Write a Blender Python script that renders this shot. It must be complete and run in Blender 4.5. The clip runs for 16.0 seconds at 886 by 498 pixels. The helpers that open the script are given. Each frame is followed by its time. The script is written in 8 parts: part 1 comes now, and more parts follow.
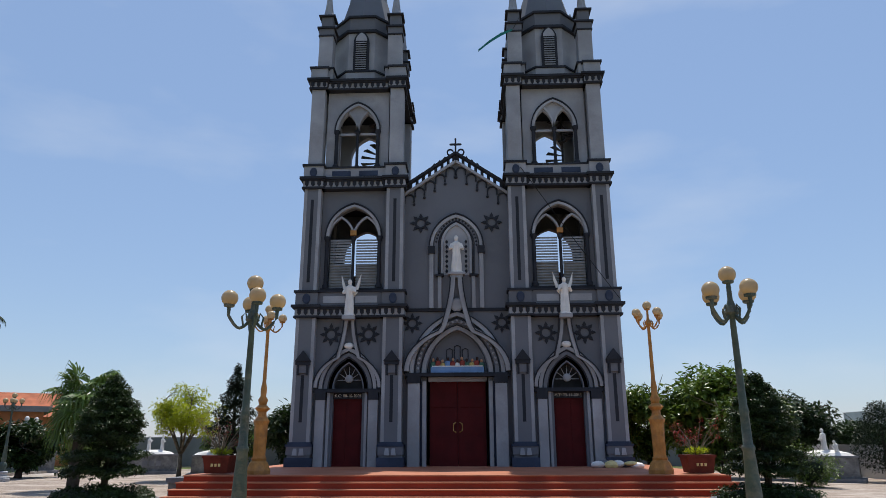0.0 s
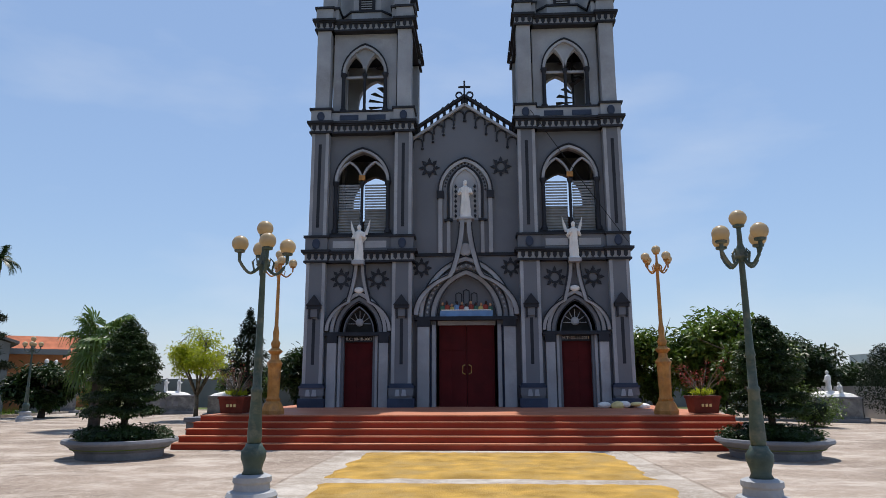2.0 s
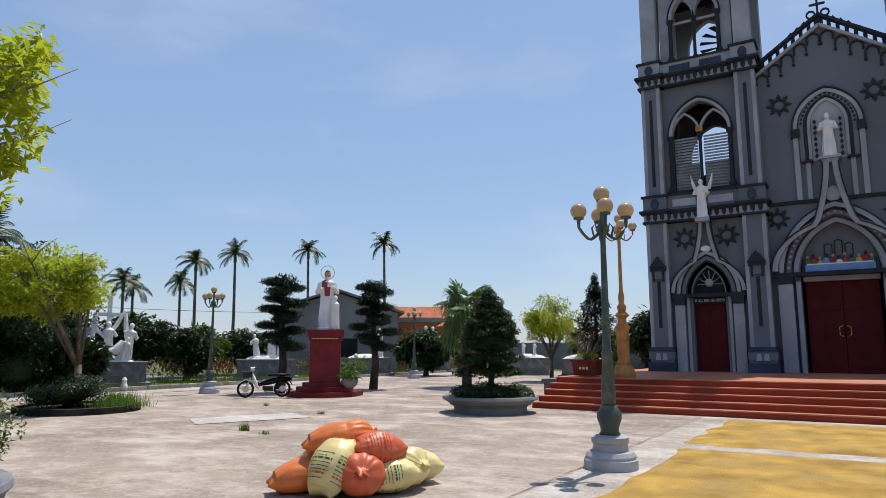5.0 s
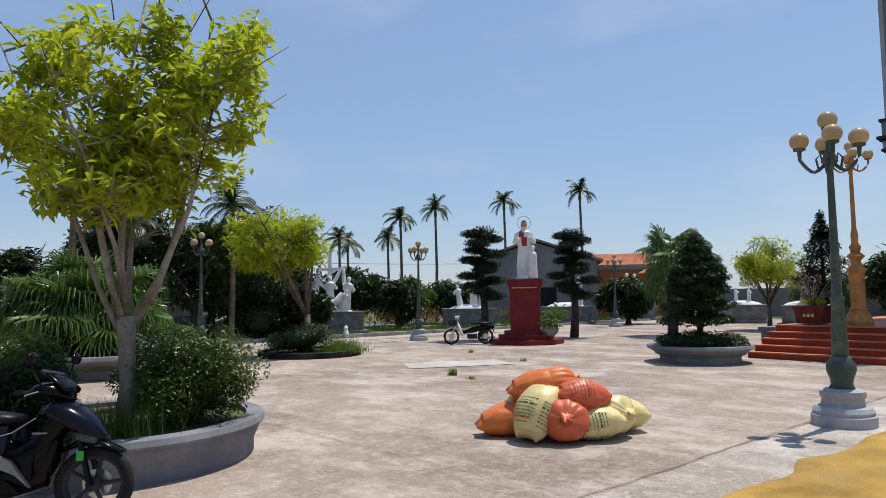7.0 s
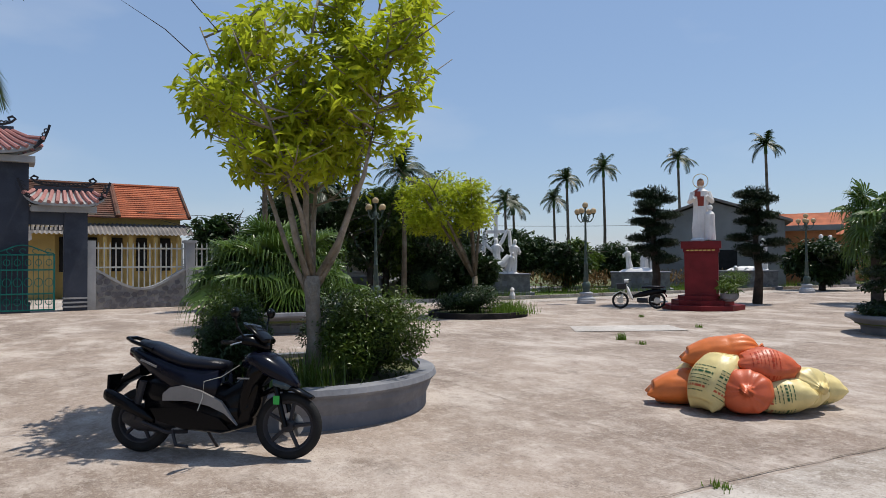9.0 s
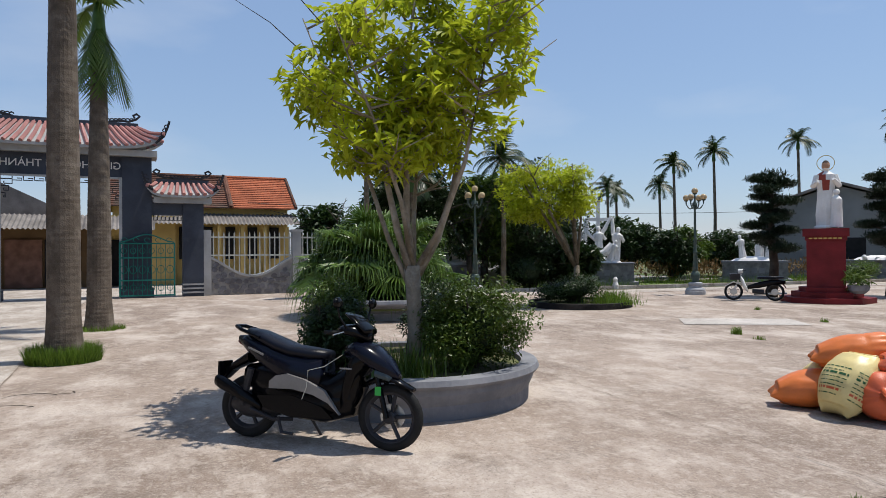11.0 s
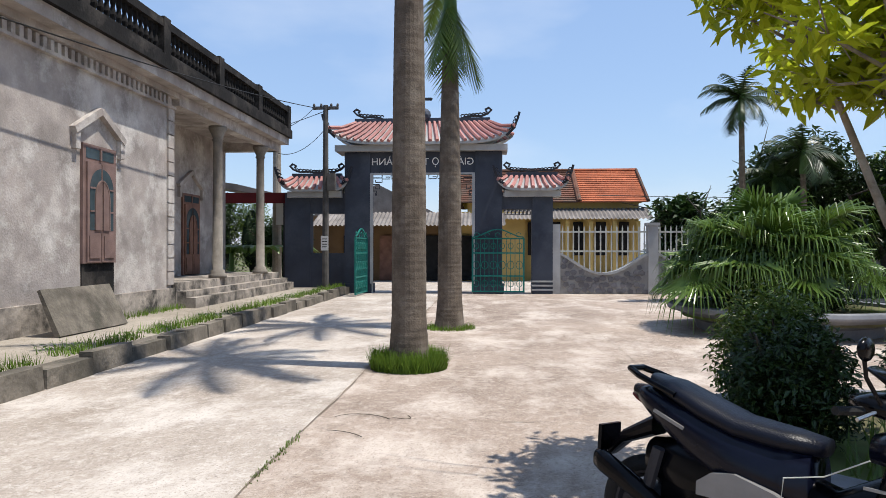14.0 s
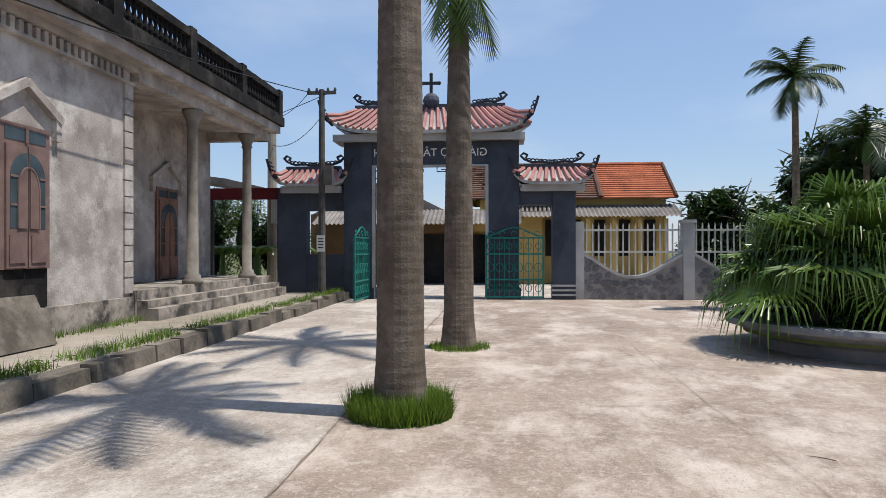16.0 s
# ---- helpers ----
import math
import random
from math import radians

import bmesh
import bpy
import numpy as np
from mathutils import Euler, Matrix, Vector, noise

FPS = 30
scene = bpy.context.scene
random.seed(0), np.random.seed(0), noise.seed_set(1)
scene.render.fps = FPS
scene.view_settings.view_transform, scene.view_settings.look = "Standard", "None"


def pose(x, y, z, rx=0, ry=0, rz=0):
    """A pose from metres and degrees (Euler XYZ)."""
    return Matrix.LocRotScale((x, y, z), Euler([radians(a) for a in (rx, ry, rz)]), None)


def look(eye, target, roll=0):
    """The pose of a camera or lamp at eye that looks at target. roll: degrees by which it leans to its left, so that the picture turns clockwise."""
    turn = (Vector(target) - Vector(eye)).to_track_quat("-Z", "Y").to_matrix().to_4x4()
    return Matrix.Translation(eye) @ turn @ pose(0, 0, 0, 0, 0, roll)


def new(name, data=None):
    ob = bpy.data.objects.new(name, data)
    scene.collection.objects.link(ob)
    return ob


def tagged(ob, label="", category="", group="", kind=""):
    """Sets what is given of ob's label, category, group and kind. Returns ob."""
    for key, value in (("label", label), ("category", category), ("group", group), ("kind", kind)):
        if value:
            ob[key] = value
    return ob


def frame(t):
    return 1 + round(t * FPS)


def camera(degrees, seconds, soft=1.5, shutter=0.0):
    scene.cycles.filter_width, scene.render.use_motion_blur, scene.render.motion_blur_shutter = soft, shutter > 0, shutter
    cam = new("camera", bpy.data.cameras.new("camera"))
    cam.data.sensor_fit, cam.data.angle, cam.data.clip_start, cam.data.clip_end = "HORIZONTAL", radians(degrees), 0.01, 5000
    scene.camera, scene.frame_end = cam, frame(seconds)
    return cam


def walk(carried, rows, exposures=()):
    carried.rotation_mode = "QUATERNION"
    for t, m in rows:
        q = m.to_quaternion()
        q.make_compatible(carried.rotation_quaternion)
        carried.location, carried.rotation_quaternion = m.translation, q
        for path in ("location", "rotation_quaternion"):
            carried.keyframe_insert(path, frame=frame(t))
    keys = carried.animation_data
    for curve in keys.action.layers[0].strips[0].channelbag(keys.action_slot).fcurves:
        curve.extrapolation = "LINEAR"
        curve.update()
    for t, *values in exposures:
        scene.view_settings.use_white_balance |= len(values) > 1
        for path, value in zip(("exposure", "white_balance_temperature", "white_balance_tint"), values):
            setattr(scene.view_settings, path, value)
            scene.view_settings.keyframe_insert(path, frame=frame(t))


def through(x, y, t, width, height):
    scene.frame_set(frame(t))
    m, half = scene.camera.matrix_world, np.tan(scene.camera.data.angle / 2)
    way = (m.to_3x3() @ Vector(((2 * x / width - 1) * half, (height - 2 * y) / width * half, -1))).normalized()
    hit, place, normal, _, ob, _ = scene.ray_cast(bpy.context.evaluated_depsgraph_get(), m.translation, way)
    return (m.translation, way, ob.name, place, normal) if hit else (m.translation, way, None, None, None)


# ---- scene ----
cam = camera(66.93, 16.0, 0.75)
PATH = [  # seconds, x, y, z, tilt, lean, heading
    (0, 0.000, 0.000, 1.602, 16.18, -0.14, 2.31),
    (0.5, 0.000, 0.000, 1.602, 15.03, -0.14, 2.31),
    (1, 0.000, 0.000, 1.602, 13.58, -0.14, 2.44),
    (1.5, 0.000, 0.000, 1.602, 12.23, -0.10, 2.66),
    (2, 0.000, 0.000, 1.602, 11.47, -0.14, 3.11),
    (2.5, 0.000, 0.000, 1.602, 11.11, -0.23, 5.97),
    (3, 0.000, 0.000, 1.602, 10.71, -0.20, 11.35),
    (3.5, 0.000, 0.000, 1.602, 10.24, -0.16, 17.23),
    (4, 0.000, 0.000, 1.602, 9.87, -0.23, 22.47),
    (4.2, 0.000, 0.000, 1.602, 9.68, -0.14, 24.66),
    (6.5, 0.000, 0.000, 1.602, 5.33, -0.59, 43.64),
    (7, 0.000, 0.000, 1.602, 4.27, -0.73, 48.68),
    (7.5, 0.000, 0.000, 1.602, 3.55, -0.60, 54.36),
    (8, 0.000, 0.000, 1.602, 2.74, -0.54, 59.73),
    (8.5, 0.000, 0.000, 1.602, 1.67, -0.49, 62.47),
    (8.7, 0.000, 0.000, 1.602, 1.36, -0.49, 62.60),
    (10.8, -0.017, -0.016, 1.601, 0.42, -0.09, 69.28),
    (11, -0.195, 0.048, 1.620, 0.23, -0.34, 71.24),
    (11.5, -0.486, 0.107, 1.603, 0.40, -0.04, 79.85),
    (12, -0.882, 0.055, 1.613, 0.60, 0.02, 88.45),
    (12.5, -1.356, 0.056, 1.606, 0.55, 0.02, 94.08),
    (13, -1.827, -0.021, 1.584, 0.19, 0.17, 96.55),
    (13.5, -2.342, -0.075, 1.584, 0.15, 0.11, 99.34),
    (14, -2.851, -0.139, 1.581, 0.06, 0.06, 99.84),
    (14.5, -3.532, -0.209, 1.573, 0.07, -0.09, 100.23),
    (15, -4.136, -0.279, 1.588, 0.08, -0.01, 100.51),
    (15.5, -4.694, -0.385, 1.598, 0.10, -0.08, 100.86),
    (16, -5.280, -0.474, 1.615, 0.03, -0.05, 100.92),
]
walk(cam, [(t, pose(x, y, z, 0, 0, h) @ pose(0, 0, 0, 90 + p, 0, 0) @ pose(0, 0, 0, 0, 0, r)) for t, x, y, z, p, r, h in PATH],
     [(0, -0.05), (2, 0.03), (6.5, -0.05), (8.5, -0.14), (11, -0.05), (12, 0.15), (13, 0.38), (14.5, 0.3), (16, 0.12)])

# ---- light ----
SUN_EL, SUN_YAW = 69.0, -4.0          # the sun stands high, behind the church and a little to the east
world = bpy.data.worlds.new("sky")
scene.world = world
world.use_nodes = True
wn = world.node_tree.nodes
sky = wn.new("ShaderNodeTexSky")
sky.sky_type = "NISHITA"
sky.sun_disc = False
sky.sun_elevation = radians(SUN_EL)
sky.sun_rotation = radians(-SUN_YAW)
sky.air_density, sky.dust_density, sky.ozone_density = 1.2, 0.3, 1.6
wn["Background"].inputs[1].default_value = 0.116
haze = wn.new("ShaderNodeMix")            # thin haze all round
haze.data_type = "RGBA"
haze.inputs[0].default_value = 0.5
haze.inputs[7].default_value = (2.75, 4.1, 6.9, 1)
world.node_tree.links.new(sky.outputs[0], haze.inputs[6])
cloud_map, cloud_noise, cloud_ramp, cloud_mix = (wn.new(k) for k in ("ShaderNodeMapping", "ShaderNodeTexNoise", "ShaderNodeValToRGB", "ShaderNodeMix"))
cloud_co = wn.new("ShaderNodeTexCoord")
cloud_map.inputs["Scale"].default_value = (1.0, 1.0, 3.0)
cloud_noise.inputs["Scale"].default_value, cloud_noise.inputs["Detail"].default_value = 2.2, 9
cloud_ramp.color_ramp.elements[0].position, cloud_ramp.color_ramp.elements[1].position = 0.5, 0.8
cloud_ramp.color_ramp.elements[1].color = (0.4, 0.4, 0.4, 1)
cloud_mix.data_type = "RGBA"
cloud_mix.inputs[7].default_value = (6.6, 7.0, 7.6, 1)
sl = world.node_tree.links
sl.new(cloud_co.outputs["Generated"], cloud_map.inputs["Vector"])
sl.new(cloud_map.outputs[0], cloud_noise.inputs["Vector"])
sl.new(cloud_noise.outputs["Fac"], cloud_ramp.inputs["Fac"])
sl.new(cloud_ramp.outputs["Color"], cloud_mix.inputs[0])
sl.new(haze.outputs[2], cloud_mix.inputs[6])
sl.new(cloud_mix.outputs[2], wn["Background"].inputs[0])
sun = new("sun", bpy.data.lights.new("sun", "SUN"))
sun.data.energy, sun.data.angle, sun.data.color = 4.8, radians(0.53), (1.0, 0.95, 0.87)
sun.matrix_world = look((0, 0, 60), (60 * math.sin(radians(SUN_YAW)) / math.tan(radians(SUN_EL)),
                                     -60 * math.cos(radians(SUN_YAW)) / math.tan(radians(SUN_EL)), 0))
scene.view_settings.exposure = 0.0

# ---- materials ----


def material(name, base, rough=0.8, spread=0.25, scale=3.0, fine=40.0, bump=0.3, metal=0.0, second=None, amount=0.5,
             each=0.0, spec=0.22, coat=0.0, through=0.0):
    """A surface with stains at one scale, grain at another, relief, and a shift of tone from piece to piece."""
    m = bpy.data.materials.new(name)
    m.use_nodes = True
    t = m.node_tree
    bs = t.nodes["Principled BSDF"]
    co = t.nodes.new("ShaderNodeTexCoord")
    n1, n2 = t.nodes.new("ShaderNodeTexNoise"), t.nodes.new("ShaderNodeTexNoise")
    n1.inputs["Scale"].default_value, n1.inputs["Detail"].default_value = scale, 6
    n2.inputs["Scale"].default_value, n2.inputs["Detail"].default_value = fine, 3
    for n in (n1, n2):
        t.links.new(co.outputs["Object"], n.inputs["Vector"])
    ramp = t.nodes.new("ShaderNodeValToRGB")
    dark = [max(0.0, c * (1 - spread)) for c in base]
    lite = [min(1.0, c * (1 + spread * 0.7)) for c in base]
    ramp.color_ramp.elements[0].position, ramp.color_ramp.elements[1].position = 0.33, 0.67
    ramp.color_ramp.elements[0].color, ramp.color_ramp.elements[1].color = (*dark, 1), (*lite, 1)
    t.links.new(n1.outputs["Fac"], ramp.inputs["Fac"])
    out = ramp.outputs["Color"]
    if second:
        r2 = t.nodes.new("ShaderNodeValToRGB")
        r2.color_ramp.elements[0].position, r2.color_ramp.elements[1].position = 0.52 - 0.1 * amount, 0.72 - 0.16 * amount
        n3 = t.nodes.new("ShaderNodeTexNoise")
        n3.inputs["Scale"].default_value, n3.inputs["Detail"].default_value, n3.inputs["Roughness"].default_value = scale * 0.6, 10, 0.7
        t.links.new(co.outputs["Object"], n3.inputs["Vector"])
        t.links.new(n3.outputs["Fac"], r2.inputs["Fac"])
        mix = t.nodes.new("ShaderNodeMix")
        mix.data_type = "RGBA"
        t.links.new(r2.outputs["Color"], mix.inputs[0])
        t.links.new(out, mix.inputs[6])
        mix.inputs[7].default_value = (*second, 1)
        out = mix.outputs[2]
    hsv = t.nodes.new("ShaderNodeHueSaturation")
    fac = t.nodes.new("ShaderNodeMath")
    fac.operation = "MULTIPLY_ADD"
    fac.inputs[1].default_value, fac.inputs[2].default_value = spread * 0.8, 1 - spread * 0.4
    t.links.new(n2.outputs["Fac"], fac.inputs[0])
    val = fac.outputs[0]
    if each:
        info, geo = t.nodes.new("ShaderNodeObjectInfo"), t.nodes.new("ShaderNodeNewGeometry")
        add, f2, mul = (t.nodes.new("ShaderNodeMath") for _ in range(3))
        add.operation, f2.operation, mul.operation = "ADD", "MULTIPLY_ADD", "MULTIPLY"
        t.links.new(info.outputs["Random"], add.inputs[0])
        t.links.new(geo.outputs["Random Per Island"], add.inputs[1])
        f2.inputs[1].default_value, f2.inputs[2].default_value = each, 1 - each
        t.links.new(add.outputs[0], f2.inputs[0])
        t.links.new(val, mul.inputs[0])
        t.links.new(f2.outputs[0], mul.inputs[1])
        val = mul.outputs[0]
    t.links.new(val, hsv.inputs["Value"])
    t.links.new(out, hsv.inputs["Color"])
    t.links.new(hsv.outputs[0], bs.inputs["Base Color"])
    bs.inputs["Roughness"].default_value, bs.inputs["Metallic"].default_value = rough, metal
    bs.inputs["Specular IOR Level"].default_value = spec
    bs.inputs["Coat Weight"].default_value = coat
    if bump:
        b = t.nodes.new("ShaderNodeBump")
        b.inputs["Strength"].default_value, b.inputs["Distance"].default_value = bump, 0.02
        t.links.new(n2.outputs["Fac"], b.inputs["Height"])
        t.links.new(b.outputs[0], bs.inputs["Normal"])
    if through:
        tr, ms = t.nodes.new("ShaderNodeBsdfTranslucent"), t.nodes.new("ShaderNodeMixShader")
        t.links.new(hsv.outputs[0], tr.inputs["Color"])
        ms.inputs[0].default_value = through
        t.links.new(bs.outputs[0], ms.inputs[1])
        t.links.new(tr.outputs[0], ms.inputs[2])
        t.links.new(ms.outputs[0], t.nodes["Material Output"].inputs["Surface"])
    return m


M = {}
for key, args in dict(
    concrete=dict(base=(0.30, 0.255, 0.205), rough=0.9, spread=0.3, scale=0.5, fine=9, bump=0.25, second=(0.40, 0.36, 0.31), amount=0.7),
    concrete_grey=dict(base=(0.30, 0.285, 0.26), rough=0.9, spread=0.3, scale=0.7, fine=14, bump=0.3, second=(0.42, 0.40, 0.37), amount=0.6),
    concrete_pale=dict(base=(0.42, 0.39, 0.35), rough=0.9, spread=0.25, scale=0.9, fine=12, bump=0.25, second=(0.37, 0.33, 0.29), amount=0.5),
    grain=dict(base=(0.47, 0.285, 0.065), rough=0.9, spread=0.35, scale=1.6, fine=90, bump=1.0, second=(0.40, 0.27, 0.10), amount=0.4),
    facade=dict(base=(0.145, 0.154, 0.175), rough=0.85, spread=0.1, scale=0.5, fine=20, bump=0.15, second=(0.165, 0.172, 0.185), amount=0.1),
    facade_pale=dict(base=(0.33, 0.34, 0.365), rough=0.85, spread=0.2, scale=0.8, fine=20, bump=0.15, second=(0.26, 0.26, 0.27), amount=0.2),
    trim_dark=dict(base=(0.026, 0.029, 0.037), rough=0.75, spread=0.25, scale=1.5, fine=25, bump=0.15),
    trim_blue=dict(base=(0.042, 0.056, 0.092), rough=0.75, spread=0.25, scale=1.5, fine=25, bump=0.15),
    red_door=dict(base=(0.075, 0.004, 0.005), rough=0.7, spread=0.2, scale=2, fine=30, bump=0.1),
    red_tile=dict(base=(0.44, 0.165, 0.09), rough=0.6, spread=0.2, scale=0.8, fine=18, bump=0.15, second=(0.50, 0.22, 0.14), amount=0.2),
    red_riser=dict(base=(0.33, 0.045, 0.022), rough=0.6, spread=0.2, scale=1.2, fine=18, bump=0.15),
    red_brick=dict(base=(0.165, 0.015, 0.018), rough=0.55, spread=0.25, scale=2, fine=25, bump=0.2),
    white_stone=dict(base=(0.74, 0.72, 0.69), rough=0.6, spread=0.12, scale=2.5, fine=30, bump=0.15),
    plinth=dict(base=(0.16, 0.16, 0.16), rough=0.6, spread=0.35, scale=4, fine=30, bump=0.3, second=(0.27, 0.27, 0.26), amount=0.3),
    planter=dict(base=(0.165, 0.17, 0.188), rough=0.8, spread=0.18, scale=1.5, fine=22, bump=0.2, second=(0.26, 0.26, 0.27), amount=0.2),
    lamp_green=dict(base=(0.06, 0.09, 0.08), rough=0.5, spread=0.3, scale=4, fine=40, bump=0.15, second=(0.17, 0.165, 0.13), amount=0.2),
    lamp_gold=dict(base=(0.42, 0.20, 0.055), rough=0.45, spread=0.3, scale=4, fine=40, bump=0.15, second=(0.24, 0.13, 0.06), amount=0.2),
    lamp_stone=dict(base=(0.36, 0.37, 0.39), rough=0.7, spread=0.2, scale=3, fine=30, bump=0.15),
    globe=dict(base=(0.60, 0.47, 0.29), rough=0.3, spread=0.15, scale=3, fine=10, bump=0.0, through=0.35),
    globe_white=dict(base=(0.62, 0.58, 0.50), rough=0.3, spread=0.1, scale=3, fine=10, bump=0.0, through=0.35),
    leaf_yellow=dict(base=(0.41, 0.47, 0.03), rough=0.4, spread=0.3, scale=1.3, fine=8, bump=0.0, each=0.28, through=0.52),
    leaf_mid=dict(base=(0.085, 0.14, 0.02), spec=0.4, rough=0.4, spread=0.3, scale=1.0, fine=8, bump=0.0, each=0.3, through=0.3),
    leaf_hedge=dict(base=(0.085, 0.135, 0.02), spec=0.35, rough=0.4, spread=0.3, scale=1.0, fine=8, bump=0.0, each=0.4, through=0.25),
    leaf_dark=dict(base=(0.026, 0.053, 0.012), spec=0.4, rough=0.42, spread=0.35, scale=1.0, fine=8, bump=0.0, each=0.35, through=0.2),
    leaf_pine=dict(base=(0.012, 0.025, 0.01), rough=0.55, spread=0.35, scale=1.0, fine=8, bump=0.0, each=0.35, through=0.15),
    leaf_palm=dict(base=(0.10, 0.17, 0.03), spec=0.5, rough=0.3, spread=0.3, scale=1.5, fine=10, bump=0.0, each=0.22, through=0.3),
    leaf_dry=dict(base=(0.16, 0.10, 0.04), rough=0.8, spread=0.35, scale=1.5, fine=10, bump=0.0, each=0.3, through=0.2),
    leaf_red=dict(base=(0.22, 0.03, 0.03), rough=0.5, spread=0.3, scale=1.5, fine=10, bump=0.0, each=0.3, through=0.3),
    grass=dict(base=(0.12, 0.20, 0.025), rough=0.6, spread=0.35, scale=0.8, fine=10, bump=0.0, each=0.3, through=0.35),
    earth=dict(base=(0.12, 0.11, 0.06), rough=0.95, spread=0.4, scale=0.5, fine=8, bump=0.6, second=(0.09, 0.14, 0.03), amount=0.6),
    bark=dict(base=(0.125, 0.10, 0.07), rough=0.9, spread=0.4, scale=6, fine=45, bump=0.5, second=(0.23, 0.21, 0.165), amount=0.3),
    bark_pale=dict(base=(0.24, 0.205, 0.16), rough=0.9, spread=0.35, scale=5, fine=45, bump=0.5, second=(0.36, 0.33, 0.29), amount=0.35),
    bark_dark=dict(base=(0.06, 0.05, 0.04), rough=0.9, spread=0.4, scale=6, fine=45, bump=0.5),
    palm_bark=dict(base=(0.115, 0.092, 0.072), rough=0.9, spread=0.3, scale=5, fine=45, bump=0.4, second=(0.19, 0.16, 0.13), amount=0.4),
    palm_green=dict(base=(0.06, 0.12, 0.03), rough=0.5, spread=0.2, scale=4, fine=30, bump=0.1),
    gate_grey=dict(base=(0.048, 0.056, 0.075), rough=0.7, spread=0.22, scale=0.9, fine=20, bump=0.15, second=(0.075, 0.085, 0.105), amount=0.15),
    gate_pale=dict(base=(0.36, 0.36, 0.355), rough=0.75, spread=0.2, scale=1.5, fine=20, bump=0.15),
    roof_pink=dict(base=(0.40, 0.19, 0.17), rough=0.6, spread=0.2, scale=2, fine=20, bump=0.15, each=0.12),
    roof_orange=dict(base=(0.37, 0.115, 0.055), rough=0.8, spread=0.3, scale=1.2, fine=15, bump=0.2, each=0.2),
    roof_brown=dict(base=(0.14, 0.062, 0.04), rough=0.85, spread=0.45, scale=1.2, fine=15, bump=0.2, each=0.4, second=(0.09, 0.075, 0.06), amount=0.5),
    roof_grey=dict(base=(0.20, 0.18, 0.165), rough=0.9, spread=0.35, scale=1.2, fine=15, bump=0.2),
    plaster=dict(base=(0.35, 0.31, 0.285), rough=0.92, spread=0.3, scale=1.6, fine=26, bump=0.4, second=(0.58, 0.545, 0.51), amount=0.35),
    column_stone=dict(base=(0.24, 0.215, 0.185), rough=0.9, spread=0.25, scale=2.5, fine=26, bump=0.4, second=(0.15, 0.13, 0.11), amount=0.3),
    plaster_old=dict(base=(0.33, 0.29, 0.25), rough=0.95, spread=0.4, scale=2.4, fine=14, bump=0.5, second=(0.06, 0.055, 0.05), amount=0.65),
    soot=dict(base=(0.013, 0.012, 0.012), rough=0.95, spread=0.5, scale=2, fine=16, bump=0.4, second=(0.06, 0.053, 0.047), amount=0.3),
    slab_stone=dict(base=(0.16, 0.14, 0.115), rough=0.95, spread=0.45, scale=2.2, fine=20, bump=0.6, second=(0.075, 0.068, 0.055), amount=0.55),
    wall_brown=dict(base=(0.16, 0.10, 0.05), rough=0.9, spread=0.25, scale=1, fine=20, bump=0.15),
    wall_yellow=dict(base=(0.50, 0.36, 0.13), rough=0.9, spread=0.15, scale=1, fine=20, bump=0.15),
    wall_orange=dict(base=(0.52, 0.22, 0.10), rough=0.9, spread=0.15, scale=1, fine=20, bump=0.15),
    wall_grey=dict(base=(0.22, 0.225, 0.22), rough=0.9, spread=0.2, scale=0.6, fine=20, bump=0.15),
    wall_white=dict(base=(0.55, 0.55, 0.54), rough=0.9, spread=0.15, scale=0.6, fine=20, bump=0.15),
    wood_brown=dict(base=(0.20, 0.105, 0.075), rough=0.6, spread=0.3, scale=3, fine=40, bump=0.2),
    wood_pink=dict(base=(0.19, 0.125, 0.11), rough=0.7, spread=0.25, scale=3, fine=40, bump=0.2),
    iron_teal=dict(base=(0.015, 0.16, 0.135), rough=0.5, spread=0.25, scale=4, fine=40, bump=0.1),
    iron_dark=dict(base=(0.03, 0.03, 0.035), rough=0.5, spread=0.3, scale=5, fine=40, bump=0.1),
    cream_paint=dict(base=(0.50, 0.50, 0.45), rough=0.6, spread=0.15, scale=3, fine=40, bump=0.1),
    stone_dark=dict(base=(0.16, 0.155, 0.165), rough=0.8, spread=0.3, scale=4, fine=25, bump=0.5, each=0.25),
    mortar=dict(base=(0.30, 0.29, 0.275), rough=0.95, spread=0.2, scale=4, fine=25, bump=0.3),
    sack_orange=dict(base=(0.66, 0.17, 0.035), spec=0.45, rough=0.42, spread=0.15, scale=5, fine=90, bump=0.08),
    sack_red=dict(base=(0.57, 0.11, 0.04), spec=0.45, rough=0.42, spread=0.15, scale=5, fine=90, bump=0.08),
    sack_yellow=dict(base=(0.70, 0.57, 0.25), spec=0.45, rough=0.4, spread=0.15, scale=5, fine=90, bump=0.08),
    ink_green=dict(base=(0.03, 0.10, 0.04), rough=0.6, spread=0.2, bump=0.0),
    ink_red=dict(base=(0.42, 0.05, 0.02), rough=0.6, spread=0.2, bump=0.0),
    bike_black=dict(base=(0.003, 0.003, 0.004), rough=0.2, spread=0.2, scale=5, fine=60, bump=0.0, spec=0.15),
    bike_navy=dict(base=(0.004, 0.005, 0.012), rough=0.2, spread=0.2, scale=5, fine=60, bump=0.0, spec=0.2),
    bike_seat=dict(base=(0.004, 0.005, 0.011), rough=0.38, spread=0.2, scale=8, fine=120, bump=0.15),
    bike_silver=dict(base=(0.24, 0.235, 0.23), rough=0.4, spread=0.15, scale=5, fine=60, bump=0.03, metal=0.3),
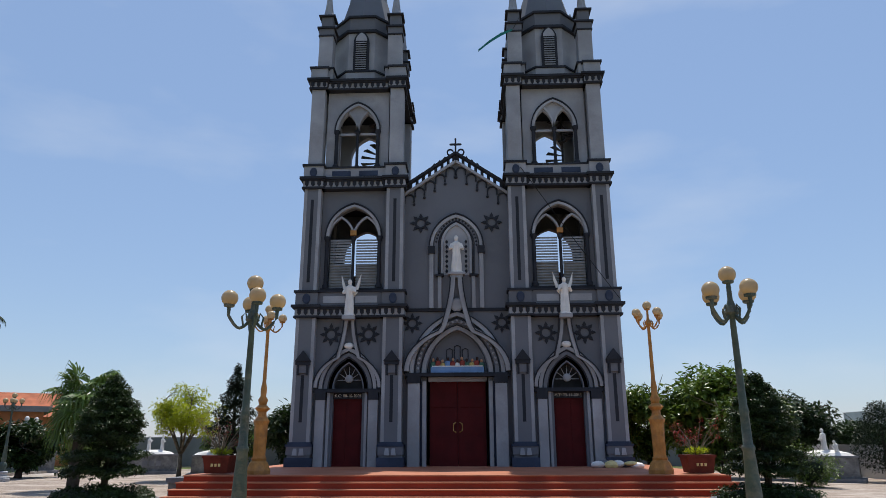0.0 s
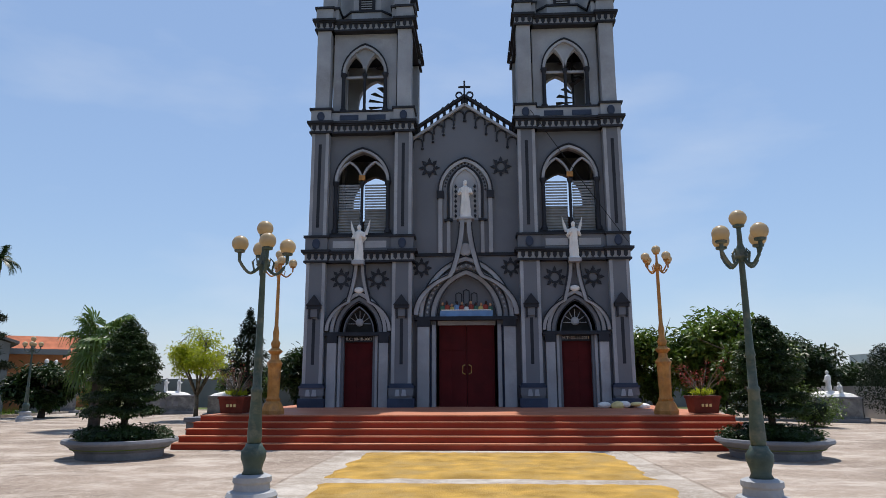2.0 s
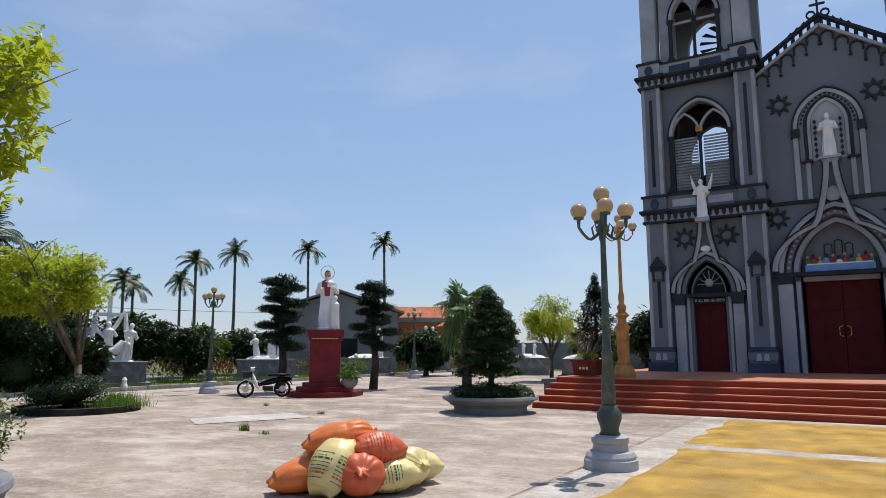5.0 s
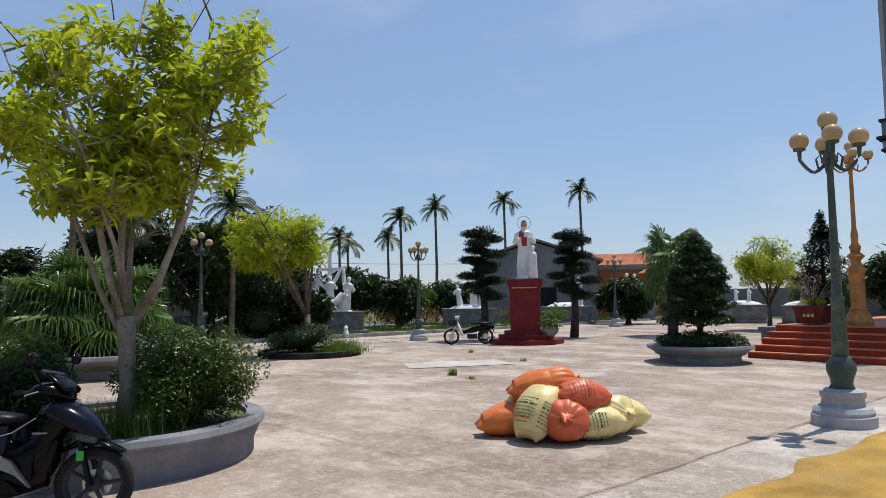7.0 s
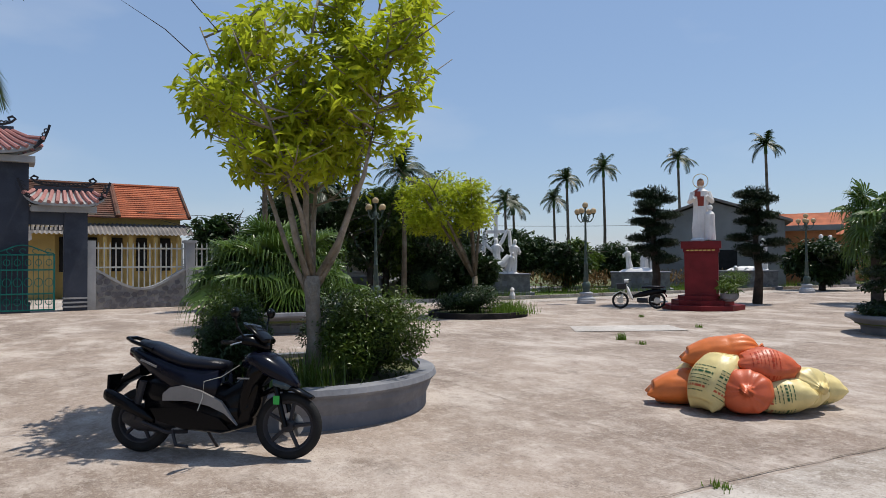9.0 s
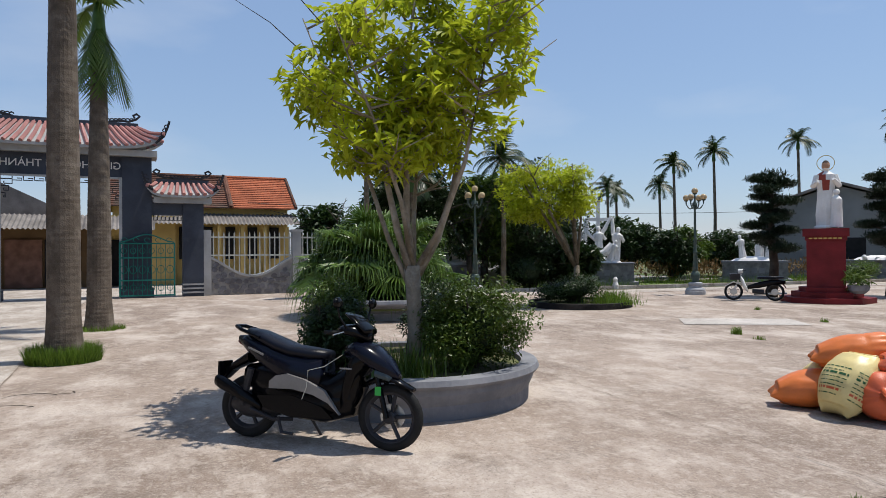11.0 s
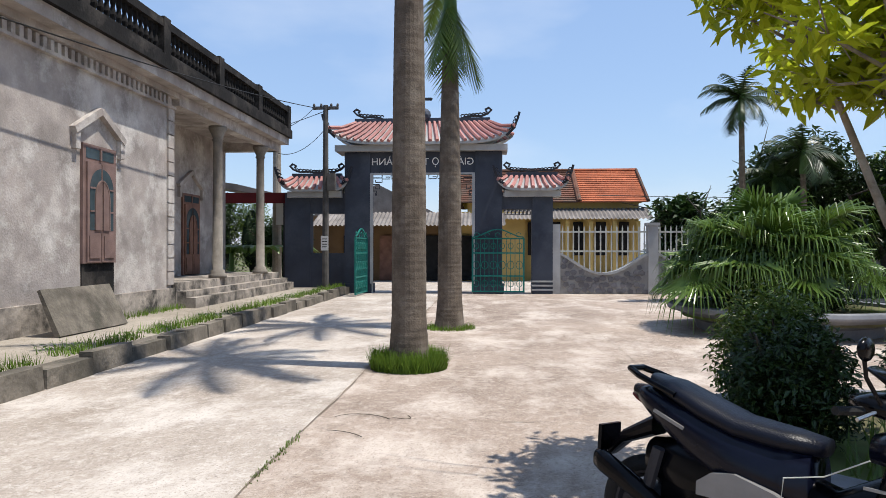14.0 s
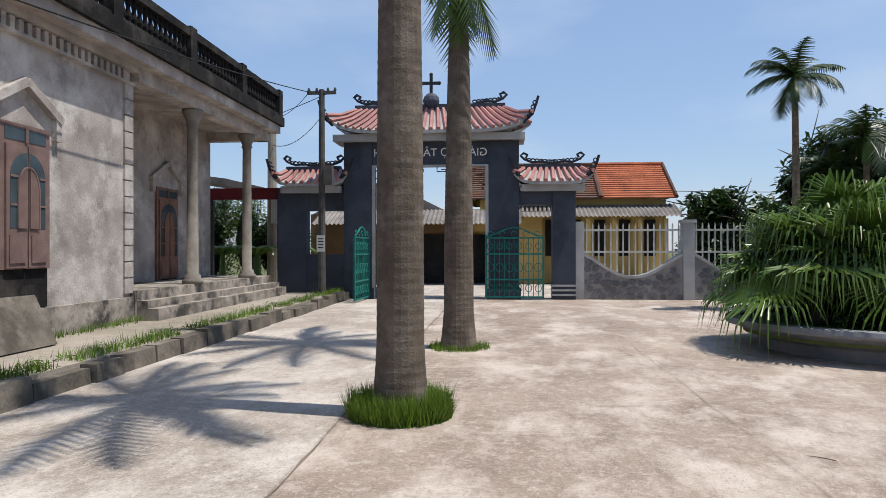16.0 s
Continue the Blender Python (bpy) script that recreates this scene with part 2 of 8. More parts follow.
    rubber=dict(base=(0.016, 0.016, 0.016), rough=0.8, spread=0.3, scale=8, fine=80, bump=0.3),
    steel=dict(base=(0.45, 0.45, 0.45), rough=0.35, spread=0.15, scale=6, fine=60, bump=0.05, metal=1.0),
    tag_green=dict(base=(0.05, 0.42, 0.08), rough=0.5, spread=0.05, bump=0.0),
    gold=dict(base=(0.62, 0.44, 0.14), rough=0.4, spread=0.15, metal=0.6, bump=0.05),
    paint_red=dict(base=(0.26, 0.05, 0.035), rough=0.6, spread=0.15, bump=0.05),
    paint_blue=dict(base=(0.17, 0.29, 0.50), rough=0.6, spread=0.15, bump=0.05),
    paint_green=dict(base=(0.06, 0.14, 0.10), rough=0.6, spread=0.15, bump=0.05),
    paint_skin=dict(base=(0.45, 0.25, 0.15), rough=0.6, spread=0.15, bump=0.05),
    hair=dict(base=(0.05, 0.03, 0.025), rough=0.7, spread=0.2, bump=0.05),
    dark_inside=dict(base=(0.02, 0.02, 0.02), rough=0.9, spread=0.3, bump=0.0),
    slat_grey=dict(base=(0.27, 0.275, 0.28), rough=0.7, spread=0.2, scale=3, fine=20, bump=0.1),
    pot_red=dict(base=(0.14, 0.03, 0.018), rough=0.7, spread=0.25, scale=4, fine=30, bump=0.2),
    wire_black=dict(base=(0.015, 0.015, 0.015), rough=0.6, spread=0.1, bump=0.0),
    pole_wood=dict(base=(0.085, 0.08, 0.075), rough=0.9, spread=0.35, scale=4, fine=40, bump=0.4),
).items():
    M[key] = material(key, **args)


def yard_material(name, tones, grime):
    """Old concrete: broad stains, blotches, rubbed patches, dark specks and a gritty relief."""
    m = bpy.data.materials.new(name)
    m.use_nodes = True
    t = m.node_tree
    bs = t.nodes["Principled BSDF"]
    co = t.nodes.new("ShaderNodeTexCoord")

    def fbm(scale, detail, rough, stretch=(1, 1, 1)):
        mp = t.nodes.new("ShaderNodeMapping")
        mp.inputs["Scale"].default_value = stretch
        n = t.nodes.new("ShaderNodeTexNoise")
        n.inputs["Scale"].default_value, n.inputs["Detail"].default_value, n.inputs["Roughness"].default_value = scale, detail, rough
        t.links.new(co.outputs["Object"], mp.inputs["Vector"])
        t.links.new(mp.outputs[0], n.inputs["Vector"])
        return n.outputs["Fac"]

    def ramp(src, a, b):
        r = t.nodes.new("ShaderNodeValToRGB")
        r.color_ramp.elements[0].position, r.color_ramp.elements[1].position = a, b
        t.links.new(src, r.inputs["Fac"])
        return r.outputs["Color"]

    def mix(fac, a, b, k=1.0):
        n = t.nodes.new("ShaderNodeMix")
        n.data_type = "RGBA"
        mu = t.nodes.new("ShaderNodeMath")
        mu.operation = "MULTIPLY"
        mu.inputs[1].default_value = k
        t.links.new(fac, mu.inputs[0])
        t.links.new(mu.outputs[0], n.inputs[0])
        for src, slot in ((a, 6), (b, 7)):
            if isinstance(src, tuple):
                n.inputs[slot].default_value = (*src, 1)
            else:
                t.links.new(src, n.inputs[slot])
        return n.outputs[2]
    c = mix(ramp(fbm(0.28, 7, 0.62), 0.4, 0.6), tones[0], tones[1])
    c = mix(ramp(fbm(0.6, 9, 0.7, (1, 1.5, 1)), 0.47, 0.62), c, tones[2], 0.85)
    c = mix(ramp(fbm(1.7, 9, 0.75, (1, 1.3, 1)), 0.52, 0.68), c, grime, 0.5)
    c = mix(ramp(fbm(4.5, 9, 0.8, (1.5, 1, 1)), 0.52, 0.6), c, tones[2], 0.45)
    c = mix(ramp(fbm(9.0, 9, 0.82, (1, 1.5, 1)), 0.53, 0.6), c, tones[2], 0.45)
    c = mix(ramp(fbm(14.0, 8, 0.85), 0.54, 0.62), c, grime, 0.42)
    c = mix(ramp(fbm(24.0, 8, 0.85, (1.6, 1, 1)), 0.54, 0.6), c, tones[2], 0.5)
    c = mix(ramp(fbm(42.0, 5, 0.78), 0.55, 0.64), c, grime, 0.7)
    c = mix(ramp(fbm(90.0, 3, 0.7), 0.54, 0.66), c, tones[2], 0.5)
    t.links.new(c, bs.inputs["Base Color"])
    bs.inputs["Roughness"].default_value, bs.inputs["Specular IOR Level"].default_value = 0.92, 0.25
    b = t.nodes.new("ShaderNodeBump")
    b.inputs["Strength"].default_value, b.inputs["Distance"].default_value = 0.35, 0.015
    t.links.new(fbm(26.0, 6, 0.7), b.inputs["Height"])
    t.links.new(b.outputs[0], bs.inputs["Normal"])
    return m


M["concrete"] = yard_material("concrete", ((0.20, 0.15, 0.117), (0.315, 0.248, 0.20), (0.52, 0.45, 0.39)), (0.10, 0.076, 0.059))
M["concrete_pale"] = yard_material("concrete_pale", ((0.26, 0.215, 0.175), (0.37, 0.318, 0.272), (0.55, 0.50, 0.45)), (0.14, 0.112, 0.09))
M["concrete_grey"] = yard_material("concrete_grey", ((0.22, 0.19, 0.15), (0.30, 0.26, 0.215), (0.36, 0.32, 0.27)), (0.11, 0.10, 0.075))
M["concrete_slab"] = yard_material("concrete_slab", ((0.36, 0.325, 0.29), (0.45, 0.41, 0.37), (0.60, 0.56, 0.52)), (0.18, 0.15, 0.125))
M["joint"] = material("joint", (0.19, 0.155, 0.12), rough=0.95, spread=0.4, scale=3, fine=30, bump=0.3)
glass = material("glass_dark", (0.05, 0.07, 0.08), rough=0.08, spread=0.2, bump=0.0)
M["glass"] = glass

# ---- building blocks ----


def part(name, bm, mat, parent=None, label="", smooth=False):
    """Links a bmesh as one mesh object under a thing."""
    me = bpy.data.meshes.new(name)
    bmesh.ops.recalc_face_normals(bm, faces=bm.faces) if len(bm.faces) < 4000 else None
    bm.to_mesh(me)
    bm.free()
    me.materials.append(M[mat])
    if smooth:
        me.shade_smooth()
    ob = new(name, me)
    if parent:
        ob.parent = parent
    if label:
        ob["label"] = label
    return ob


def thing(name, label, category, m=None, group="", kind=""):
    ob = new(name)
    if m is not None:
        ob.matrix_world = m
    return tagged(ob, label, category, group, kind)


def B():
    return bmesh.new()


def box(bm, x0, x1, y0, y1, z0, z1, taper=0.0):
    v = [bm.verts.new(((x0 if i == 0 else x1) + (taper if i == 0 else -taper) * (k == 1), (y0 if j == 0 else y1) + (taper if j == 0 else -taper) * (k == 1), z0 if k == 0 else z1))
         for k in (0, 1) for j in (0, 1) for i in (0, 1)]
    for f in ((0, 2, 3, 1), (4, 5, 7, 6), (0, 1, 5, 4), (2, 6, 7, 3), (0, 4, 6, 2), (1, 3, 7, 5)):
        bm.faces.new([v[i] for i in f])
    return bm


def prism(bm, outline, y0, y1):
    """An outline of (x, z) pushed from y0 to y1."""
    a = [bm.verts.new((x, y0, z)) for x, z in outline]
    b = [bm.verts.new((x, y1, z)) for x, z in outline]
    n = len(a)
    bm.faces.new(a)
    bm.faces.new(b[::-1])
    for i in range(n):
        bm.faces.new((a[i], b[i], b[(i + 1) % n], a[(i + 1) % n]))
    return bm


def ribbon(bm, line, wide, y0, y1):
    """A moulding of a given width along an open line of (x, z)."""
    out = []
    for i, (x, z) in enumerate(line):
        px, pz = line[max(i - 1, 0)]
        nx, nz = line[min(i + 1, len(line) - 1)]
        d = math.hypot(nx - px, nz - pz) or 1
        out.append((-(nz - pz) / d * wide / 2, (nx - px) / d * wide / 2))
    rings = [[bm.verts.new((x + s * ox, y, z + s * oz)) for s, y in ((1, y0), (1, y1), (-1, y1), (-1, y0))] for (x, z), (ox, oz) in zip(line, out)]
    for a, b in zip(rings, rings[1:]):
        for i in range(4):
            bm.faces.new((a[i], a[(i + 1) % 4], b[(i + 1) % 4], b[i]))
    bm.faces.new(rings[0])
    bm.faces.new(rings[-1][::-1])
    return bm


def lathe(bm, profile, n=20, at=(0, 0, 0), oval=1.0):
    """A turned form from (radius, height) pairs."""
    rings = []
    for r, z in profile:
        rings.append([bm.verts.new((at[0] + r * math.cos(2 * math.pi * i / n), at[1] + oval * r * math.sin(2 * math.pi * i / n), at[2] + z)) for i in range(n)])
    for a, b in zip(rings, rings[1:]):
        for i in range(n):
            bm.faces.new((a[i], a[(i + 1) % n], b[(i + 1) % n], b[i]))
    bm.faces.new(rings[0][::-1])
    bm.faces.new(rings[-1])
    return bm


def tube(bm, pts, radii, n=8):
    """A tapered round bar along points."""
    pts = [Vector(p) for p in pts]
    if not hasattr(radii, "__len__"):
        radii = [radii] * len(pts)
    rings = []
    for i, (p, r) in enumerate(zip(pts, radii)):
        d = (pts[min(i + 1, len(pts) - 1)] - pts[max(i - 1, 0)]).normalized()
        side = d.cross(Vector((0, 0, 1)) if abs(d.z) < 0.95 else Vector((1, 0, 0))).normalized()
        up = side.cross(d)
        rings.append([bm.verts.new(p + r * (math.cos(2 * math.pi * k / n) * side + math.sin(2 * math.pi * k / n) * up)) for k in range(n)])
    for a, b in zip(rings, rings[1:]):
        for k in range(n):
            bm.faces.new((a[k], a[(k + 1) % n], b[(k + 1) % n], b[k]))
    bm.faces.new(rings[0][::-1])
    bm.faces.new(rings[-1])
    return bm


def ball(bm, at, r, sub=2, squash=(1, 1, 1)):
    bmesh.ops.create_icosphere(bm, subdivisions=sub, radius=1.0, matrix=Matrix.Translation(at) @ Matrix.Diagonal((r * squash[0], r * squash[1], r * squash[2], 1)))
    return bm


def arch(xc, z0, half, high, n=10):
    """A pointed arch from its left to its right springing."""
    rad = (half * half + high * high) / (2 * half)
    top = math.asin(min(1, high / rad))
    left = [(xc - half + rad - rad * math.cos(top * i / n), z0 + rad * math.sin(top * i / n)) for i in range(n + 1)]
    return left + [(2 * xc - x, z) for x, z in left[-2::-1]]


def arched(x0, x1, z0, z1, xc, half, sill, spring, high):
    """A wall outline with one pointed opening, down to the sill."""
    hole = arch(xc, spring, half, high)
    return [(x0, sill), (x0, z1), (x1, z1), (x1, sill), (xc + half, sill)] + hole[::-1] + [(xc - half, sill)]


def mesh_from(name, verts, faces, mat, parent=None, label=""):
    me = bpy.data.meshes.new(name)
    me.from_pydata(verts, [], faces)
    me.materials.append(M[mat])
    ob = new(name, me)
    if parent:
        ob.parent = parent
    if label:
        ob["label"] = label
    return ob


def leaves(name, spots, size, mat, parent=None, seed=1, ratio=0.4, droop=0.3, fold=0.25, label=""):
    """Many small pointed leaves, one at every spot, each folded along its rib."""
    rng = np.random.default_rng(seed)
    spots = np.asarray(spots, float)
    n = len(spots)
    yaw = rng.uniform(0, 2 * np.pi, n)
    pitch = rng.normal(-droop, 0.5, n)
    long = size * rng.uniform(0.65, 1.3, n)
    d = np.stack([np.cos(yaw) * np.cos(pitch), np.sin(yaw) * np.cos(pitch), np.sin(pitch)], 1)
    side = np.stack([-np.sin(yaw), np.cos(yaw), rng.normal(0, 0.35, n)], 1)
    up = np.cross(d, side)
    v = np.empty((n, 4, 3))
    v[:, 0] = spots
    v[:, 1] = spots + d * (long * 0.5)[:, None] + side * (long * ratio * 0.5)[:, None] + up * (long * fold * ratio)[:, None]
    v[:, 2] = spots + d * long[:, None]
    v[:, 3] = spots + d * (long * 0.5)[:, None] - side * (long * ratio * 0.5)[:, None] + up * (long * fold * ratio)[:, None]
    idx = np.arange(n) * 4
    faces = np.concatenate([np.stack([idx, idx + 1, idx + 2], 1), np.stack([idx, idx + 2, idx + 3], 1)])
    return mesh_from(name, v.reshape(-1, 3).tolist(), faces.tolist(), mat, parent, label)


def cloud(rng, n, at, r, hollow=0.5):
    """Spots in the outer part of an ellipsoid."""
    d = rng.normal(size=(n, 3))
    d /= np.linalg.norm(d, axis=1)[:, None]
    return np.asarray(at) + d * np.asarray(r) * (hollow + (1 - hollow) * rng.uniform(0, 1, n) ** 0.6)[:, None]


def lumpy(seed, n, at, r, lumps=18, size=0.4):
    """Spots in clumps spread over an ellipsoid, with gaps between them."""
    rng = np.random.default_rng(seed)
    hubs = cloud(rng, lumps, at, np.asarray(r) * 0.78, 0.45)
    return np.concatenate([cloud(rng, n // lumps, h, np.asarray(r) * size * rng.uniform(0.7, 1.25), 0.3) for h in hubs])


def setting(ob, label, category=""):
    return tagged(ob, label, category, kind="structure")


WEST = pose(0, 0, 0, 0, 0, 96)      # the gate's and the old house's own axes: y runs to the gate, x to the right of it

# ---- ground ----
bm = B()
bmesh.ops.create_grid(bm, x_segments=60, y_segments=60, size=400)
for v in bm.verts:
    v.co.z = -0.03
setting(part("ground", bm, "earth"), "grassy earth ground reaching the horizon", "ground")


def sheet(name, outline, z, mat, label, thick=0.02, category="pavement"):
    bm = B()
    f = bm.faces.new([bm.verts.new((x, y, z)) for x, y in outline])
    bmesh.ops.triangulate(bm, faces=[f])
    return setting(part(name, bm, mat), label, category)


def wp(x, y):
    v = WEST @ Vector((x, y, 0))
    return (v.x, v.y)


sheet("pavement_yard", [(-26.5, -14), (20, -14), (40, 5), (40, 46), (-25.0, 46), (-24.2, 16), (-25.5, 6), (-28.2, 3.2)], 0.0, "concrete", "weathered pinkish concrete yard with stains and cracks")
sheet("pavement_strip", [wp(-5, 4), wp(-5, 27), wp(-1.45, 27), wp(-1.45, 4)], 0.005, "concrete_pale", "paler worn concrete strip beside the old house")
sheet("pavement_grain_bed", [(-3.35, -3), (-3.35, 17.2), (3.5, 17.2), (3.5, -3)], 0.006, "concrete_pale", "pale concrete drying strip before the church steps")
sheet("pavement_slab", [(-12.3, 9.7), (-11.2, 12.1), (-12.4, 12.7), (-13.4, 10.4)], 0.012, "concrete_slab", "pale patched concrete slab in the yard", category="slab")
sheet("road_outside", [wp(-30, 27.6), wp(30, 27.6), wp(30, 37), wp(-30, 37)], 0.004, "concrete_pale", "sunlit concrete lane outside the gate", category="road")
sheet("pavement_far_strip", [(-24.0, 3.5), (-22.6, 3.5), (-21.9, 46), (-24.6, 46), (-23.9, 16)], 0.012, "concrete_pale", "pale concrete path along the lawn")


def grain_layer(name, x0, x1, y0, y1, seed):
    """Rice spread to dry: a thin layer with a ragged rim and rake marks."""
    rng = random.Random(seed)
    bm = B()
    nx, ny = 60, 60
    grid = []
    for j in range(ny + 1):
        row = []
        for i in range(nx + 1):
            u, w = i / nx, j / ny
            x, y = x0 + (x1 - x0) * u, y0 + (y1 - y0) * w
            edge = min(u * (x1 - x0), (1 - u) * (x1 - x0), w * (y1 - y0), (1 - w) * (y1 - y0))
            x += 0.25 * noise.noise((x * 1.3, y * 1.3, seed)) * (1 if i in (0, nx) else 0.3)
            y += 0.25 * noise.noise((x * 1.3, y * 1.3, seed + 7)) * (1 if j in (0, ny) else 0.3)
            h = 0.012 + 0.035 * min(1, edge / 0.3) * (0.8 + 0.5 * noise.noise((x * 6, y * 1.2, seed))) + 0.006 * rng.random()
            row.append(bm.verts.new((x, y, h if edge > 0 else 0.004)))
        grid.append(row)
    for j in range(ny):
        for i in range(nx):
            bm.faces.new((grid[j][i], grid[j][i + 1], grid[j + 1][i + 1], grid[j + 1][i]))
    return tagged(part(name, bm, "grain", smooth=True), "thin layer of golden rice grain drying on concrete", "rice grain", kind="stuff")


grain_layer("drying_rice", -2.75, 3.0, 12.15, 16.7, 3)
grain_layer("drying_rice", -2.65, 2.9, -2.5, 11.6, 9)

# joints and cracks in the yard
CR = random.Random(5)


def crack(a, b, wide, mat="joint", wob=0.018, n=70):
    pts = []
    for i in range(n + 1):
        u = i / n
        pts.append((a[0] + (b[0] - a[0]) * u + CR.uniform(-wob, wob), a[1] + (b[1] - a[1]) * u + CR.uniform(-wob, wob)))
    bm = B()
    ups, downs = [], []
    d = Vector((b[0] - a[0], b[1] - a[1])).normalized()
    for x, y in pts:
        w = wide * 0.4 * CR.uniform(0.2, 1.6)
        ups.append(bm.verts.new((x - d.y * w, y + d.x * w, 0.011)))
        downs.append(bm.verts.new((x + d.y * w, y - d.x * w, 0.011)))
    for i in range(n):
        bm.faces.new((ups[i], downs[i], downs[i + 1], ups[i + 1]))
    return setting(part("pavement_joint", bm, mat), "dirty open joint between concrete slabs", "joint")


crack((-3.4, -2), (-3.42, 17.1), 0.012)
crack((3.55, -2), (3.55, 17.1), 0.012)
crack(wp(-1.45, 4), wp(-1.4, 26), 0.02)
crack(wp(2.2, 6), wp(2.3, 25), 0.006)
crack(wp(-4.5, 23.5), wp(8, 23.2), 0.02)
crack((-14, 6.5), (-4.5, 8.8), 0.012)
crack((-20, 12.5), (-4.5, 13.2), 0.012)
crack((-11, 4), (-3.5, 4.4), 0.008)
crack((-9, -1), (-9.5, 14), 0.008)
crack((3.7, 11.0), (14, 11.6), 0.015)
crack(wp(-1.3, 12.2), wp(8, 12.6), 0.008)

# ---- church ----
CX, FY, P0 = -0.5, 25.0, 0.8           # its axis, the plane of its front, and the height of its terrace

# terrace with five steps on the front and the sides
terrace = setting(thing("terrace", "red tiled church terrace with five steps", "terrace"), "red tiled church terrace with five steps")
for i in range(5):
    out, side = 0.32 * (4 - i), 0.05 * (4 - i)
    zt = 0.16 * (i + 1)
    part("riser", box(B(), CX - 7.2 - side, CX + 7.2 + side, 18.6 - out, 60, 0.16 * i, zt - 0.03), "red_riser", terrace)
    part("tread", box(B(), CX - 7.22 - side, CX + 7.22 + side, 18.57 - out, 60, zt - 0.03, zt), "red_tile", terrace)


def stacked(bm, x0, x1, y0, y1, rows):
    """Stacked mouldings round a block: (z0, z1, how far it stands out)."""
    for z0, z1, o in rows:
        box(bm, x0 - o, x1 + o, y0 - o, y1 + o, z0, z1)
    return bm


church = thing("church", "grey painted gothic church with two bell towers", "church")


def buttress(x, y, w, front):
    """A corner pier of a tower over all its storeys, from the base up."""
    part("pier", stacked(B(), x - w, x + w, y - w, y + w, [(P0, 6.2, 0.0)]), "facade", church)
    part("pier_base", stacked(B(), x - w, x + w, y - w, y + w, [(P0, 1.12, 0.13), (1.5, 1.58, 0.12), (1.58, 1.66, 0.05)]), "trim_blue", church)
    part("pier_base_block", stacked(B(), x - w, x + w, y - w, y + w, [(1.12, 1.22, 0.05), (1.22, 1.5, 0.09)]), "facade", church)
    part("pier", stacked(B(), x - w, x + w, y - w, y + w, [(7.25, 11.45, -0.03)]), "facade", church)
    part("pier", stacked(B(), x - w, x + w, y - w, y + w, [(12.4, 15.95, -0.08)]), "facade_pale", church)
    for z, s in ((6.2, 0.0), (11.45, -0.03), (15.95, -0.08)):
        part("pier_cornice", stacked(B(), x - w, x + w, y - w, y + w, [(z, z + 0.08, 0.11 + s), (z + 0.33, z + 0.39, 0.14 + s), (z + 0.39, z + 0.49, 0.2 + s)]), "trim_dark", church)
        part("pier_frieze", stacked(B(), x - w, x + w, y - w, y + w, [(z + 0.08, z + 0.33, 0.07 + s)]), "facade_pale", church)
        part("pier_block", stacked(B(), x - w, x + w, y - w, y + w, [(z + 0.49, z + 0.97, 0.07 + s)]), "facade" if z < 11 else "facade_pale", church)
        part("pier_cap", stacked(B(), x - w, x + w, y - w, y + w, [(z + 0.97, z + 1.06, 0.13 + s)]), "trim_dark", church)
        if front:
            for k in (-1, 0, 1):
                part("corbel", prism(B(), [(x + k * 0.25 - 0.07, z + 0.33), (x + k * 0.25 + 0.07, z + 0.33), (x + k * 0.25 + 0.07, z + 0.17), (x + k * 0.25, z + 0.09), (x + k * 0.25 - 0.07, z + 0.17)], y - w - 0.12 - s, y - w), "trim_dark", church)
    for e in (-1, 1):
        part("pier_fillet", stacked(B(), x + e * (w - 0.05) - 0.05, x + e * (w - 0.05) + 0.05, y - w + 0.0, y + w, [(1.66, 6.2, 0.012)]), "facade_pale", church)
        part("pier_fillet", stacked(B(), x + e * (w - 0.08) - 0.05, x + e * (w - 0.08) + 0.05, y - w + 0.03, y + w - 0.03, [(7.27, 11.45, 0.012)]), "facade_pale", church)
    if front:
        yf = y - w
        for off in (-0.12, 0.12):
            part("scroll", box(B(), x + off - 0.09, x + off + 0.09, yf - 0.14, yf - 0.05, 1.2, 1.44, 0.03), "facade_pale", church)
        part("slit", box(B(), x - 0.06, x + 0.06, yf - 0.006, yf + 0.05, 2.35, 4.05), "trim_dark", church)
        part("slit", box(B(), x - 0.06, x + 0.06, yf + 0.02, yf + 0.08, 7.6, 11.0), "trim_dark", church)
        bm = prism(B(), [(x - 0.3, 4.55), (x, 4.95), (x + 0.3, 4.55)], yf - 0.16, yf + 0.02)
        box(bm, x - 0.27, x + 0.27, yf - 0.12, yf + 0.02, 4.42, 4.55)
        box(bm, x - 0.2, x - 0.13, yf - 0.09, yf + 0.02, 4.05, 4.42)
        box(bm, x + 0.13, x + 0.2, yf - 0.09, yf + 0.02, 4.05, 4.42)
        part("gablet", bm, "trim_dark", church)
        part("gablet_niche", box(B(), x - 0.13, x + 0.13, yf - 0.07, yf + 0.02, 4.12, 4.42), "facade", church)


def dentils(x0, x1, z0, z1, y, step=0.24, mat="trim_dark"):
    n = max(1, round((x1 - x0) / step))
    for i in range(n):
        xc = x0 + (i + 0.5) * (x1 - x0) / n
        w = step * 0.29
        part("corbel", prism(B(), [(xc - w, z1), (xc + w, z1), (xc + w, z0 + 0.1), (xc, z0), (xc - w, z0 + 0.1)], y - 0.05, y + 0.02), mat, church)


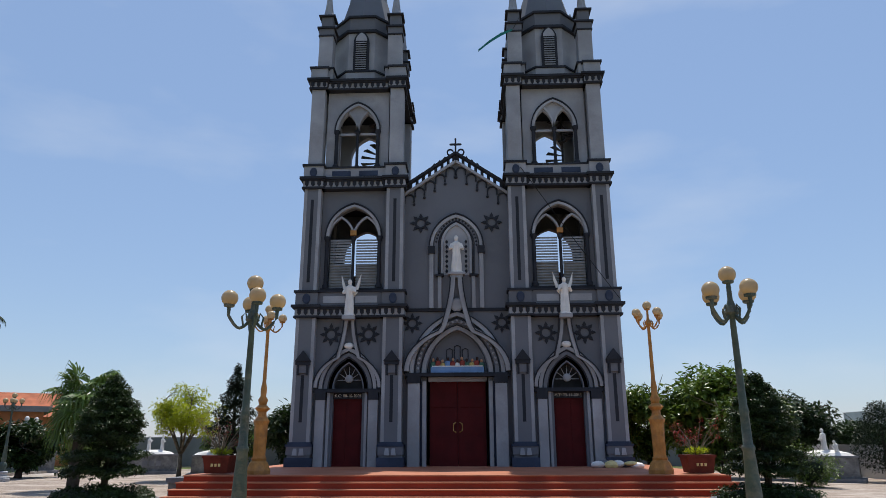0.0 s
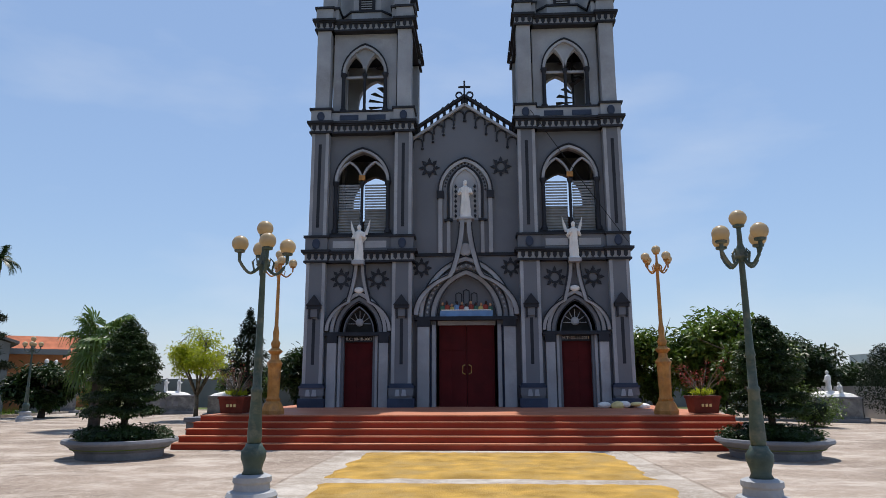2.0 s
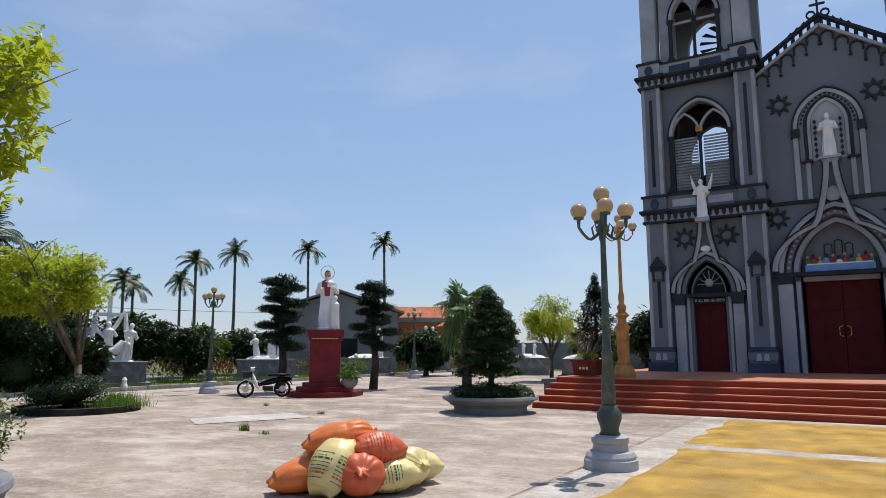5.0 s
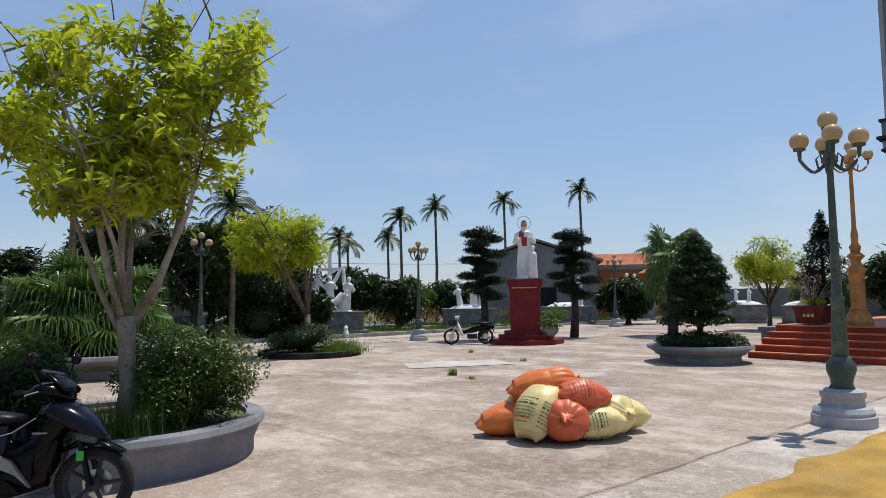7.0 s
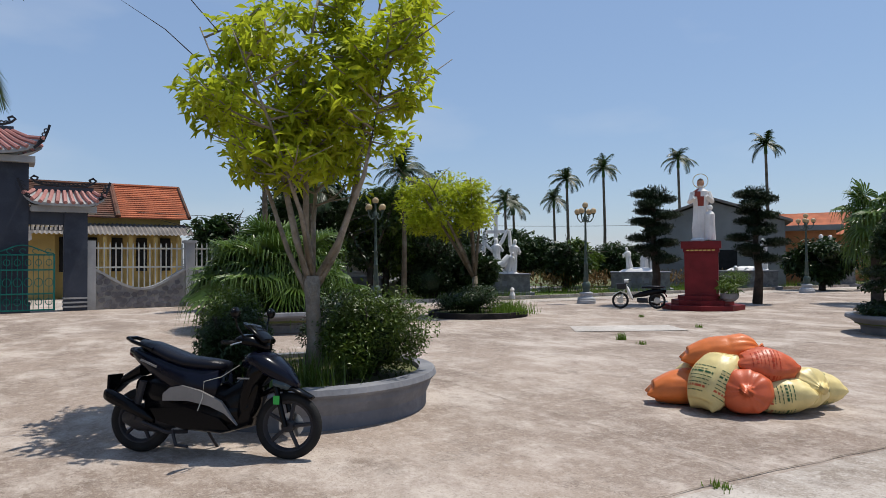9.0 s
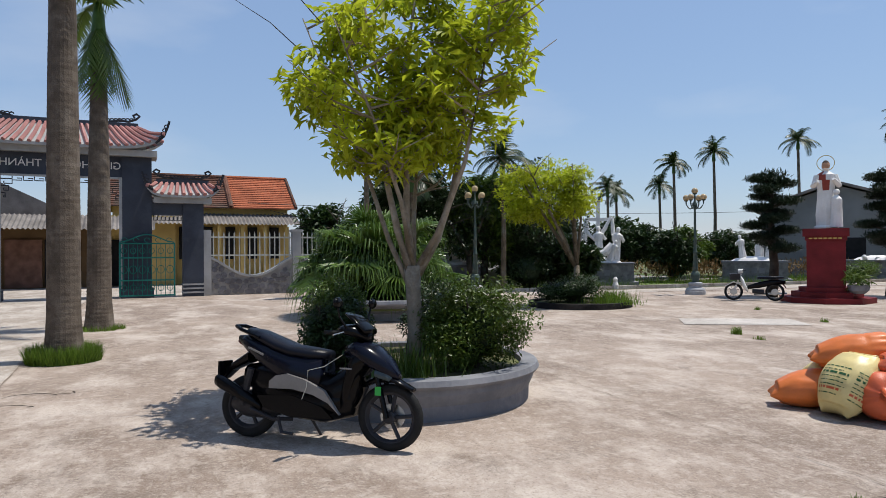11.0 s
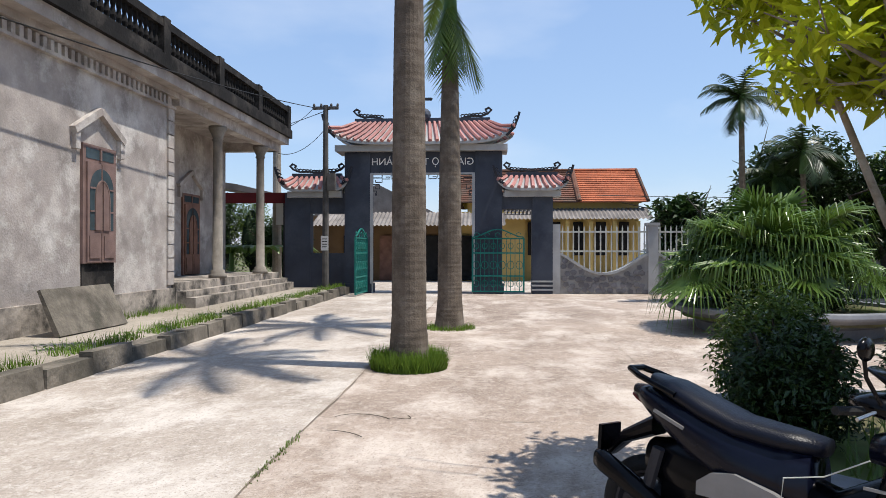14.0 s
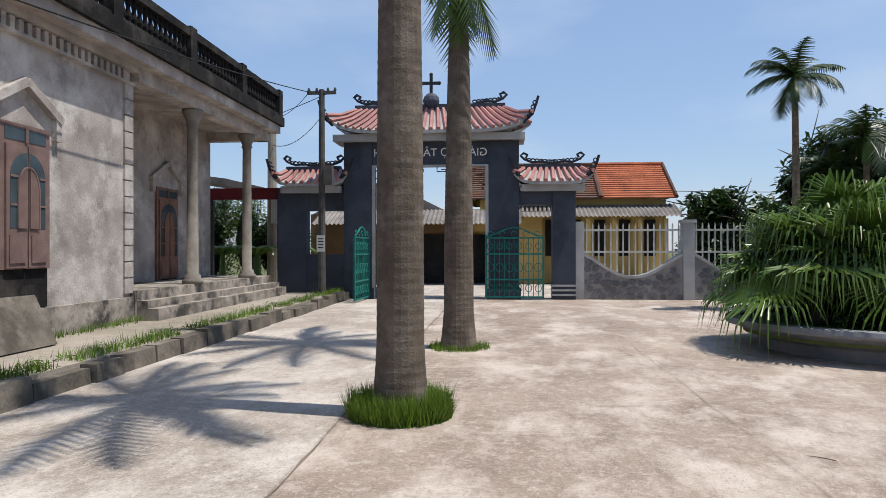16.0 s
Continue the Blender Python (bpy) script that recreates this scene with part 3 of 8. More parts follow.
def rosette(x, z, y, r=0.43):
    bm = B()
    for k in range(8):
        a = math.pi / 4 * k
        c, s = math.cos(a), math.sin(a)
        pts = [(0.42, 0), (0.68, 0.17), (1.0, 0), (0.68, -0.17)]
        prism(bm, [(x + r * (u * c - v * s), z + r * (u * s + v * c)) for u, v in pts], y - 0.05, y + 0.01)
    ring = [(x + r * 0.48 * math.cos(math.pi / 8 * k), z + r * 0.48 * math.sin(math.pi / 8 * k)) for k in range(17)]
    ribbon(bm, ring, r * 0.2, y - 0.06, y + 0.01)
    part("rosette", bm, "trim_dark", church)


def arch_mould(xc, z0, half, high, wide, y0, y1, mat, name="arch_moulding", leg=0.0):
    line = arch(xc, z0, half, high, 12)
    if leg:
        line = [(line[0][0], z0 - leg)] + line + [(line[-1][0], z0 - leg)]
    return part(name, ribbon(B(), line, wide, y0, y1), mat, church)


def ogee(xc, z0, half, z1, top, wide, y):
    """The swept hood over a doorway: an S-curve up to a narrow stem."""
    for s in (-1, 1):
        pts = []
        for i in range(15):
            u = i / 14
            if u < 0.62:
                a = u / 0.62 * 1.15
                x = half * (1 - 0.79 * (1 - math.cos(a)) / (1 - math.cos(1.15)))
                z = z0 + (z1 - z0) * math.sin(a) / math.sin(1.15) * 0.62
            else:
                w = (u - 0.62) / 0.38
                x = half * 0.21 * (1 - w) ** 1.7 + 0.13
                z = z0 + (z1 - z0) * 0.62 + (top - z0 - (z1 - z0) * 0.62) * w
            pts.append((xc + s * x, z))
        part("ogee_hood", ribbon(B(), pts, wide, y - 0.14, y + 0.02), "facade_pale", church)
        part("ogee_edge", ribbon(B(), [(x + s * wide * 0.6, z) for x, z in pts], 0.045, y - 0.17, y + 0.02), "trim_dark", church)


def statue_mesh(name, height, seed, wings=False, arms=1, child=False):
    """A robed standing figure reduced to a plain carved form, in one mesh."""
    rng = random.Random(seed)
    bm = B()
    h = height
    lathe(bm, [(0.16 * h, 0), (0.165 * h, 0.03 * h), (0.13 * h, 0.05 * h), (0.135 * h, 0.2 * h), (0.115 * h, 0.42 * h), (0.105 * h, 0.55 * h), (0.13 * h, 0.7 * h), (0.12 * h, 0.78 * h), (0.045 * h, 0.83 * h), (0.04 * h, 0.86 * h)], 16, (0, 0, 0), 0.75)
    for v in bm.verts:
        a = math.atan2(v.co.y, v.co.x)
        if v.co.z < 0.65 * h:
            k = 1 + 0.08 * math.sin(a * 6 + seed + v.co.z * 3 / h)
            v.co.x *= k
            v.co.y *= k
    ball(bm, (0, -0.01 * h, 0.91 * h), 0.065 * h, 2, (0.85, 0.95, 1.25))
    for s in (-1, 1):
        lift = rng.uniform(-0.05, 0.16) * h * arms
        tube(bm, [(s * 0.11 * h, 0, 0.76 * h), (s * 0.16 * h, -0.05 * h, 0.62 * h), (s * 0.09 * h, -0.13 * h, 0.6 * h + lift)], [0.045 * h, 0.04 * h, 0.025 * h], 8)
        if wings:
            prism(bm, [(s * 0.05 * h, 0.74 * h), (s * 0.14 * h, 0.8 * h), (s * 0.27 * h, 1.14 * h), (s * 0.25 * h, 0.9 * h), (s * 0.17 * h, 0.62 * h), (s * 0.08 * h, 0.52 * h)], 0.07 * h, 0.11 * h)
    if child:
        lathe(bm, [(0.08 * h, 0.02 * h), (0.07 * h, 0.3 * h), (0.07 * h, 0.42 * h), (0.02 * h, 0.48 * h)], 12, (0.13 * h, -0.1 * h, 0.0))
        ball(bm, (0.13 * h, -0.1 * h, 0.52 * h), 0.045 * h, 2)
    return bm


def slats(x0, x1, y, z0, z1, n, tilt=0.03, mat="slat_grey"):
    for i in range(n):
        z = z0 + (i + 0.5) * (z1 - z0) / n
        h = (z1 - z0) / n
        bm = B()
        v = [bm.verts.new(p) for p in ((x0, y - tilt, z - h * 0.32), (x1, y - tilt, z - h * 0.32), (x1, y + tilt, z + h * 0.2), (x0, y + tilt, z + h * 0.2),
                                       (x0, y - tilt, z - h * 0.12), (x1, y - tilt, z - h * 0.12), (x1, y + tilt, z + h * 0.4), (x0, y + tilt, z + h * 0.4))]
        for f in ((0, 3, 2, 1), (4, 5, 6, 7), (0, 1, 5, 4), (2, 3, 7, 6), (0, 4, 7, 3), (1, 2, 6, 5)):
            bm.faces.new([v[k] for k in f])
        part("louver", bm, mat, church)


def double_window(xc, y, half, sill, spring, high, light, wide=0.1):
    """The tracery of a two-light pointed window."""
    mat = "facade_pale"
    arch_mould(xc, spring, half + 0.02, high + 0.05, wide, y - 0.12, y + 0.06, mat)
    arch_mould(xc, spring, half + 0.1, high + 0.16, 0.05, y - 0.14, y + 0.02, "trim_dark")
    for s in (-1, 1):
        arch_mould(xc + s * half / 2, spring - 0.02, half / 2, light, wide * 0.8, y - 0.06, y + 0.06, mat)
        bm = lathe(B(), [(0.13, 0), (0.13, 0.12), (0.08, 0.2), (0.075, spring - sill - 0.2), (0.12, spring - sill - 0.1), (0.13, spring - sill)], 10, (xc + s * (half + 0.02), y - 0.08, sill))
        part("colonnette", bm, "trim_dark", church)
    bm = lathe(B(), [(0.1, 0), (0.1, 0.12), (0.06, 0.2), (0.06, spring - sill - 0.2), (0.1, spring - sill - 0.1), (0.11, spring - sill)], 10, (xc, y - 0.02, sill))
    part("mullion", bm, "trim_dark", church)
    part("window_sill", box(B(), xc - half - 0.2, xc + half + 0.2, y - 0.16, y + 0.1, sill - 0.08, sill), "trim_dark", church)


def text_on(words, at, size, mat, parent, label, flip=False, rot=None):
    cu = bpy.data.curves.new("lettering", "FONT")
    cu.body, cu.size, cu.align_x, cu.align_y, cu.extrude = words, size, "CENTER", "CENTER", 0.012
    tmp = bpy.data.objects.new("lettering", cu)
    scene.collection.objects.link(tmp)
    me = bpy.data.meshes.new_from_object(tmp.evaluated_get(bpy.context.evaluated_depsgraph_get()))
    bpy.data.objects.remove(tmp)
    me.materials.clear()
    me.materials.append(M[mat])
    ob = new("lettering", me)
    ob.parent = parent
    ob.matrix_local = at
    ob["label"] = label
    return ob


def tower(tx):
    W = 2.02
    for sx in (-1, 1):
        for sy in (0, 1):
            buttress(tx + sx * (W - 0.36), FY + 0.36 + sy * 3.3, 0.36, sy == 0)
    xi = W - 0.72
    yb = FY + 0.28
    # level 1: doorway wall
    part("wall", prism(B(), arched(tx - xi, tx + xi, P0, 6.2, tx, 0.55, P0, 3.55, 0.95), yb, yb + 0.35), "facade", church)
    part("wall", box(B(), tx - W + 0.1, tx - W + 0.4, FY + 0.7, FY + 3.4, P0, 11.5), "facade", church)
    part("wall", box(B(), tx + W - 0.4, tx + W - 0.1, FY + 0.7, FY + 3.4, P0, 11.5), "facade", church)
    part("wall", box(B(), tx - xi, tx + xi, FY + 3.6, FY + 3.9, P0, 7.25), "facade", church)
    # doorway
    for k, (half, high, mat) in enumerate(((0.66, 1.08, "facade_pale"), (0.84, 1.28, "facade"), (1.02, 1.48, "facade_pale"))):
        arch_mould(tx, 3.55, half, high, 0.13, yb - 0.1 - 0.06 * k + 0.1, yb + 0.12, mat)
        arch_mould(tx, 3.55, half + 0.085, high + 0.1, 0.04, yb - 0.12 - 0.06 * k + 0.1, yb + 0.1, "trim_dark")
    ogee(tx, 3.6, 1.2, 5.5, 6.15, 0.13, yb - 0.08)
    part("impost", stacked(B(), tx - 1.2, tx + 1.2, yb - 0.16, yb + 0.1, [(3.42, 3.5, 0.06), (3.5, 3.56, 0.02)]), "trim_dark", church)
    for s in (-1, 1):
        part("door_pier", box(B(), tx + s * 0.98 - 0.17, tx + s * 0.98 + 0.17, yb - 0.2, yb + 0.05, P0, 3.42), "facade_pale", church)
        part("door_shaft", box(B(), tx + s * 0.7 - 0.05, tx + s * 0.7 + 0.05, yb - 0.1, yb + 0.05, P0, 3.42), "facade_pale", church)
        part("pier_capital", box(B(), tx + s * 0.98 - 0.19, tx + s * 0.98 + 0.19, yb - 0.22, yb + 0.05, 3.15, 3.42), "trim_dark", church)
    door = part("door_frame", box(B(), tx - 0.56, tx + 0.56, yb + 0.22, yb + 0.26, P0, 3.2), "red_door", church, "dark red panelled double door, shut")
    for s in (-1, 1):
        for z0, z1 in ((0.95, 1.5), (1.6, 2.35), (2.45, 3.1)):
            part("panel", box(B(), tx + s * 0.28 - 0.2, tx + s * 0.28 + 0.2, yb + 0.2, yb + 0.23, z0, z1), "red_door", door)
    part("door_lintel", box(B(), tx - 0.58, tx + 0.58, yb + 0.1, yb + 0.3, 3.2, 3.42), "trim_dark", church)
    part("tympanum", prism(B(), arch(tx, 3.56, 0.54, 0.92), yb + 0.24, yb + 0.3), "dark_inside", church)
    bm = ball(B(), (tx, yb + 0.2, 3.95), 0.16, 2, (1, 0.5, 1.0))
    for k in range(7):
        a = math.pi * k / 6
        tube(bm, [(tx + 0.16 * math.cos(a), yb + 0.21, 3.9 + 0.16 * math.sin(a)), (tx + 0.44 * math.cos(a), yb + 0.21, 3.9 + 0.5 * math.sin(a))], 0.016, 5)
    part("tympanum_ornament", bm, "facade_pale", church)
    bm = ball(B(), (tx, yb - 0.1, 5.15), 0.16, 2, (1.25, 0.6, 0.8))
    part("floodlight", bm, "white_stone", church)
    for s in (-1, 1):
        rosette(tx + s * 0.72, 5.6, yb)
    # cornice 1 and parapet
    part("cornice", stacked(B(), tx - W, tx + W, FY + 0.02, FY + 4.0, [(6.2, 6.28, 0.06), (6.52, 6.58, 0.08), (6.58, 6.66, 0.13)]), "trim_dark", church)
    part("frieze", stacked(B(), tx - W, tx + W, FY + 0.02, FY + 4.0, [(6.28, 6.52, 0.0)]), "facade_pale", church)
    dentils(tx - W, tx + W, 6.29, 6.52, FY + 0.02)
    part("parapet", stacked(B(), tx - W, tx + W, FY + 0.06, FY + 3.96, [(6.66, 7.2, 0.0)]), "facade", church)
    part("parapet_cap", stacked(B(), tx - W, tx + W, FY + 0.06, FY + 3.96, [(7.2, 7.27, 0.06)]), "trim_dark", church)
    for s in (-1, 1):
        part("parapet_panel", box(B(), tx + s * 0.62 - 0.42, tx + s * 0.62 + 0.42, FY + 0.04, FY + 0.1, 6.78, 7.05), "facade_pale", church)
        part("oval_boss", lathe(B(), [(0.15, 0), (0.15, 0.05), (0.1, 0.07)], 16), "trim_blue", church).matrix_local = pose(tx + s * (W - 0.36), FY - 0.06, 6.93, 90, 0, 0) @ Matrix.Diagonal((1, 1.35, 1, 1))
    # level 2: louvred belfry window, open at the back
    y2 = FY + 0.36
    for yy in (y2, FY + 3.55):
        part("wall", prism(B(), arched(tx - xi, tx + xi, 7.25, 11.5, tx, 1.0, 7.35, 9.5, 1.25), yy, yy + 0.3), "facade", church)
        part("wall", box(B(), tx - xi, tx + xi, yy, yy + 0.3, 7.2, 7.35), "facade", church)
    double_window(tx, y2, 1.02, 7.4, 9.5, 1.25, 0.85)
    for s in (-1, 1):
        slats(tx + s * 0.52 - 0.42, tx + s * 0.52 + 0.42, y2 + 0.1, 7.42, 8.45, 9, 0.03)
        slats(tx + s * 0.52 - 0.42, tx + s * 0.52 + 0.42, y2 + 0.1, 8.45, 9.45, 9, 0.012)
        part("louver_backing", box(B(), tx + s * 0.52 - 0.42, tx + s * 0.52 + 0.42, y2 + 0.15, y2 + 0.18, 7.42, 8.45), "slat_grey", church)
    part("floodlight", box(B(), tx - 0.12, tx + 0.12, y2 - 0.15, y2 - 0.02, 9.55, 9.75), "lamp_gold", church)
    # cornice 2
    part("cornice", stacked(B(), tx - W, tx + W, FY + 0.05, FY + 3.97, [(11.45, 11.53, 0.03), (11.78, 11.84, 0.07), (11.84, 11.93, 0.13)]), "trim_dark", church)
    part("frieze", stacked(B(), tx - W, tx + W, FY + 0.05, FY + 3.97, [(11.53, 11.78, -0.02)]), "facade_pale", church)
    dentils(tx - W, tx + W, 11.54, 11.78, FY + 0.07)
    part("parapet", stacked(B(), tx - W + 0.05, tx + W - 0.05, FY + 0.1, FY + 3.9, [(11.93, 12.36, 0.0)]), "facade_pale", church)
    part("parapet_cap", stacked(B(), tx - W + 0.05, tx + W - 0.05, FY + 0.1, FY + 3.9, [(12.36, 12.43, 0.05)]), "trim_dark", church)
    for s in (-1, 1):
        part("parapet_panel", box(B(), tx + s * 0.55 - 0.38, tx + s * 0.55 + 0.38, FY + 0.08, FY + 0.14, 12.02, 12.24), "trim_blue", church)
        part("oval_boss", lathe(B(), [(0.15, 0), (0.15, 0.05), (0.1, 0.07)], 16), "trim_blue", church).matrix_local = pose(tx + s * (W - 0.36), FY - 0.02, 12.15, 90, 0, 0) @ Matrix.Diagonal((1, 1.3, 1, 1))
    # level 3: open two-light window on all four sides
    y3 = FY + 0.42
    for yy in (y3, FY + 3.4):
        part("wall", prism(B(), arched(tx - xi, tx + xi, 12.4, 16.0, tx, 0.82, 12.45, 14.15, 1.15), yy, yy + 0.3), "facade_pale", church)
    for xx in (tx - W + 0.2, tx + W - 0.5):
        ob = part("wall", prism(B(), arched(-1.3, 1.3, 12.4, 16.0, 0, 0.7, 12.45, 14.15, 1.05), 0, 0.3), "facade_pale", church)
        ob.matrix_local = pose(xx, FY + 2.0, 0, 0, 0, 90) if xx > tx else pose(xx + 0.3, FY + 2.0, 0, 0, 0, 90)
    double_window(tx, y3, 0.84, 12.45, 14.15, 1.15, 0.95)
    head = arch(tx, 14.15, 0.84, 1.15, 10)
    right, left = (arch(tx + q * 0.42, 14.15, 0.385, 0.8, 8)[::-1] for q in (1, -1))
    part("tracery_panel", prism(B(), head + right + left, y3 + 0.02, y3 + 0.16), "facade_pale", church)
    bm = B()
    for s in (-1, 1):
        box(bm, tx + s * 0.42 - 0.36, tx + s * 0.42 + 0.36, y3 + 0.05, y3 + 0.12, 14.0, 14.1)
    part("transom", bm, "facade_pale", church)
    # spiral stair inside
    bm = tube(B(), [(tx + 0.6, FY + 2.4, 12.0), (tx + 0.6, FY + 2.4, 16.0)], 0.05, 8)
    part("stair_newel", bm, "iron_dark", church)
    for k in range(18):
        a = 0.5 * k
        z = 12.4 + 0.19 * k
        bm = prism(B(), [(0, 0), (0.75, -0.13), (0.75, 0.13)], 0, 0.04)
        part("stair_tread", bm, "iron_dark", church).matrix_local = pose(tx + 0.6, FY + 2.4, z, 90, 0, math.degrees(a))
    # cornice 3
    part("cornice", stacked(B(), tx - W + 0.08, tx + W - 0.08, FY + 0.12, FY + 3.9, [(15.95, 16.02, 0.03), (16.26, 16.32, 0.07), (16.32, 16.42, 0.13)]), "trim_dark", church)
    part("frieze", stacked(B(), tx - W + 0.08, tx + W - 0.08, FY + 0.12, FY + 3.9, [(16.02, 16.26, -0.02)]), "facade_pale", church)
    dentils(tx - W + 0.1, tx + W - 0.1, 16.03, 16.26, FY + 0.14)
    # level 4: eight-sided lantern with corner turrets
    oct_ = lambda r, z0, z1: lathe(B(), [(r, z0), (r, z1)], 8)
    for r, z0, z1, mat, nm in ((1.62, 16.4, 17.0, "facade_pale", "lantern_base"), (1.68, 17.0, 17.08, "trim_dark", "cornice"), (1.5, 17.05, 19.0, "facade_pale", "lantern"),
                               (1.64, 19.0, 19.12, "trim_dark", "cornice"), (1.45, 19.1, 19.8, "facade", "lantern_parapet"), (1.55, 19.8, 19.9, "trim_dark", "cornice")):
        part(nm, oct_(r, z0, z1), mat, church).matrix_local = pose(tx, FY + 2.0, 0, 0, 0, 22.5)
    part("louver_frame", prism(B(), [(tx - 0.34, 17.05)] + arch(tx, 18.5, 0.34, 0.55) + [(tx + 0.34, 17.05)], FY + 0.5, FY + 0.62), "trim_dark", church)
    part("louver_backing", box(B(), tx - 0.24, tx + 0.24, FY + 0.48, FY + 0.5, 17.1, 18.5), "dark_inside", church)
    slats(tx - 0.23, tx + 0.23, FY + 0.46, 17.1, 18.5, 13, 0.02)
    part("louver_tracery", prism(B(), arch(tx, 18.55, 0.25, 0.4), FY + 0.47, FY + 0.5), "facade_pale", church)
    for sx in (-1, 1):
        for sy in (-1, 1):
            x, y = tx + sx * 1.5, FY + 2.0 + sy * 1.45
            part("turret", stacked(B(), x - 0.3, x + 0.3, y - 0.3, y + 0.3, [(16.42, 17.0, 0.08), (17.0, 18.65, 0.0)]), "facade_pale", church)
            part("turret_cornice", stacked(B(), x - 0.3, x + 0.3, y - 0.3, y + 0.3, [(16.98, 17.06, 0.14), (18.65, 18.72, 0.04), (19.02, 19.1, 0.1), (19.65, 19.72, 0.06)]), "trim_dark", church)
            part("turret_frieze", stacked(B(), x - 0.3, x + 0.3, y - 0.3, y + 0.3, [(18.72, 19.02, 0.02), (19.1, 19.65, -0.05)]), "facade", church)
            part("pinnacle", lathe(B(), [(0.3, 19.72), (0.2, 20.0), (0.04, 21.4), (0.09, 21.5), (0.02, 21.7)], 8, (x, y, 0)), "facade_pale", church)
    part("spire", lathe(B(), [(1.35, 19.9), (0.9, 21.5), (0.05, 27.0)], 8, (tx, FY + 2.0, 0)), "facade", church)


for s in (-1, 1):
    tower(CX + s * 4.08)

# nave front between the towers
NY = FY + 0.55
part("wall", prism(B(), arched(CX - 2.1, CX + 2.1, P0, 9.0, CX, 1.16, P0, 4.1, 1.75)[:], NY, NY + 0.4), "facade", church)
part("wall", prism(B(), [(CX - 2.1, 9.0), (CX - 2.1, 11.3), (CX, 12.75), (CX + 2.1, 11.3), (CX + 2.1, 9.0)], NY, NY + 0.14), "facade", church)
for k, (half, high, mat) in enumerate(((1.28, 1.75, "facade_pale"), (1.5, 2.0, "facade"), (1.72, 2.25, "facade_pale"))):
    arch_mould(CX, 4.12, half, high, 0.15, NY - 0.02 - 0.09 * k, NY + 0.12, mat)
    arch_mould(CX, 4.12, half + 0.1, high + 0.1, 0.04, NY - 0.05 - 0.09 * k, NY + 0.1, "trim_dark")
for k in range(26):
    a = arch(CX, 4.12, 1.5, 2.0, 14)[min(28, 1 + k)]
    part("arch_leaf", ball(B(), (a[0], NY - 0.14, a[1]), 0.06, 1, (1, 0.6, 1)), "facade_pale", church)
ogee(CX, 4.2, 1.9, 6.75, 7.78, 0.17, NY - 0.22)
part("medallion", lathe(B(), [(0.26, 0), (0.26, 0.06), (0.2, 0.09)], 20), "facade_pale", church).matrix_local = pose(CX, NY - 0.15, 6.72, 90, 0, 0)
part("impost", stacked(B(), CX - 1.9, CX + 1.9, NY - 0.3, NY + 0.1, [(4.0, 4.08, 0.04), (4.08, 4.14, 0.0)]), "trim_dark", church)
part("door_lintel", box(B(), CX - 1.1, CX + 1.1, NY + 0.05, NY + 0.36, 3.84, 4.0), "facade_pale", church)
for s in (-1, 1):
    part("door_pier", box(B(), CX + s * 1.62 - 0.22, CX + s * 1.62 + 0.22, NY - 0.3, NY + 0.05, P0, 3.75), "facade_pale", church)
    part("pier_capital", box(B(), CX + s * 1.62 - 0.25, CX + s * 1.62 + 0.25, NY - 0.33, NY + 0.05, 3.75, 4.0), "trim_dark", church)
    part("door_shaft", box(B(), CX + s * 1.24 - 0.07, CX + s * 1.24 + 0.07, NY - 0.14, NY + 0.05, P0, 3.84), "facade_pale", church)
    part("door_shaft", box(B(), CX + s * 1.36 - 0.05, CX + s * 1.36 + 0.05, NY - 0.05, NY + 0.05, P0, 3.84), "trim_blue", church)
    leaf = part("door_leaf", box(B(), CX + s * 0.53 - 0.52, CX + s * 0.53 + 0.52, NY + 0.24, NY + 0.3, P0, 3.84), "red_door", church, "dark red panelled church door, shut")
    for z0, z1 in ((0.98, 1.75), (1.9, 2.75), (2.9, 3.7)):
        for h in (-1, 1):
            part("panel", box(B(), CX + s * 0.53 + h * 0.25 - 0.19, CX + s * 0.53 + h * 0.25 + 0.19, NY + 0.21, NY + 0.25, z0, z1), "red_door", leaf)
    bm = tube(B(), [(CX + s * 0.07, NY + 0.2, 2.0), (CX + s * 0.16, NY + 0.14, 2.05), (CX + s * 0.16, NY + 0.14, 2.3), (CX + s * 0.07, NY + 0.2, 2.35)], 0.02, 6)
    part("door_handle", bm, "gold", leaf)
part("tympanum", prism(B(), arch(CX, 4.14, 1.14, 1.7), NY + 0.3, NY + 0.36), "facade", church)
# painted supper relief, as plain shapes
part("relief_table", box(B(), CX - 1.0, CX + 1.0, NY - 0.05, NY + 0.25, 4.14, 4.38), "paint_blue", church)
part("relief_cloth", box(B(), CX - 0.95, CX + 0.95, NY - 0.06, NY + 0.24, 4.384, 4.42), "white_stone", church)
for k, mat in enumerate(("paint_green", "paint_red", "wall_yellow", "paint_blue", "paint_red", "white_stone", "paint_red", "paint_green", "wall_yellow", "paint_red", "paint_green")):
    x = CX - 0.92 + k * 0.184
    part("relief_shape", lathe(B(), [(0.1, 4.3), (0.115, 4.46), (0.1, 4.56), (0.04, 4.6)], 10, (x, NY + 0.16, 0.05 * math.sin(k * 2.3))), mat, church)
    part("relief_shape", ball(B(), (x + 0.02 * math.sin(k * 5), NY + 0.13, 4.66 + 0.05 * math.sin(k * 2.3)), 0.06, 2, (0.9, 0.9, 1.15)), "hair" if k % 2 else "paint_skin", church)
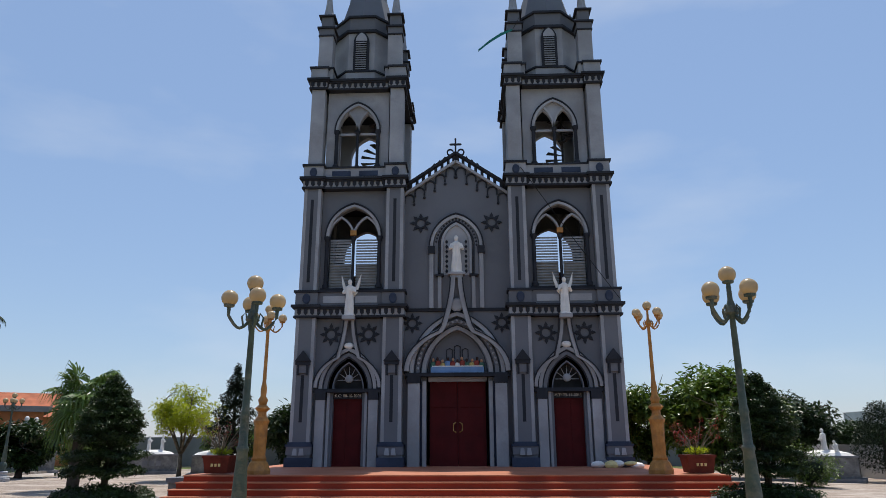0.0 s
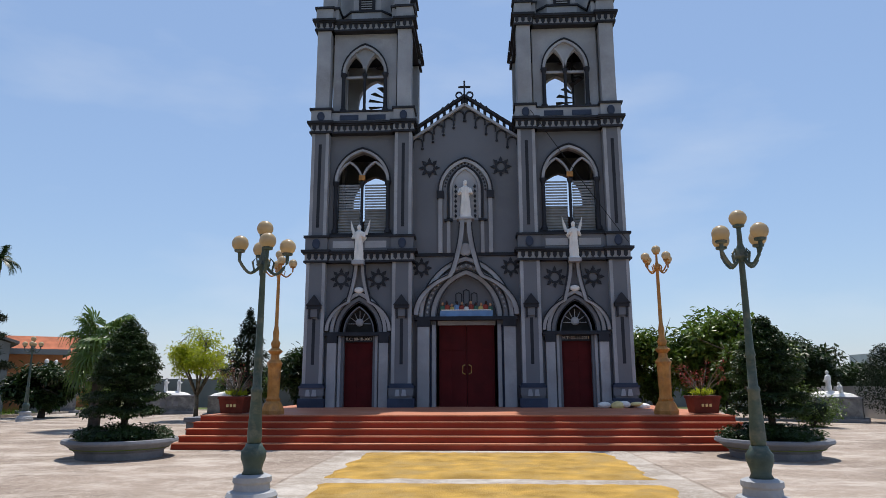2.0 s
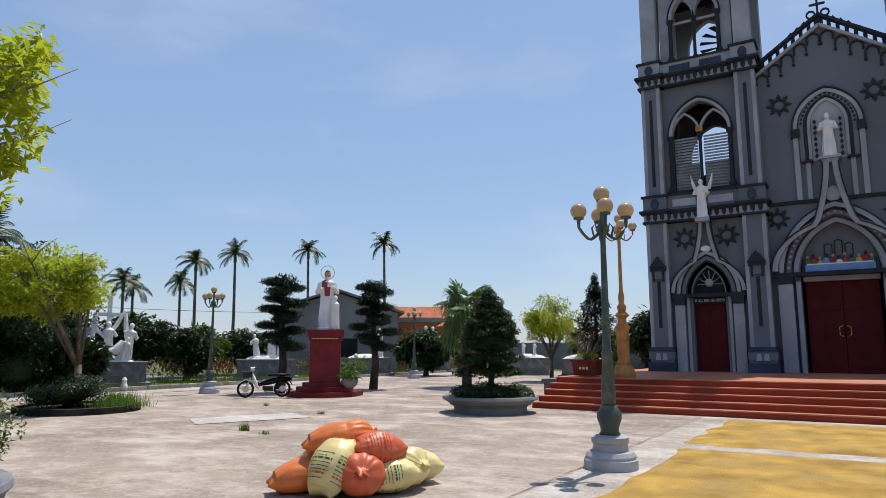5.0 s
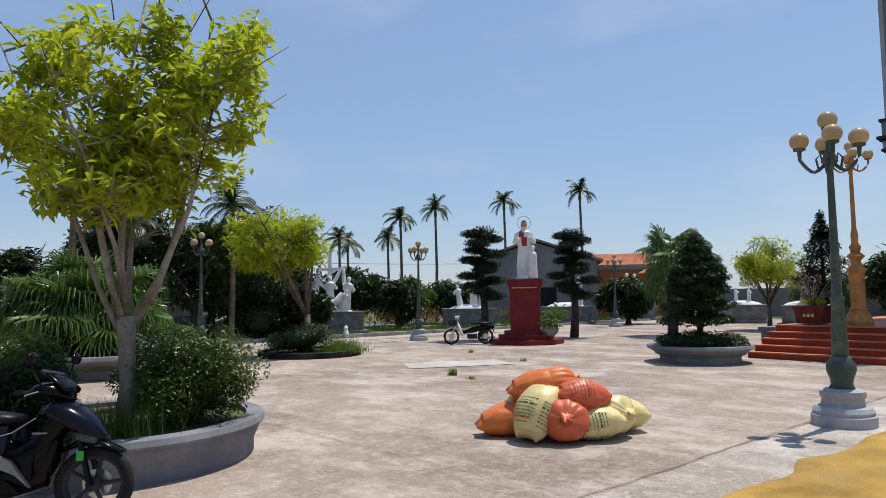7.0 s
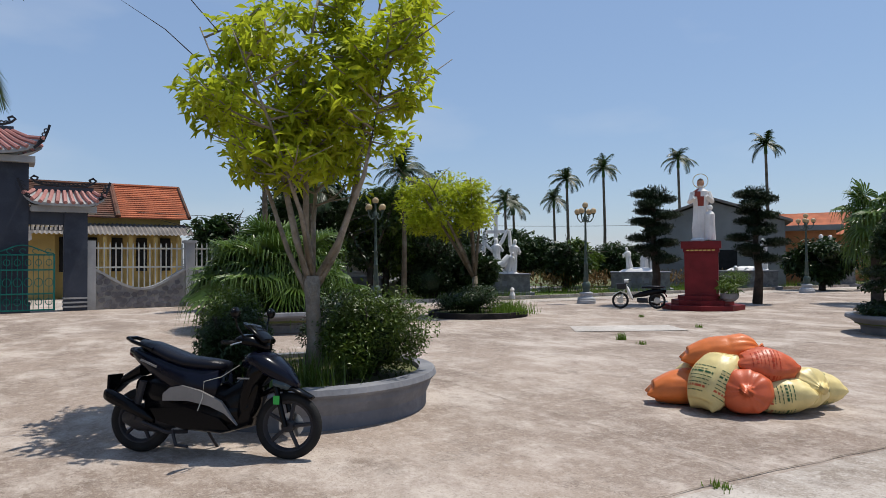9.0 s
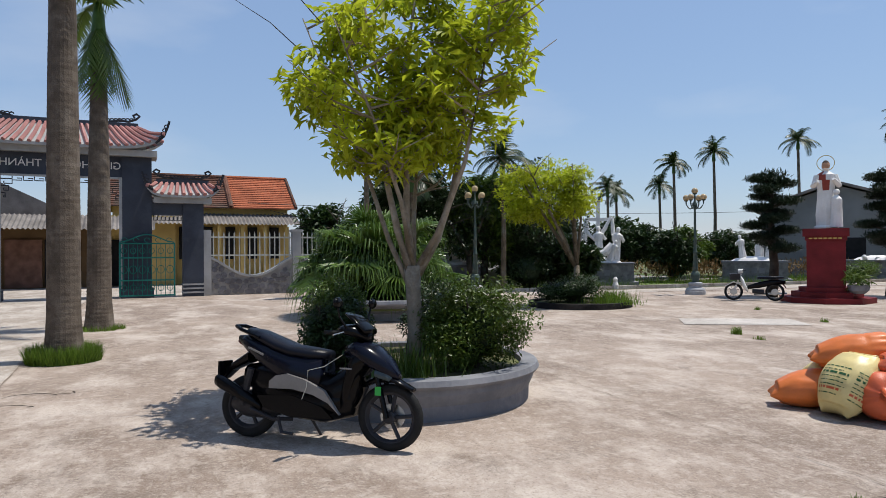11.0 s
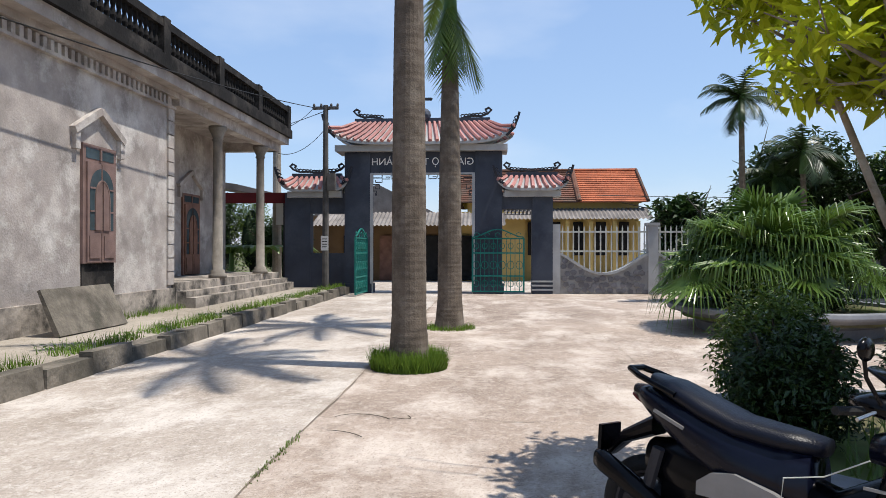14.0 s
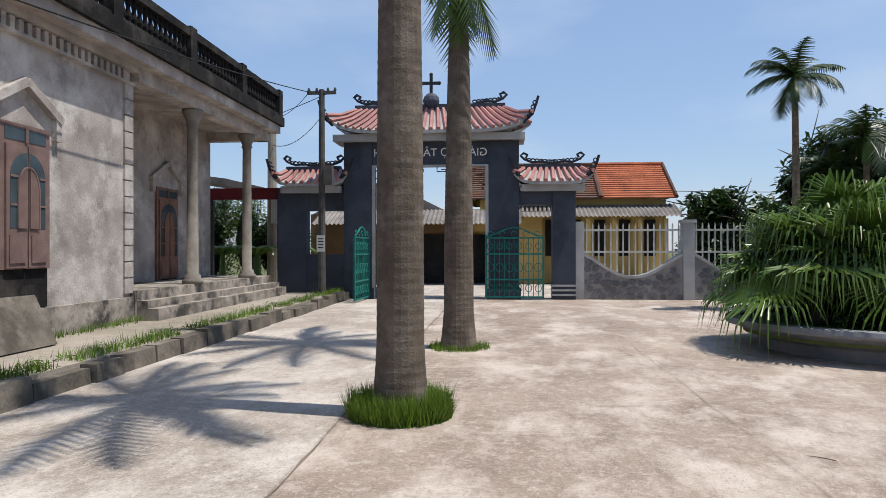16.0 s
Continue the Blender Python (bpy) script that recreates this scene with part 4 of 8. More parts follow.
for s in (-1, 0, 1):
    top = 5.06 + 0.12 * (s == 0)
    part("relief_window", ribbon(B(), [(CX + s * 0.3 - 0.11, 4.72), (CX + s * 0.3 - 0.11, top), (CX + s * 0.3, top + 0.05), (CX + s * 0.3 + 0.11, top), (CX + s * 0.3 + 0.11, 4.72)], 0.035, NY + 0.26, NY + 0.31), "trim_dark", church)
for s in (-1, 1):
    rosette(CX + s * 1.72, 6.05, NY, 0.4)
    rosette(CX + s * 1.42, 10.1, NY, 0.42)
part("string_course", box(B(), CX - 2.08, CX + 2.08, NY - 0.08, NY + 0.02, 6.5, 6.62), "trim_dark", church)
# niche
part("niche_back", prism(B(), [(CX - 0.5, 7.95)] + arch(CX, 9.3, 0.5, 0.75) + [(CX + 0.5, 7.95)], NY - 0.02, NY + 0.02), "facade_pale", church)
for half, high, z, w, mat, yo in ((0.56, 0.85, 9.2, 0.1, "facade_pale", 0.1), (0.66, 0.96, 9.2, 0.05, "trim_dark", 0.13), (0.8, 1.1, 9.15, 0.14, "facade", 0.1), (0.98, 1.25, 9.1, 0.12, "facade_pale", 0.16), (1.07, 1.36, 9.1, 0.05, "trim_dark", 0.19)):
    arch_mould(CX, z, half, high, w, NY - yo, NY + 0.02, mat, leg=1.2 if half < 0.9 else 0.0)
for k in range(20):
    a = arch(CX, 9.15, 0.8, 1.1, 10)[min(20, k + 1)]
    part("arch_leaf", ball(B(), (a[0], NY - 0.1, a[1]), 0.05, 1, (1, 0.6, 1)), "trim_dark", church)
for s in (-1, 1):
    part("niche_pier", box(B(), CX + s * 0.98 - 0.08, CX + s * 0.98 + 0.08, NY - 0.14, NY + 0.02, 6.62, 9.0), "facade_pale", church)
    part("pier_capital", box(B(), CX + s * 0.98 - 0.14, CX + s * 0.98 + 0.14, NY - 0.2, NY + 0.02, 8.8, 9.1), "trim_dark", church)
    part("niche_pier", box(B(), CX + s * 0.66 - 0.07, CX + s * 0.66 + 0.07, NY - 0.1, NY + 0.02, 6.62, 7.9), "facade_pale", church)
    part("niche_ledge", box(B(), CX + s * 0.66 - 0.16, CX + s * 0.66 + 0.16, NY - 0.18, NY + 0.02, 7.88, 7.96), "trim_dark", church)
    for z in np.arange(8.1, 9.3, 0.2):
        part("lattice", prism(B(), [(CX + s * 0.38, z - 0.09), (CX + s * 0.44, z), (CX + s * 0.38, z + 0.09), (CX + s * 0.32, z)], NY - 0.05, NY), "trim_dark", church)
part("niche_bracket", stacked(B(), CX - 0.28, CX + 0.28, NY - 0.35, NY, [(7.78, 7.9, -0.04), (7.9, 7.98, 0.05)]), "facade_pale", church)
# gable: raking coping with pierced band and hanging arcade
for s in (-1, 1):
    a, b = (CX + s * 2.1, 11.28), (CX, 12.72)
    lo, hi = (a[0], a[1] + 0.02), (b[0], b[1] + 0.02)
    part("rake_moulding", ribbon(B(), [lo, hi], 0.1, NY - 0.16, NY + 0.14), "facade_pale", church)
    part("rake_coping", ribbon(B(), [(a[0], a[1] + 0.42), (b[0], b[1] + 0.42)], 0.1, NY - 0.12, NY + 0.12), "trim_dark", church)
    L8 = math.hypot(b[0] - a[0], b[1] - a[1])
    for k in range(9):
        u = (k + 0.0) / 8.2
        x, z = a[0] + (b[0] - a[0]) * u, a[1] + (b[1] - a[1]) * u
        part("rake_baluster", box(B(), x - 0.06, x + 0.06, NY - 0.03, NY + 0.06, z + 0.04, z + 0.42), "trim_dark", church)
    for k in range(5):
        u = 0.1 + k * 0.2
        x, z = a[0] + (b[0] - a[0]) * u, a[1] + (b[1] - a[1]) * u - 0.12
        hoop = [(x - 0.19, z - 0.36 - s * 0.0)] + [(x + 0.19 * math.cos(t), z - 0.16 + 0.19 * math.sin(t)) for t in np.linspace(math.pi, 0, 9)] + [(x + 0.19, z - 0.3)]
        part("hanging_arch", ribbon(B(), hoop, 0.06, NY - 0.06, NY + 0.01), "trim_dark", church)
        part("hanging_drop", ball(B(), (x - s * 0.19, NY - 0.03, z - 0.4), 0.065, 1), "trim_dark", church)
    for k in range(4):
        x = CX + s * (0.22 + 0.22 * k)
        part("crest", ribbon(B(), [(x + 0.13 * math.cos(t), 13.2 - 0.13 * k + 0.13 * math.sin(t)) for t in np.linspace(0, 2 * math.pi, 11)] if k < 1 else [(x - 0.1, 13.0 - 0.15 * k), (x, 13.14 - 0.15 * k), (x + 0.1, 12.98 - 0.15 * k)], 0.05, NY, NY + 0.08), "trim_dark", church)
bm = box(B(), CX - 0.035, CX + 0.035, NY, NY + 0.07, 13.0, 13.78)
box(bm, CX - 0.2, CX + 0.2, NY + 0.001, NY + 0.069, 13.52, 13.59)
for x, z in ((CX - 0.21, 13.555), (CX + 0.21, 13.555), (CX, 13.8)):
    ball(bm, (x, NY + 0.035, z), 0.05, 1)
part("gable_cross", bm, "trim_dark", church)
part("gable_block", stacked(B(), CX - 0.14, CX + 0.14, NY - 0.02, NY + 0.2, [(12.7, 13.1, 0.0)]), "trim_dark", church)
# nave behind
part("nave_wall", box(B(), CX - 6.0, CX + 6.0, FY + 4.0, FY + 32, P0, 8.0), "facade", church)
part("nave_roof", prism(B(), [(CX - 6.2, 8.0), (CX, 11.2), (CX + 6.2, 8.0)], FY + 4.0, FY + 32), "roof_brown", church)
part("nave_wall", box(B(), CX - 2.1, CX + 2.1, NY + 0.4, FY + 4.0, 4.3, 8.4), "dark_inside", church)
text_on("K.C: 08-10-2003", pose(CX - 4.08, FY + 0.37, 3.31, 90, 0, 0), 0.15, "white_stone", church, "white painted date over the door")
text_on("H.T: 23-11-2011", pose(CX + 4.08, FY + 0.37, 3.31, 90, 0, 0), 0.15, "white_stone", church, "white painted date over the door")
for s in (-1, 1):
    a = part("angel_statue", statue_mesh("angel_statue", 1.45, 4 + s, wings=True), "white_stone", smooth=False)
    tagged(a, "white winged angel statue on a doorway finial", "statue", "angels on the church front")
    a.matrix_world = pose(CX + s * 4.08, FY - 0.06, 6.24, 0, 0, 8 * s)
    part("finial", stacked(B(), CX + s * 4.08 - 0.2, CX + s * 4.08 + 0.2, FY - 0.26, FY + 0.02, [(6.1, 6.24, 0.03)]), "facade_pale", church)
a = part("niche_statue", statue_mesh("niche_statue", 1.55, 9), "white_stone")
tagged(a, "white robed statue standing in the church niche", "statue")
a.matrix_world = pose(CX, NY - 0.2, 7.98)
cable = part("cable", tube(B(), [(CX + 2.6, FY - 0.1, 12.2), (CX + 4.6, FY - 0.25, 9.0), (CX + 6.1, FY - 0.2, 6.8)], 0.014, 4), "wire_black")
tagged(cable, "thin black cable slung down the tower front", "cable")

# ---- lamps ----


def lamp_post(at, style, group):
    """A cast street lamp with one upper and four side globes on a turned post."""
    x, y, z0 = at
    green = style == "green"
    post = thing("lamp_post", ("green cast-iron lamp post with five globes on a stone base" if green else "gold painted lamp post with five cream globes on the red terrace"), "lamp post", pose(x, y, z0), group)
    mat = "lamp_green" if green else "lamp_gold"
    if green:
        part("base", lathe(B(), [(0.36, 0), (0.36, 0.13), (0.33, 0.15), (0.34, 0.18), (0.31, 0.23), (0.24, 0.25), (0.23, 0.33), (0.255, 0.36), (0.25, 0.42), (0.18, 0.45)], 28), "lamp_stone", post)
        part("bulb", lathe(B(), [(0.15, 0.44), (0.12, 0.5), (0.13, 0.56), (0.165, 0.66), (0.165, 0.74), (0.12, 0.8), (0.105, 0.84)], 20), mat, post, smooth=True)
        part("shaft", lathe(B(), [(0.09, 0.82), (0.098, 0.95), (0.07, 1.5), (0.08, 1.52), (0.08, 1.56), (0.06, 1.58), (0.056, 1.95), (0.066, 1.98), (0.05, 2.05), (0.037, 3.2), (0.05, 3.22), (0.04, 3.3)], 18), mat, post, smooth=True)
        top, reach, rg = 3.25, 0.33, 0.115
    else:
        part("base", lathe(B(), [(0.34, 0), (0.34, 0.1), (0.26, 0.3), (0.2, 0.36), (0.22, 0.42)], 8), mat, post)
        part("bulb", lathe(B(), [(0.2, 0.4), (0.17, 0.5), (0.19, 1.3), (0.23, 1.42), (0.13, 1.55), (0.12, 1.66), (0.22, 1.76), (0.11, 1.86)], 12), mat, post)
        part("shaft", lathe(B(), [(0.1, 1.84), (0.14, 2.0), (0.08, 2.1), (0.09, 2.3), (0.055, 2.5), (0.045, 4.0), (0.06, 4.05)], 14), mat, post, smooth=True)
        top, reach, rg = 4.05, 0.4, 0.125
    part("crown", lathe(B(), [(0.05, top - 0.05), (0.1, top + 0.02), (0.06, top + 0.12), (0.035, top + 0.2), (0.03, top + 0.42), (0.06, top + 0.44)], 12), mat, post)
    globes = [(0, 0, top + 0.44)]
    for k in range(4):
        a = math.pi / 2 * k + 0.45
        c, s = math.cos(a), math.sin(a)
        pts = []
        for i in range(9):
            u = i / 8
            pts.append((c * reach * u, s * reach * u, top + 0.05 - 0.16 * math.sin(u * 2.6) + 0.22 * max(0, u - 0.55)))
        pts.append((c * reach, s * reach, pts[-1][2] + 0.13))
        arm = part("arm", tube(B(), pts, [0.022] * 9 + [0.03], 8), mat, post)
        part("scroll", tube(B(), [(c * reach * 0.35, s * reach * 0.35, top - 0.1), (c * reach * 0.45, s * reach * 0.45, top + 0.06), (c * reach * 0.3, s * reach * 0.3, top + 0.12), (c * reach * 0.24, s * reach * 0.24, top + 0.03)], 0.014, 6), mat, arm)
        globes.append((c * reach, s * reach, pts[-1][2]))
    for gx, gy, gz in globes:
        gl = part("globe", ball(B(), (gx, gy, gz + rg * 0.95), rg, 3), "globe", post, "cream frosted globe", smooth=True)
        part("collar", lathe(B(), [(0.04, 0), (rg * 0.62, 0.01), (rg * 0.66, 0.035), (rg * 0.5, 0.05)], 14, (gx, gy, gz - 0.02)), mat, gl)
    return post


for at in ((-3.045, 9.185, 0), (3.5, 9.0, 0), (-20.52, 16.73, 0), (-21.9, 8.6, 0), (-21.2, 31.0, 0)):
    lamp_post(at, "green", "green yard lamps")
for x in (-5.9, 5.1):
    lamp_post((x, 19.25, 0.8), "gold", "gold terrace lamps")

# ---- plants ----


def tree(name, label, at, limbs, crown, r, n, leaf, mat, bark="bark", trunk=0.1, fork=1.2, seed=1, lumps=20, category="tree", size=0.4, group="", ratio=0.4):
    """A tapered trunk, limbs that reach into the crown, and a crown of leaf clumps with gaps."""
    rng = np.random.default_rng(seed)
    ob = thing(name, label, category, pose(*at), group)
    bm = tube(B(), [(0, 0, 0), (0.02, 0.01, fork * 0.5), (0, 0, fork)], [trunk * 1.35, trunk * 1.0, trunk * 0.95], 10)
    part("trunk", bm, bark, ob, smooth=True)
    c = np.array(crown)
    for k in range(limbs):
        a = 2 * math.pi * (k + rng.uniform(-0.3, 0.3)) / limbs
        end = c + np.array(r) * np.array([0.65 * math.cos(a), 0.65 * math.sin(a), rng.uniform(0.0, 0.75)])
        mid = np.array([end[0] * 0.45, end[1] * 0.45, fork + (end[2] - fork) * 0.45])
        bm = tube(B(), [(0, 0, fork - 0.08), tuple(mid), tuple(end)], [trunk * 0.7, trunk * 0.45, trunk * 0.1], 7)
        for _ in range(4):
            u = rng.uniform(0.35, 1.0)
            p = mid + (end - mid) * u
            q = p + rng.normal(size=3) * np.array(r) * 0.3 + np.array([0, 0, 0.15 * r[2]])
            tube(bm, [tuple(p), tuple((p + q) / 2 + rng.normal(size=3) * 0.04), tuple(q)], [trunk * 0.22, trunk * 0.15, trunk * 0.06], 5)
        part("limb", bm, bark, ob, smooth=True)
    leaves("crown", lumpy(seed, n, crown, r, lumps, size), leaf, mat, ob, seed, ratio=ratio)
    return ob


def shrub(name, label, at, r, n, leaf, mat, seed, lumps=16, category="bush", group="", twigs=6):
    """A low leafy mass standing on the ground, on short stems."""
    ob = thing(name, label, category, pose(*at), group)
    rng = random.Random(seed)
    for _ in range(twigs):
        a = rng.uniform(0, 6.28)
        part("stem", tube(B(), [(0, 0, -0.02), (0.3 * r[0] * math.cos(a), 0.3 * r[1] * math.sin(a), r[2] * 0.8), (0.6 * r[0] * math.cos(a), 0.6 * r[1] * math.sin(a), r[2] * 1.5)], [0.03, 0.02, 0.008], 5), "bark_dark", ob)
    pts = lumpy(seed, n, (0, 0, r[2] * 0.95), r, lumps, 0.42)
    pts[:, 2] = np.maximum(pts[:, 2], 0.03)
    # solid dark ball standing in for the shade inside the bush
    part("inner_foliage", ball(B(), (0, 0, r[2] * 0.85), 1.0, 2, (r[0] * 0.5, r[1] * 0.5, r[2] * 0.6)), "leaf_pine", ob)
    leaves("foliage", pts, leaf, mat, ob, seed)
    return ob


def grass_patch(name, label, spots, high, mat="grass", seed=1):
    rng = np.random.default_rng(seed)
    spots = np.asarray(spots, float)
    n = len(spots)
    yaw, lean, h = rng.uniform(0, 6.28, n), rng.uniform(0.1, 0.7, n), high * rng.uniform(0.5, 1.2, n)
    d = np.stack([np.cos(yaw) * lean, np.sin(yaw) * lean, np.ones(n)], 1)
    side = np.stack([-np.sin(yaw), np.cos(yaw), np.zeros(n)], 1) * (0.005 + high * 0.009)
    v = np.stack([spots - side, spots + side, spots + d * h[:, None]], 1)
    idx = np.arange(n) * 3
    ob = mesh_from(name, v.reshape(-1, 3).tolist(), np.stack([idx, idx + 1, idx + 2], 1).tolist(), mat)
    return tagged(ob, label, "grass", kind="stuff")


def frond(bm_v, bm_f, base, yaw, rise, length, droop, leaflet, rng, n=22):
    """Adds one feathered palm leaf to lists of corners and faces."""
    pts = []
    for i in range(n + 1):
        u = i / n
        a = rise - droop * u * u
        if not pts:
            pts.append(np.array(base))
        else:
            pts.append(pts[-1] + length / n * np.array([math.cos(yaw) * math.cos(a), math.sin(yaw) * math.cos(a), math.sin(a)]))
    side = np.array([-math.sin(yaw), math.cos(yaw), 0])
    for i in range(1, n + 1):
        u = i / n
        fwd = pts[i] - pts[i - 1]
        fwd = fwd / np.linalg.norm(fwd)
        w = 0.02 * (1 - u) + 0.004
        k = len(bm_v)
        bm_v += [tuple(pts[i - 1] - side * w), tuple(pts[i - 1] + side * w), tuple(pts[i] + side * w * 0.8), tuple(pts[i] - side * w * 0.8)]
        bm_f.append((k, k + 1, k + 2, k + 3))
        ll = leaflet * math.sin(math.pi * min(1, 0.12 + 0.86 * u)) ** 0.6
        for s in (-1, 1):
            tip = pts[i] + ll * (s * side * 0.75 + fwd * 0.5 + np.array([0, 0, -0.35 - 0.35 * rng.random()]))
            k = len(bm_v)
            bm_v += [tuple(pts[i - 1]), tuple(pts[i]), tuple(tip)]
            bm_f.append((k, k + 1, k + 2))


def crown_of_fronds(parent, top, count, length, leaflet, mat, seed, low=-0.7, high=1.2, droop=1.5):
    rng = np.random.default_rng(seed)
    for k in range(count):
        vv, ff = [], []
        frond(vv, ff, (0, 0, top), k * 2.4 + rng.uniform(-0.3, 0.3), low + (high - low) * ((k * 0.755) % 1), length * rng.uniform(0.8, 1.1), droop * rng.uniform(0.7, 1.2), leaflet, rng)
        mesh_from("frond", vv, ff, mat, parent)


def royal_palm(at, r0, r1, high, seed, lean=0.0):
    ob = thing("royal_palm", "tall ringed grey palm trunk standing in a grass tuft", "palm", pose(*at), "palms by the gate")
    prof = []
    for i in range(130):
        u = i / 129
        r = r0 * (1.22 - 0.22 * min(1, u * 9)) * (1 - u) + r1 * u + 0.02 * math.sin(u * 3.1)
        prof.append((r * (1.0 if i % 2 else 0.985 + 0.012 * ((i * 7) % 5) / 5), high * u))
    bm = lathe(B(), prof, 22)
    for v in bm.verts:
        v.co.x += lean * v.co.z + 0.012 * noise.noise((v.co.x * 4, v.co.y * 4, v.co.z * 1.5))
    part("trunk", bm, "palm_bark", ob, smooth=False)
    part("crownshaft", lathe(B(), [(r1, high), (r1 * 1.25, high + 0.2), (r1 * 0.8, high + 1.1), (0.05, high + 1.5)], 16, (lean * high, 0, 0)), "palm_green", ob, "smooth green crownshaft", smooth=True)
    crown_of_fronds(ob, high + 1.4, 14, 2.6, 0.5, "leaf_mid", seed, low=0.15, high=1.25, droop=1.0)
    crown_of_fronds(ob, high + 1.0, 6, 1.9, 0.55, "leaf_mid", seed + 1, low=-1.35, high=-1.0, droop=0.3)
    return ob


def areca(at, high, seed, leaf=1.7):
    ob = thing("areca_palm", "slender areca palm with a feathery dark green crown", "palm", pose(*at), "areca palms beyond the yard")
    part("trunk", tube(B(), [(0, 0, 0), (0.1, 0, high * 0.5), (0, 0, high)], [0.13, 0.1, 0.08], 8), "bark", ob)
    part("crownshaft", tube(B(), [(0, 0, high), (0, 0, high + 0.9)], [0.12, 0.06], 8), "palm_green", ob)
    crown_of_fronds(ob, high + 0.7, 20, leaf * 0.85, 0.42, "leaf_dark", seed, low=-0.55, high=1.4, droop=1.3)
    return ob


def bowl(name, at, r, high, label, flare=0.25, group="", oval=1.0, rim=0.1):
    ob = thing(name, label, "planter", pose(*at), group)
    part("basin", lathe(B(), [(r - flare, 0), (r - flare * 0.95, high * 0.35), (r - flare * 0.45, high * 0.62), (r - 0.04, high * 0.78), (r - rim - 0.02, high * 0.8)], 56, oval=oval), "planter", ob)
    part("rim", lathe(B(), [(r - rim, high * 0.78), (r, high * 0.79), (r + 0.02, high * 0.86), (r, high * 0.99), (r - 0.02, high), (r - rim - 0.05, high), (r - rim - 0.06, high * 0.8)], 56, oval=oval), "planter", ob)
    part("soil", lathe(B(), [(r - rim - 0.07, high * 0.5), (r - rim - 0.07, high * 0.88), (0.05, high * 0.9)], 40, oval=oval), "earth", ob)
    return ob


def topiary(at, seed, label):
    """A clipped tree in tiers under a domed head, on one stem."""
    ob = thing("topiary_tree", label, "topiary", pose(*at), "clipped topiary trees")
    part("trunk", tube(B(), [(0, 0, -0.1), (0.05, 0.03, 1.0), (0, 0, 2.6)], [0.09, 0.07, 0.03], 8), "bark_dark", ob)
    rng = np.random.default_rng(seed)
    for z, r, h, n in ((0.14, 1.06, 0.22, 5200), (0.68, 0.9, 0.12, 3200), (1.0, 0.86, 0.13, 3200), (1.4, 0.78, 0.2, 3400), (1.66, 0.74, 0.22, 3400), (1.92, 0.65, 0.22, 3000), (2.16, 0.52, 0.21, 2400), (2.4, 0.36, 0.2, 1600), (2.6, 0.19, 0.18, 700)):
        bumps = rng.uniform(0, 6.28, 3)
        p = cloud(rng, n, (0, 0, z), (r, r, h), 0.72)
        a = np.arctan2(p[:, 1], p[:, 0])
        p[:, :2] *= (1 + 0.09 * np.sin(3 * a + bumps[0]) + 0.07 * np.sin(7 * a + bumps[1]))[:, None]
        p[:, 2] += 0.05 * np.sin(4 * a + bumps[2])
        # near-black core in each tier imitates the shade between its leaves
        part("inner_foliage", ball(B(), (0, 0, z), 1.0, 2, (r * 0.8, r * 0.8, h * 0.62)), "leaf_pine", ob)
        leaves("tier", p, 0.07, "leaf_dark", ob, seed + int(z * 10), ratio=0.55)
    return ob


for at, seed in (((-8.29, 15.6, 0), 3), ((6.55, 16.0, 0), 5)):
    bowl("bowl_planter", at, 1.22, 0.42, "round grey concrete bowl planter in the yard", 0.3, "bowl planters with topiary")
    topiary((at[0], at[1], 0.36), seed, "dark green clipped topiary in tiers in a round bowl")

# big planter with the yellow-green tree
PX, PY = -7.6, 2.15
bowl("bowl_planter", (PX, PY, 0), 1.45, 0.41, "large round grey concrete planter with hedge and tree", 0.1, rim=0.13)
rng = np.random.default_rng(11)
yt = thing("yellow_green_tree", "young tree with bright yellow-green leaves in a round planter", "tree", pose(PX + 0.38, PY - 0.06, 0.35))
part("trunk", tube(B(), [(0.05, -0.03, 0), (0.04, 0.01, 0.4), (0.0, 0.0, 0.8), (0, -0.01, 1.12)], [0.105, 0.085, 0.08, 0.095], 12), "bark_pale", yt, smooth=True)
STEMS = (  # each stem's way up from the fork, and its thickness
    (((0, -0.03, 1.0), (0.1, -0.2, 1.5), (0.05, -0.32, 2.1), (-0.05, -0.34, 3.0), (-0.15, -0.5, 4.0)), 0.05),
    (((0, 0, 1.05), (-0.05, -0.06, 1.6), (0.05, -0.08, 2.3), (0.0, -0.1, 3.2), (0.1, 0.1, 4.5)), 0.05),
    (((0, 0.03, 1.0), (0.05, 0.26, 1.42), (0.0, 0.47, 1.95), (-0.05, 0.6, 2.6), (0.0, 0.68, 3.4), (0.1, 0.8, 4.4)), 0.055),
    (((0, 0.04, 1.08), (0.25, 0.22, 1.5), (0.5, 0.42, 2.2), (0.75, 0.55, 3.2), (0.85, 0.6, 3.9)), 0.04),
    (((0, -0.04, 0.9), (-0.2, -0.22, 1.4), (-0.35, -0.45, 2.2), (-0.5, -0.8, 3.1), (-0.6, -1.1, 3.9)), 0.035),
    (((0, 0, 1.1), (-0.3, 0.1, 1.7), (-0.6, 0.25, 2.6), (-0.8, 0.3, 3.9)), 0.035),
    (((0, 0, 1.1), (0.25, -0.2, 1.8), (0.5, -0.55, 2.6), (0.6, -0.95, 3.5)), 0.032))
hubs = []
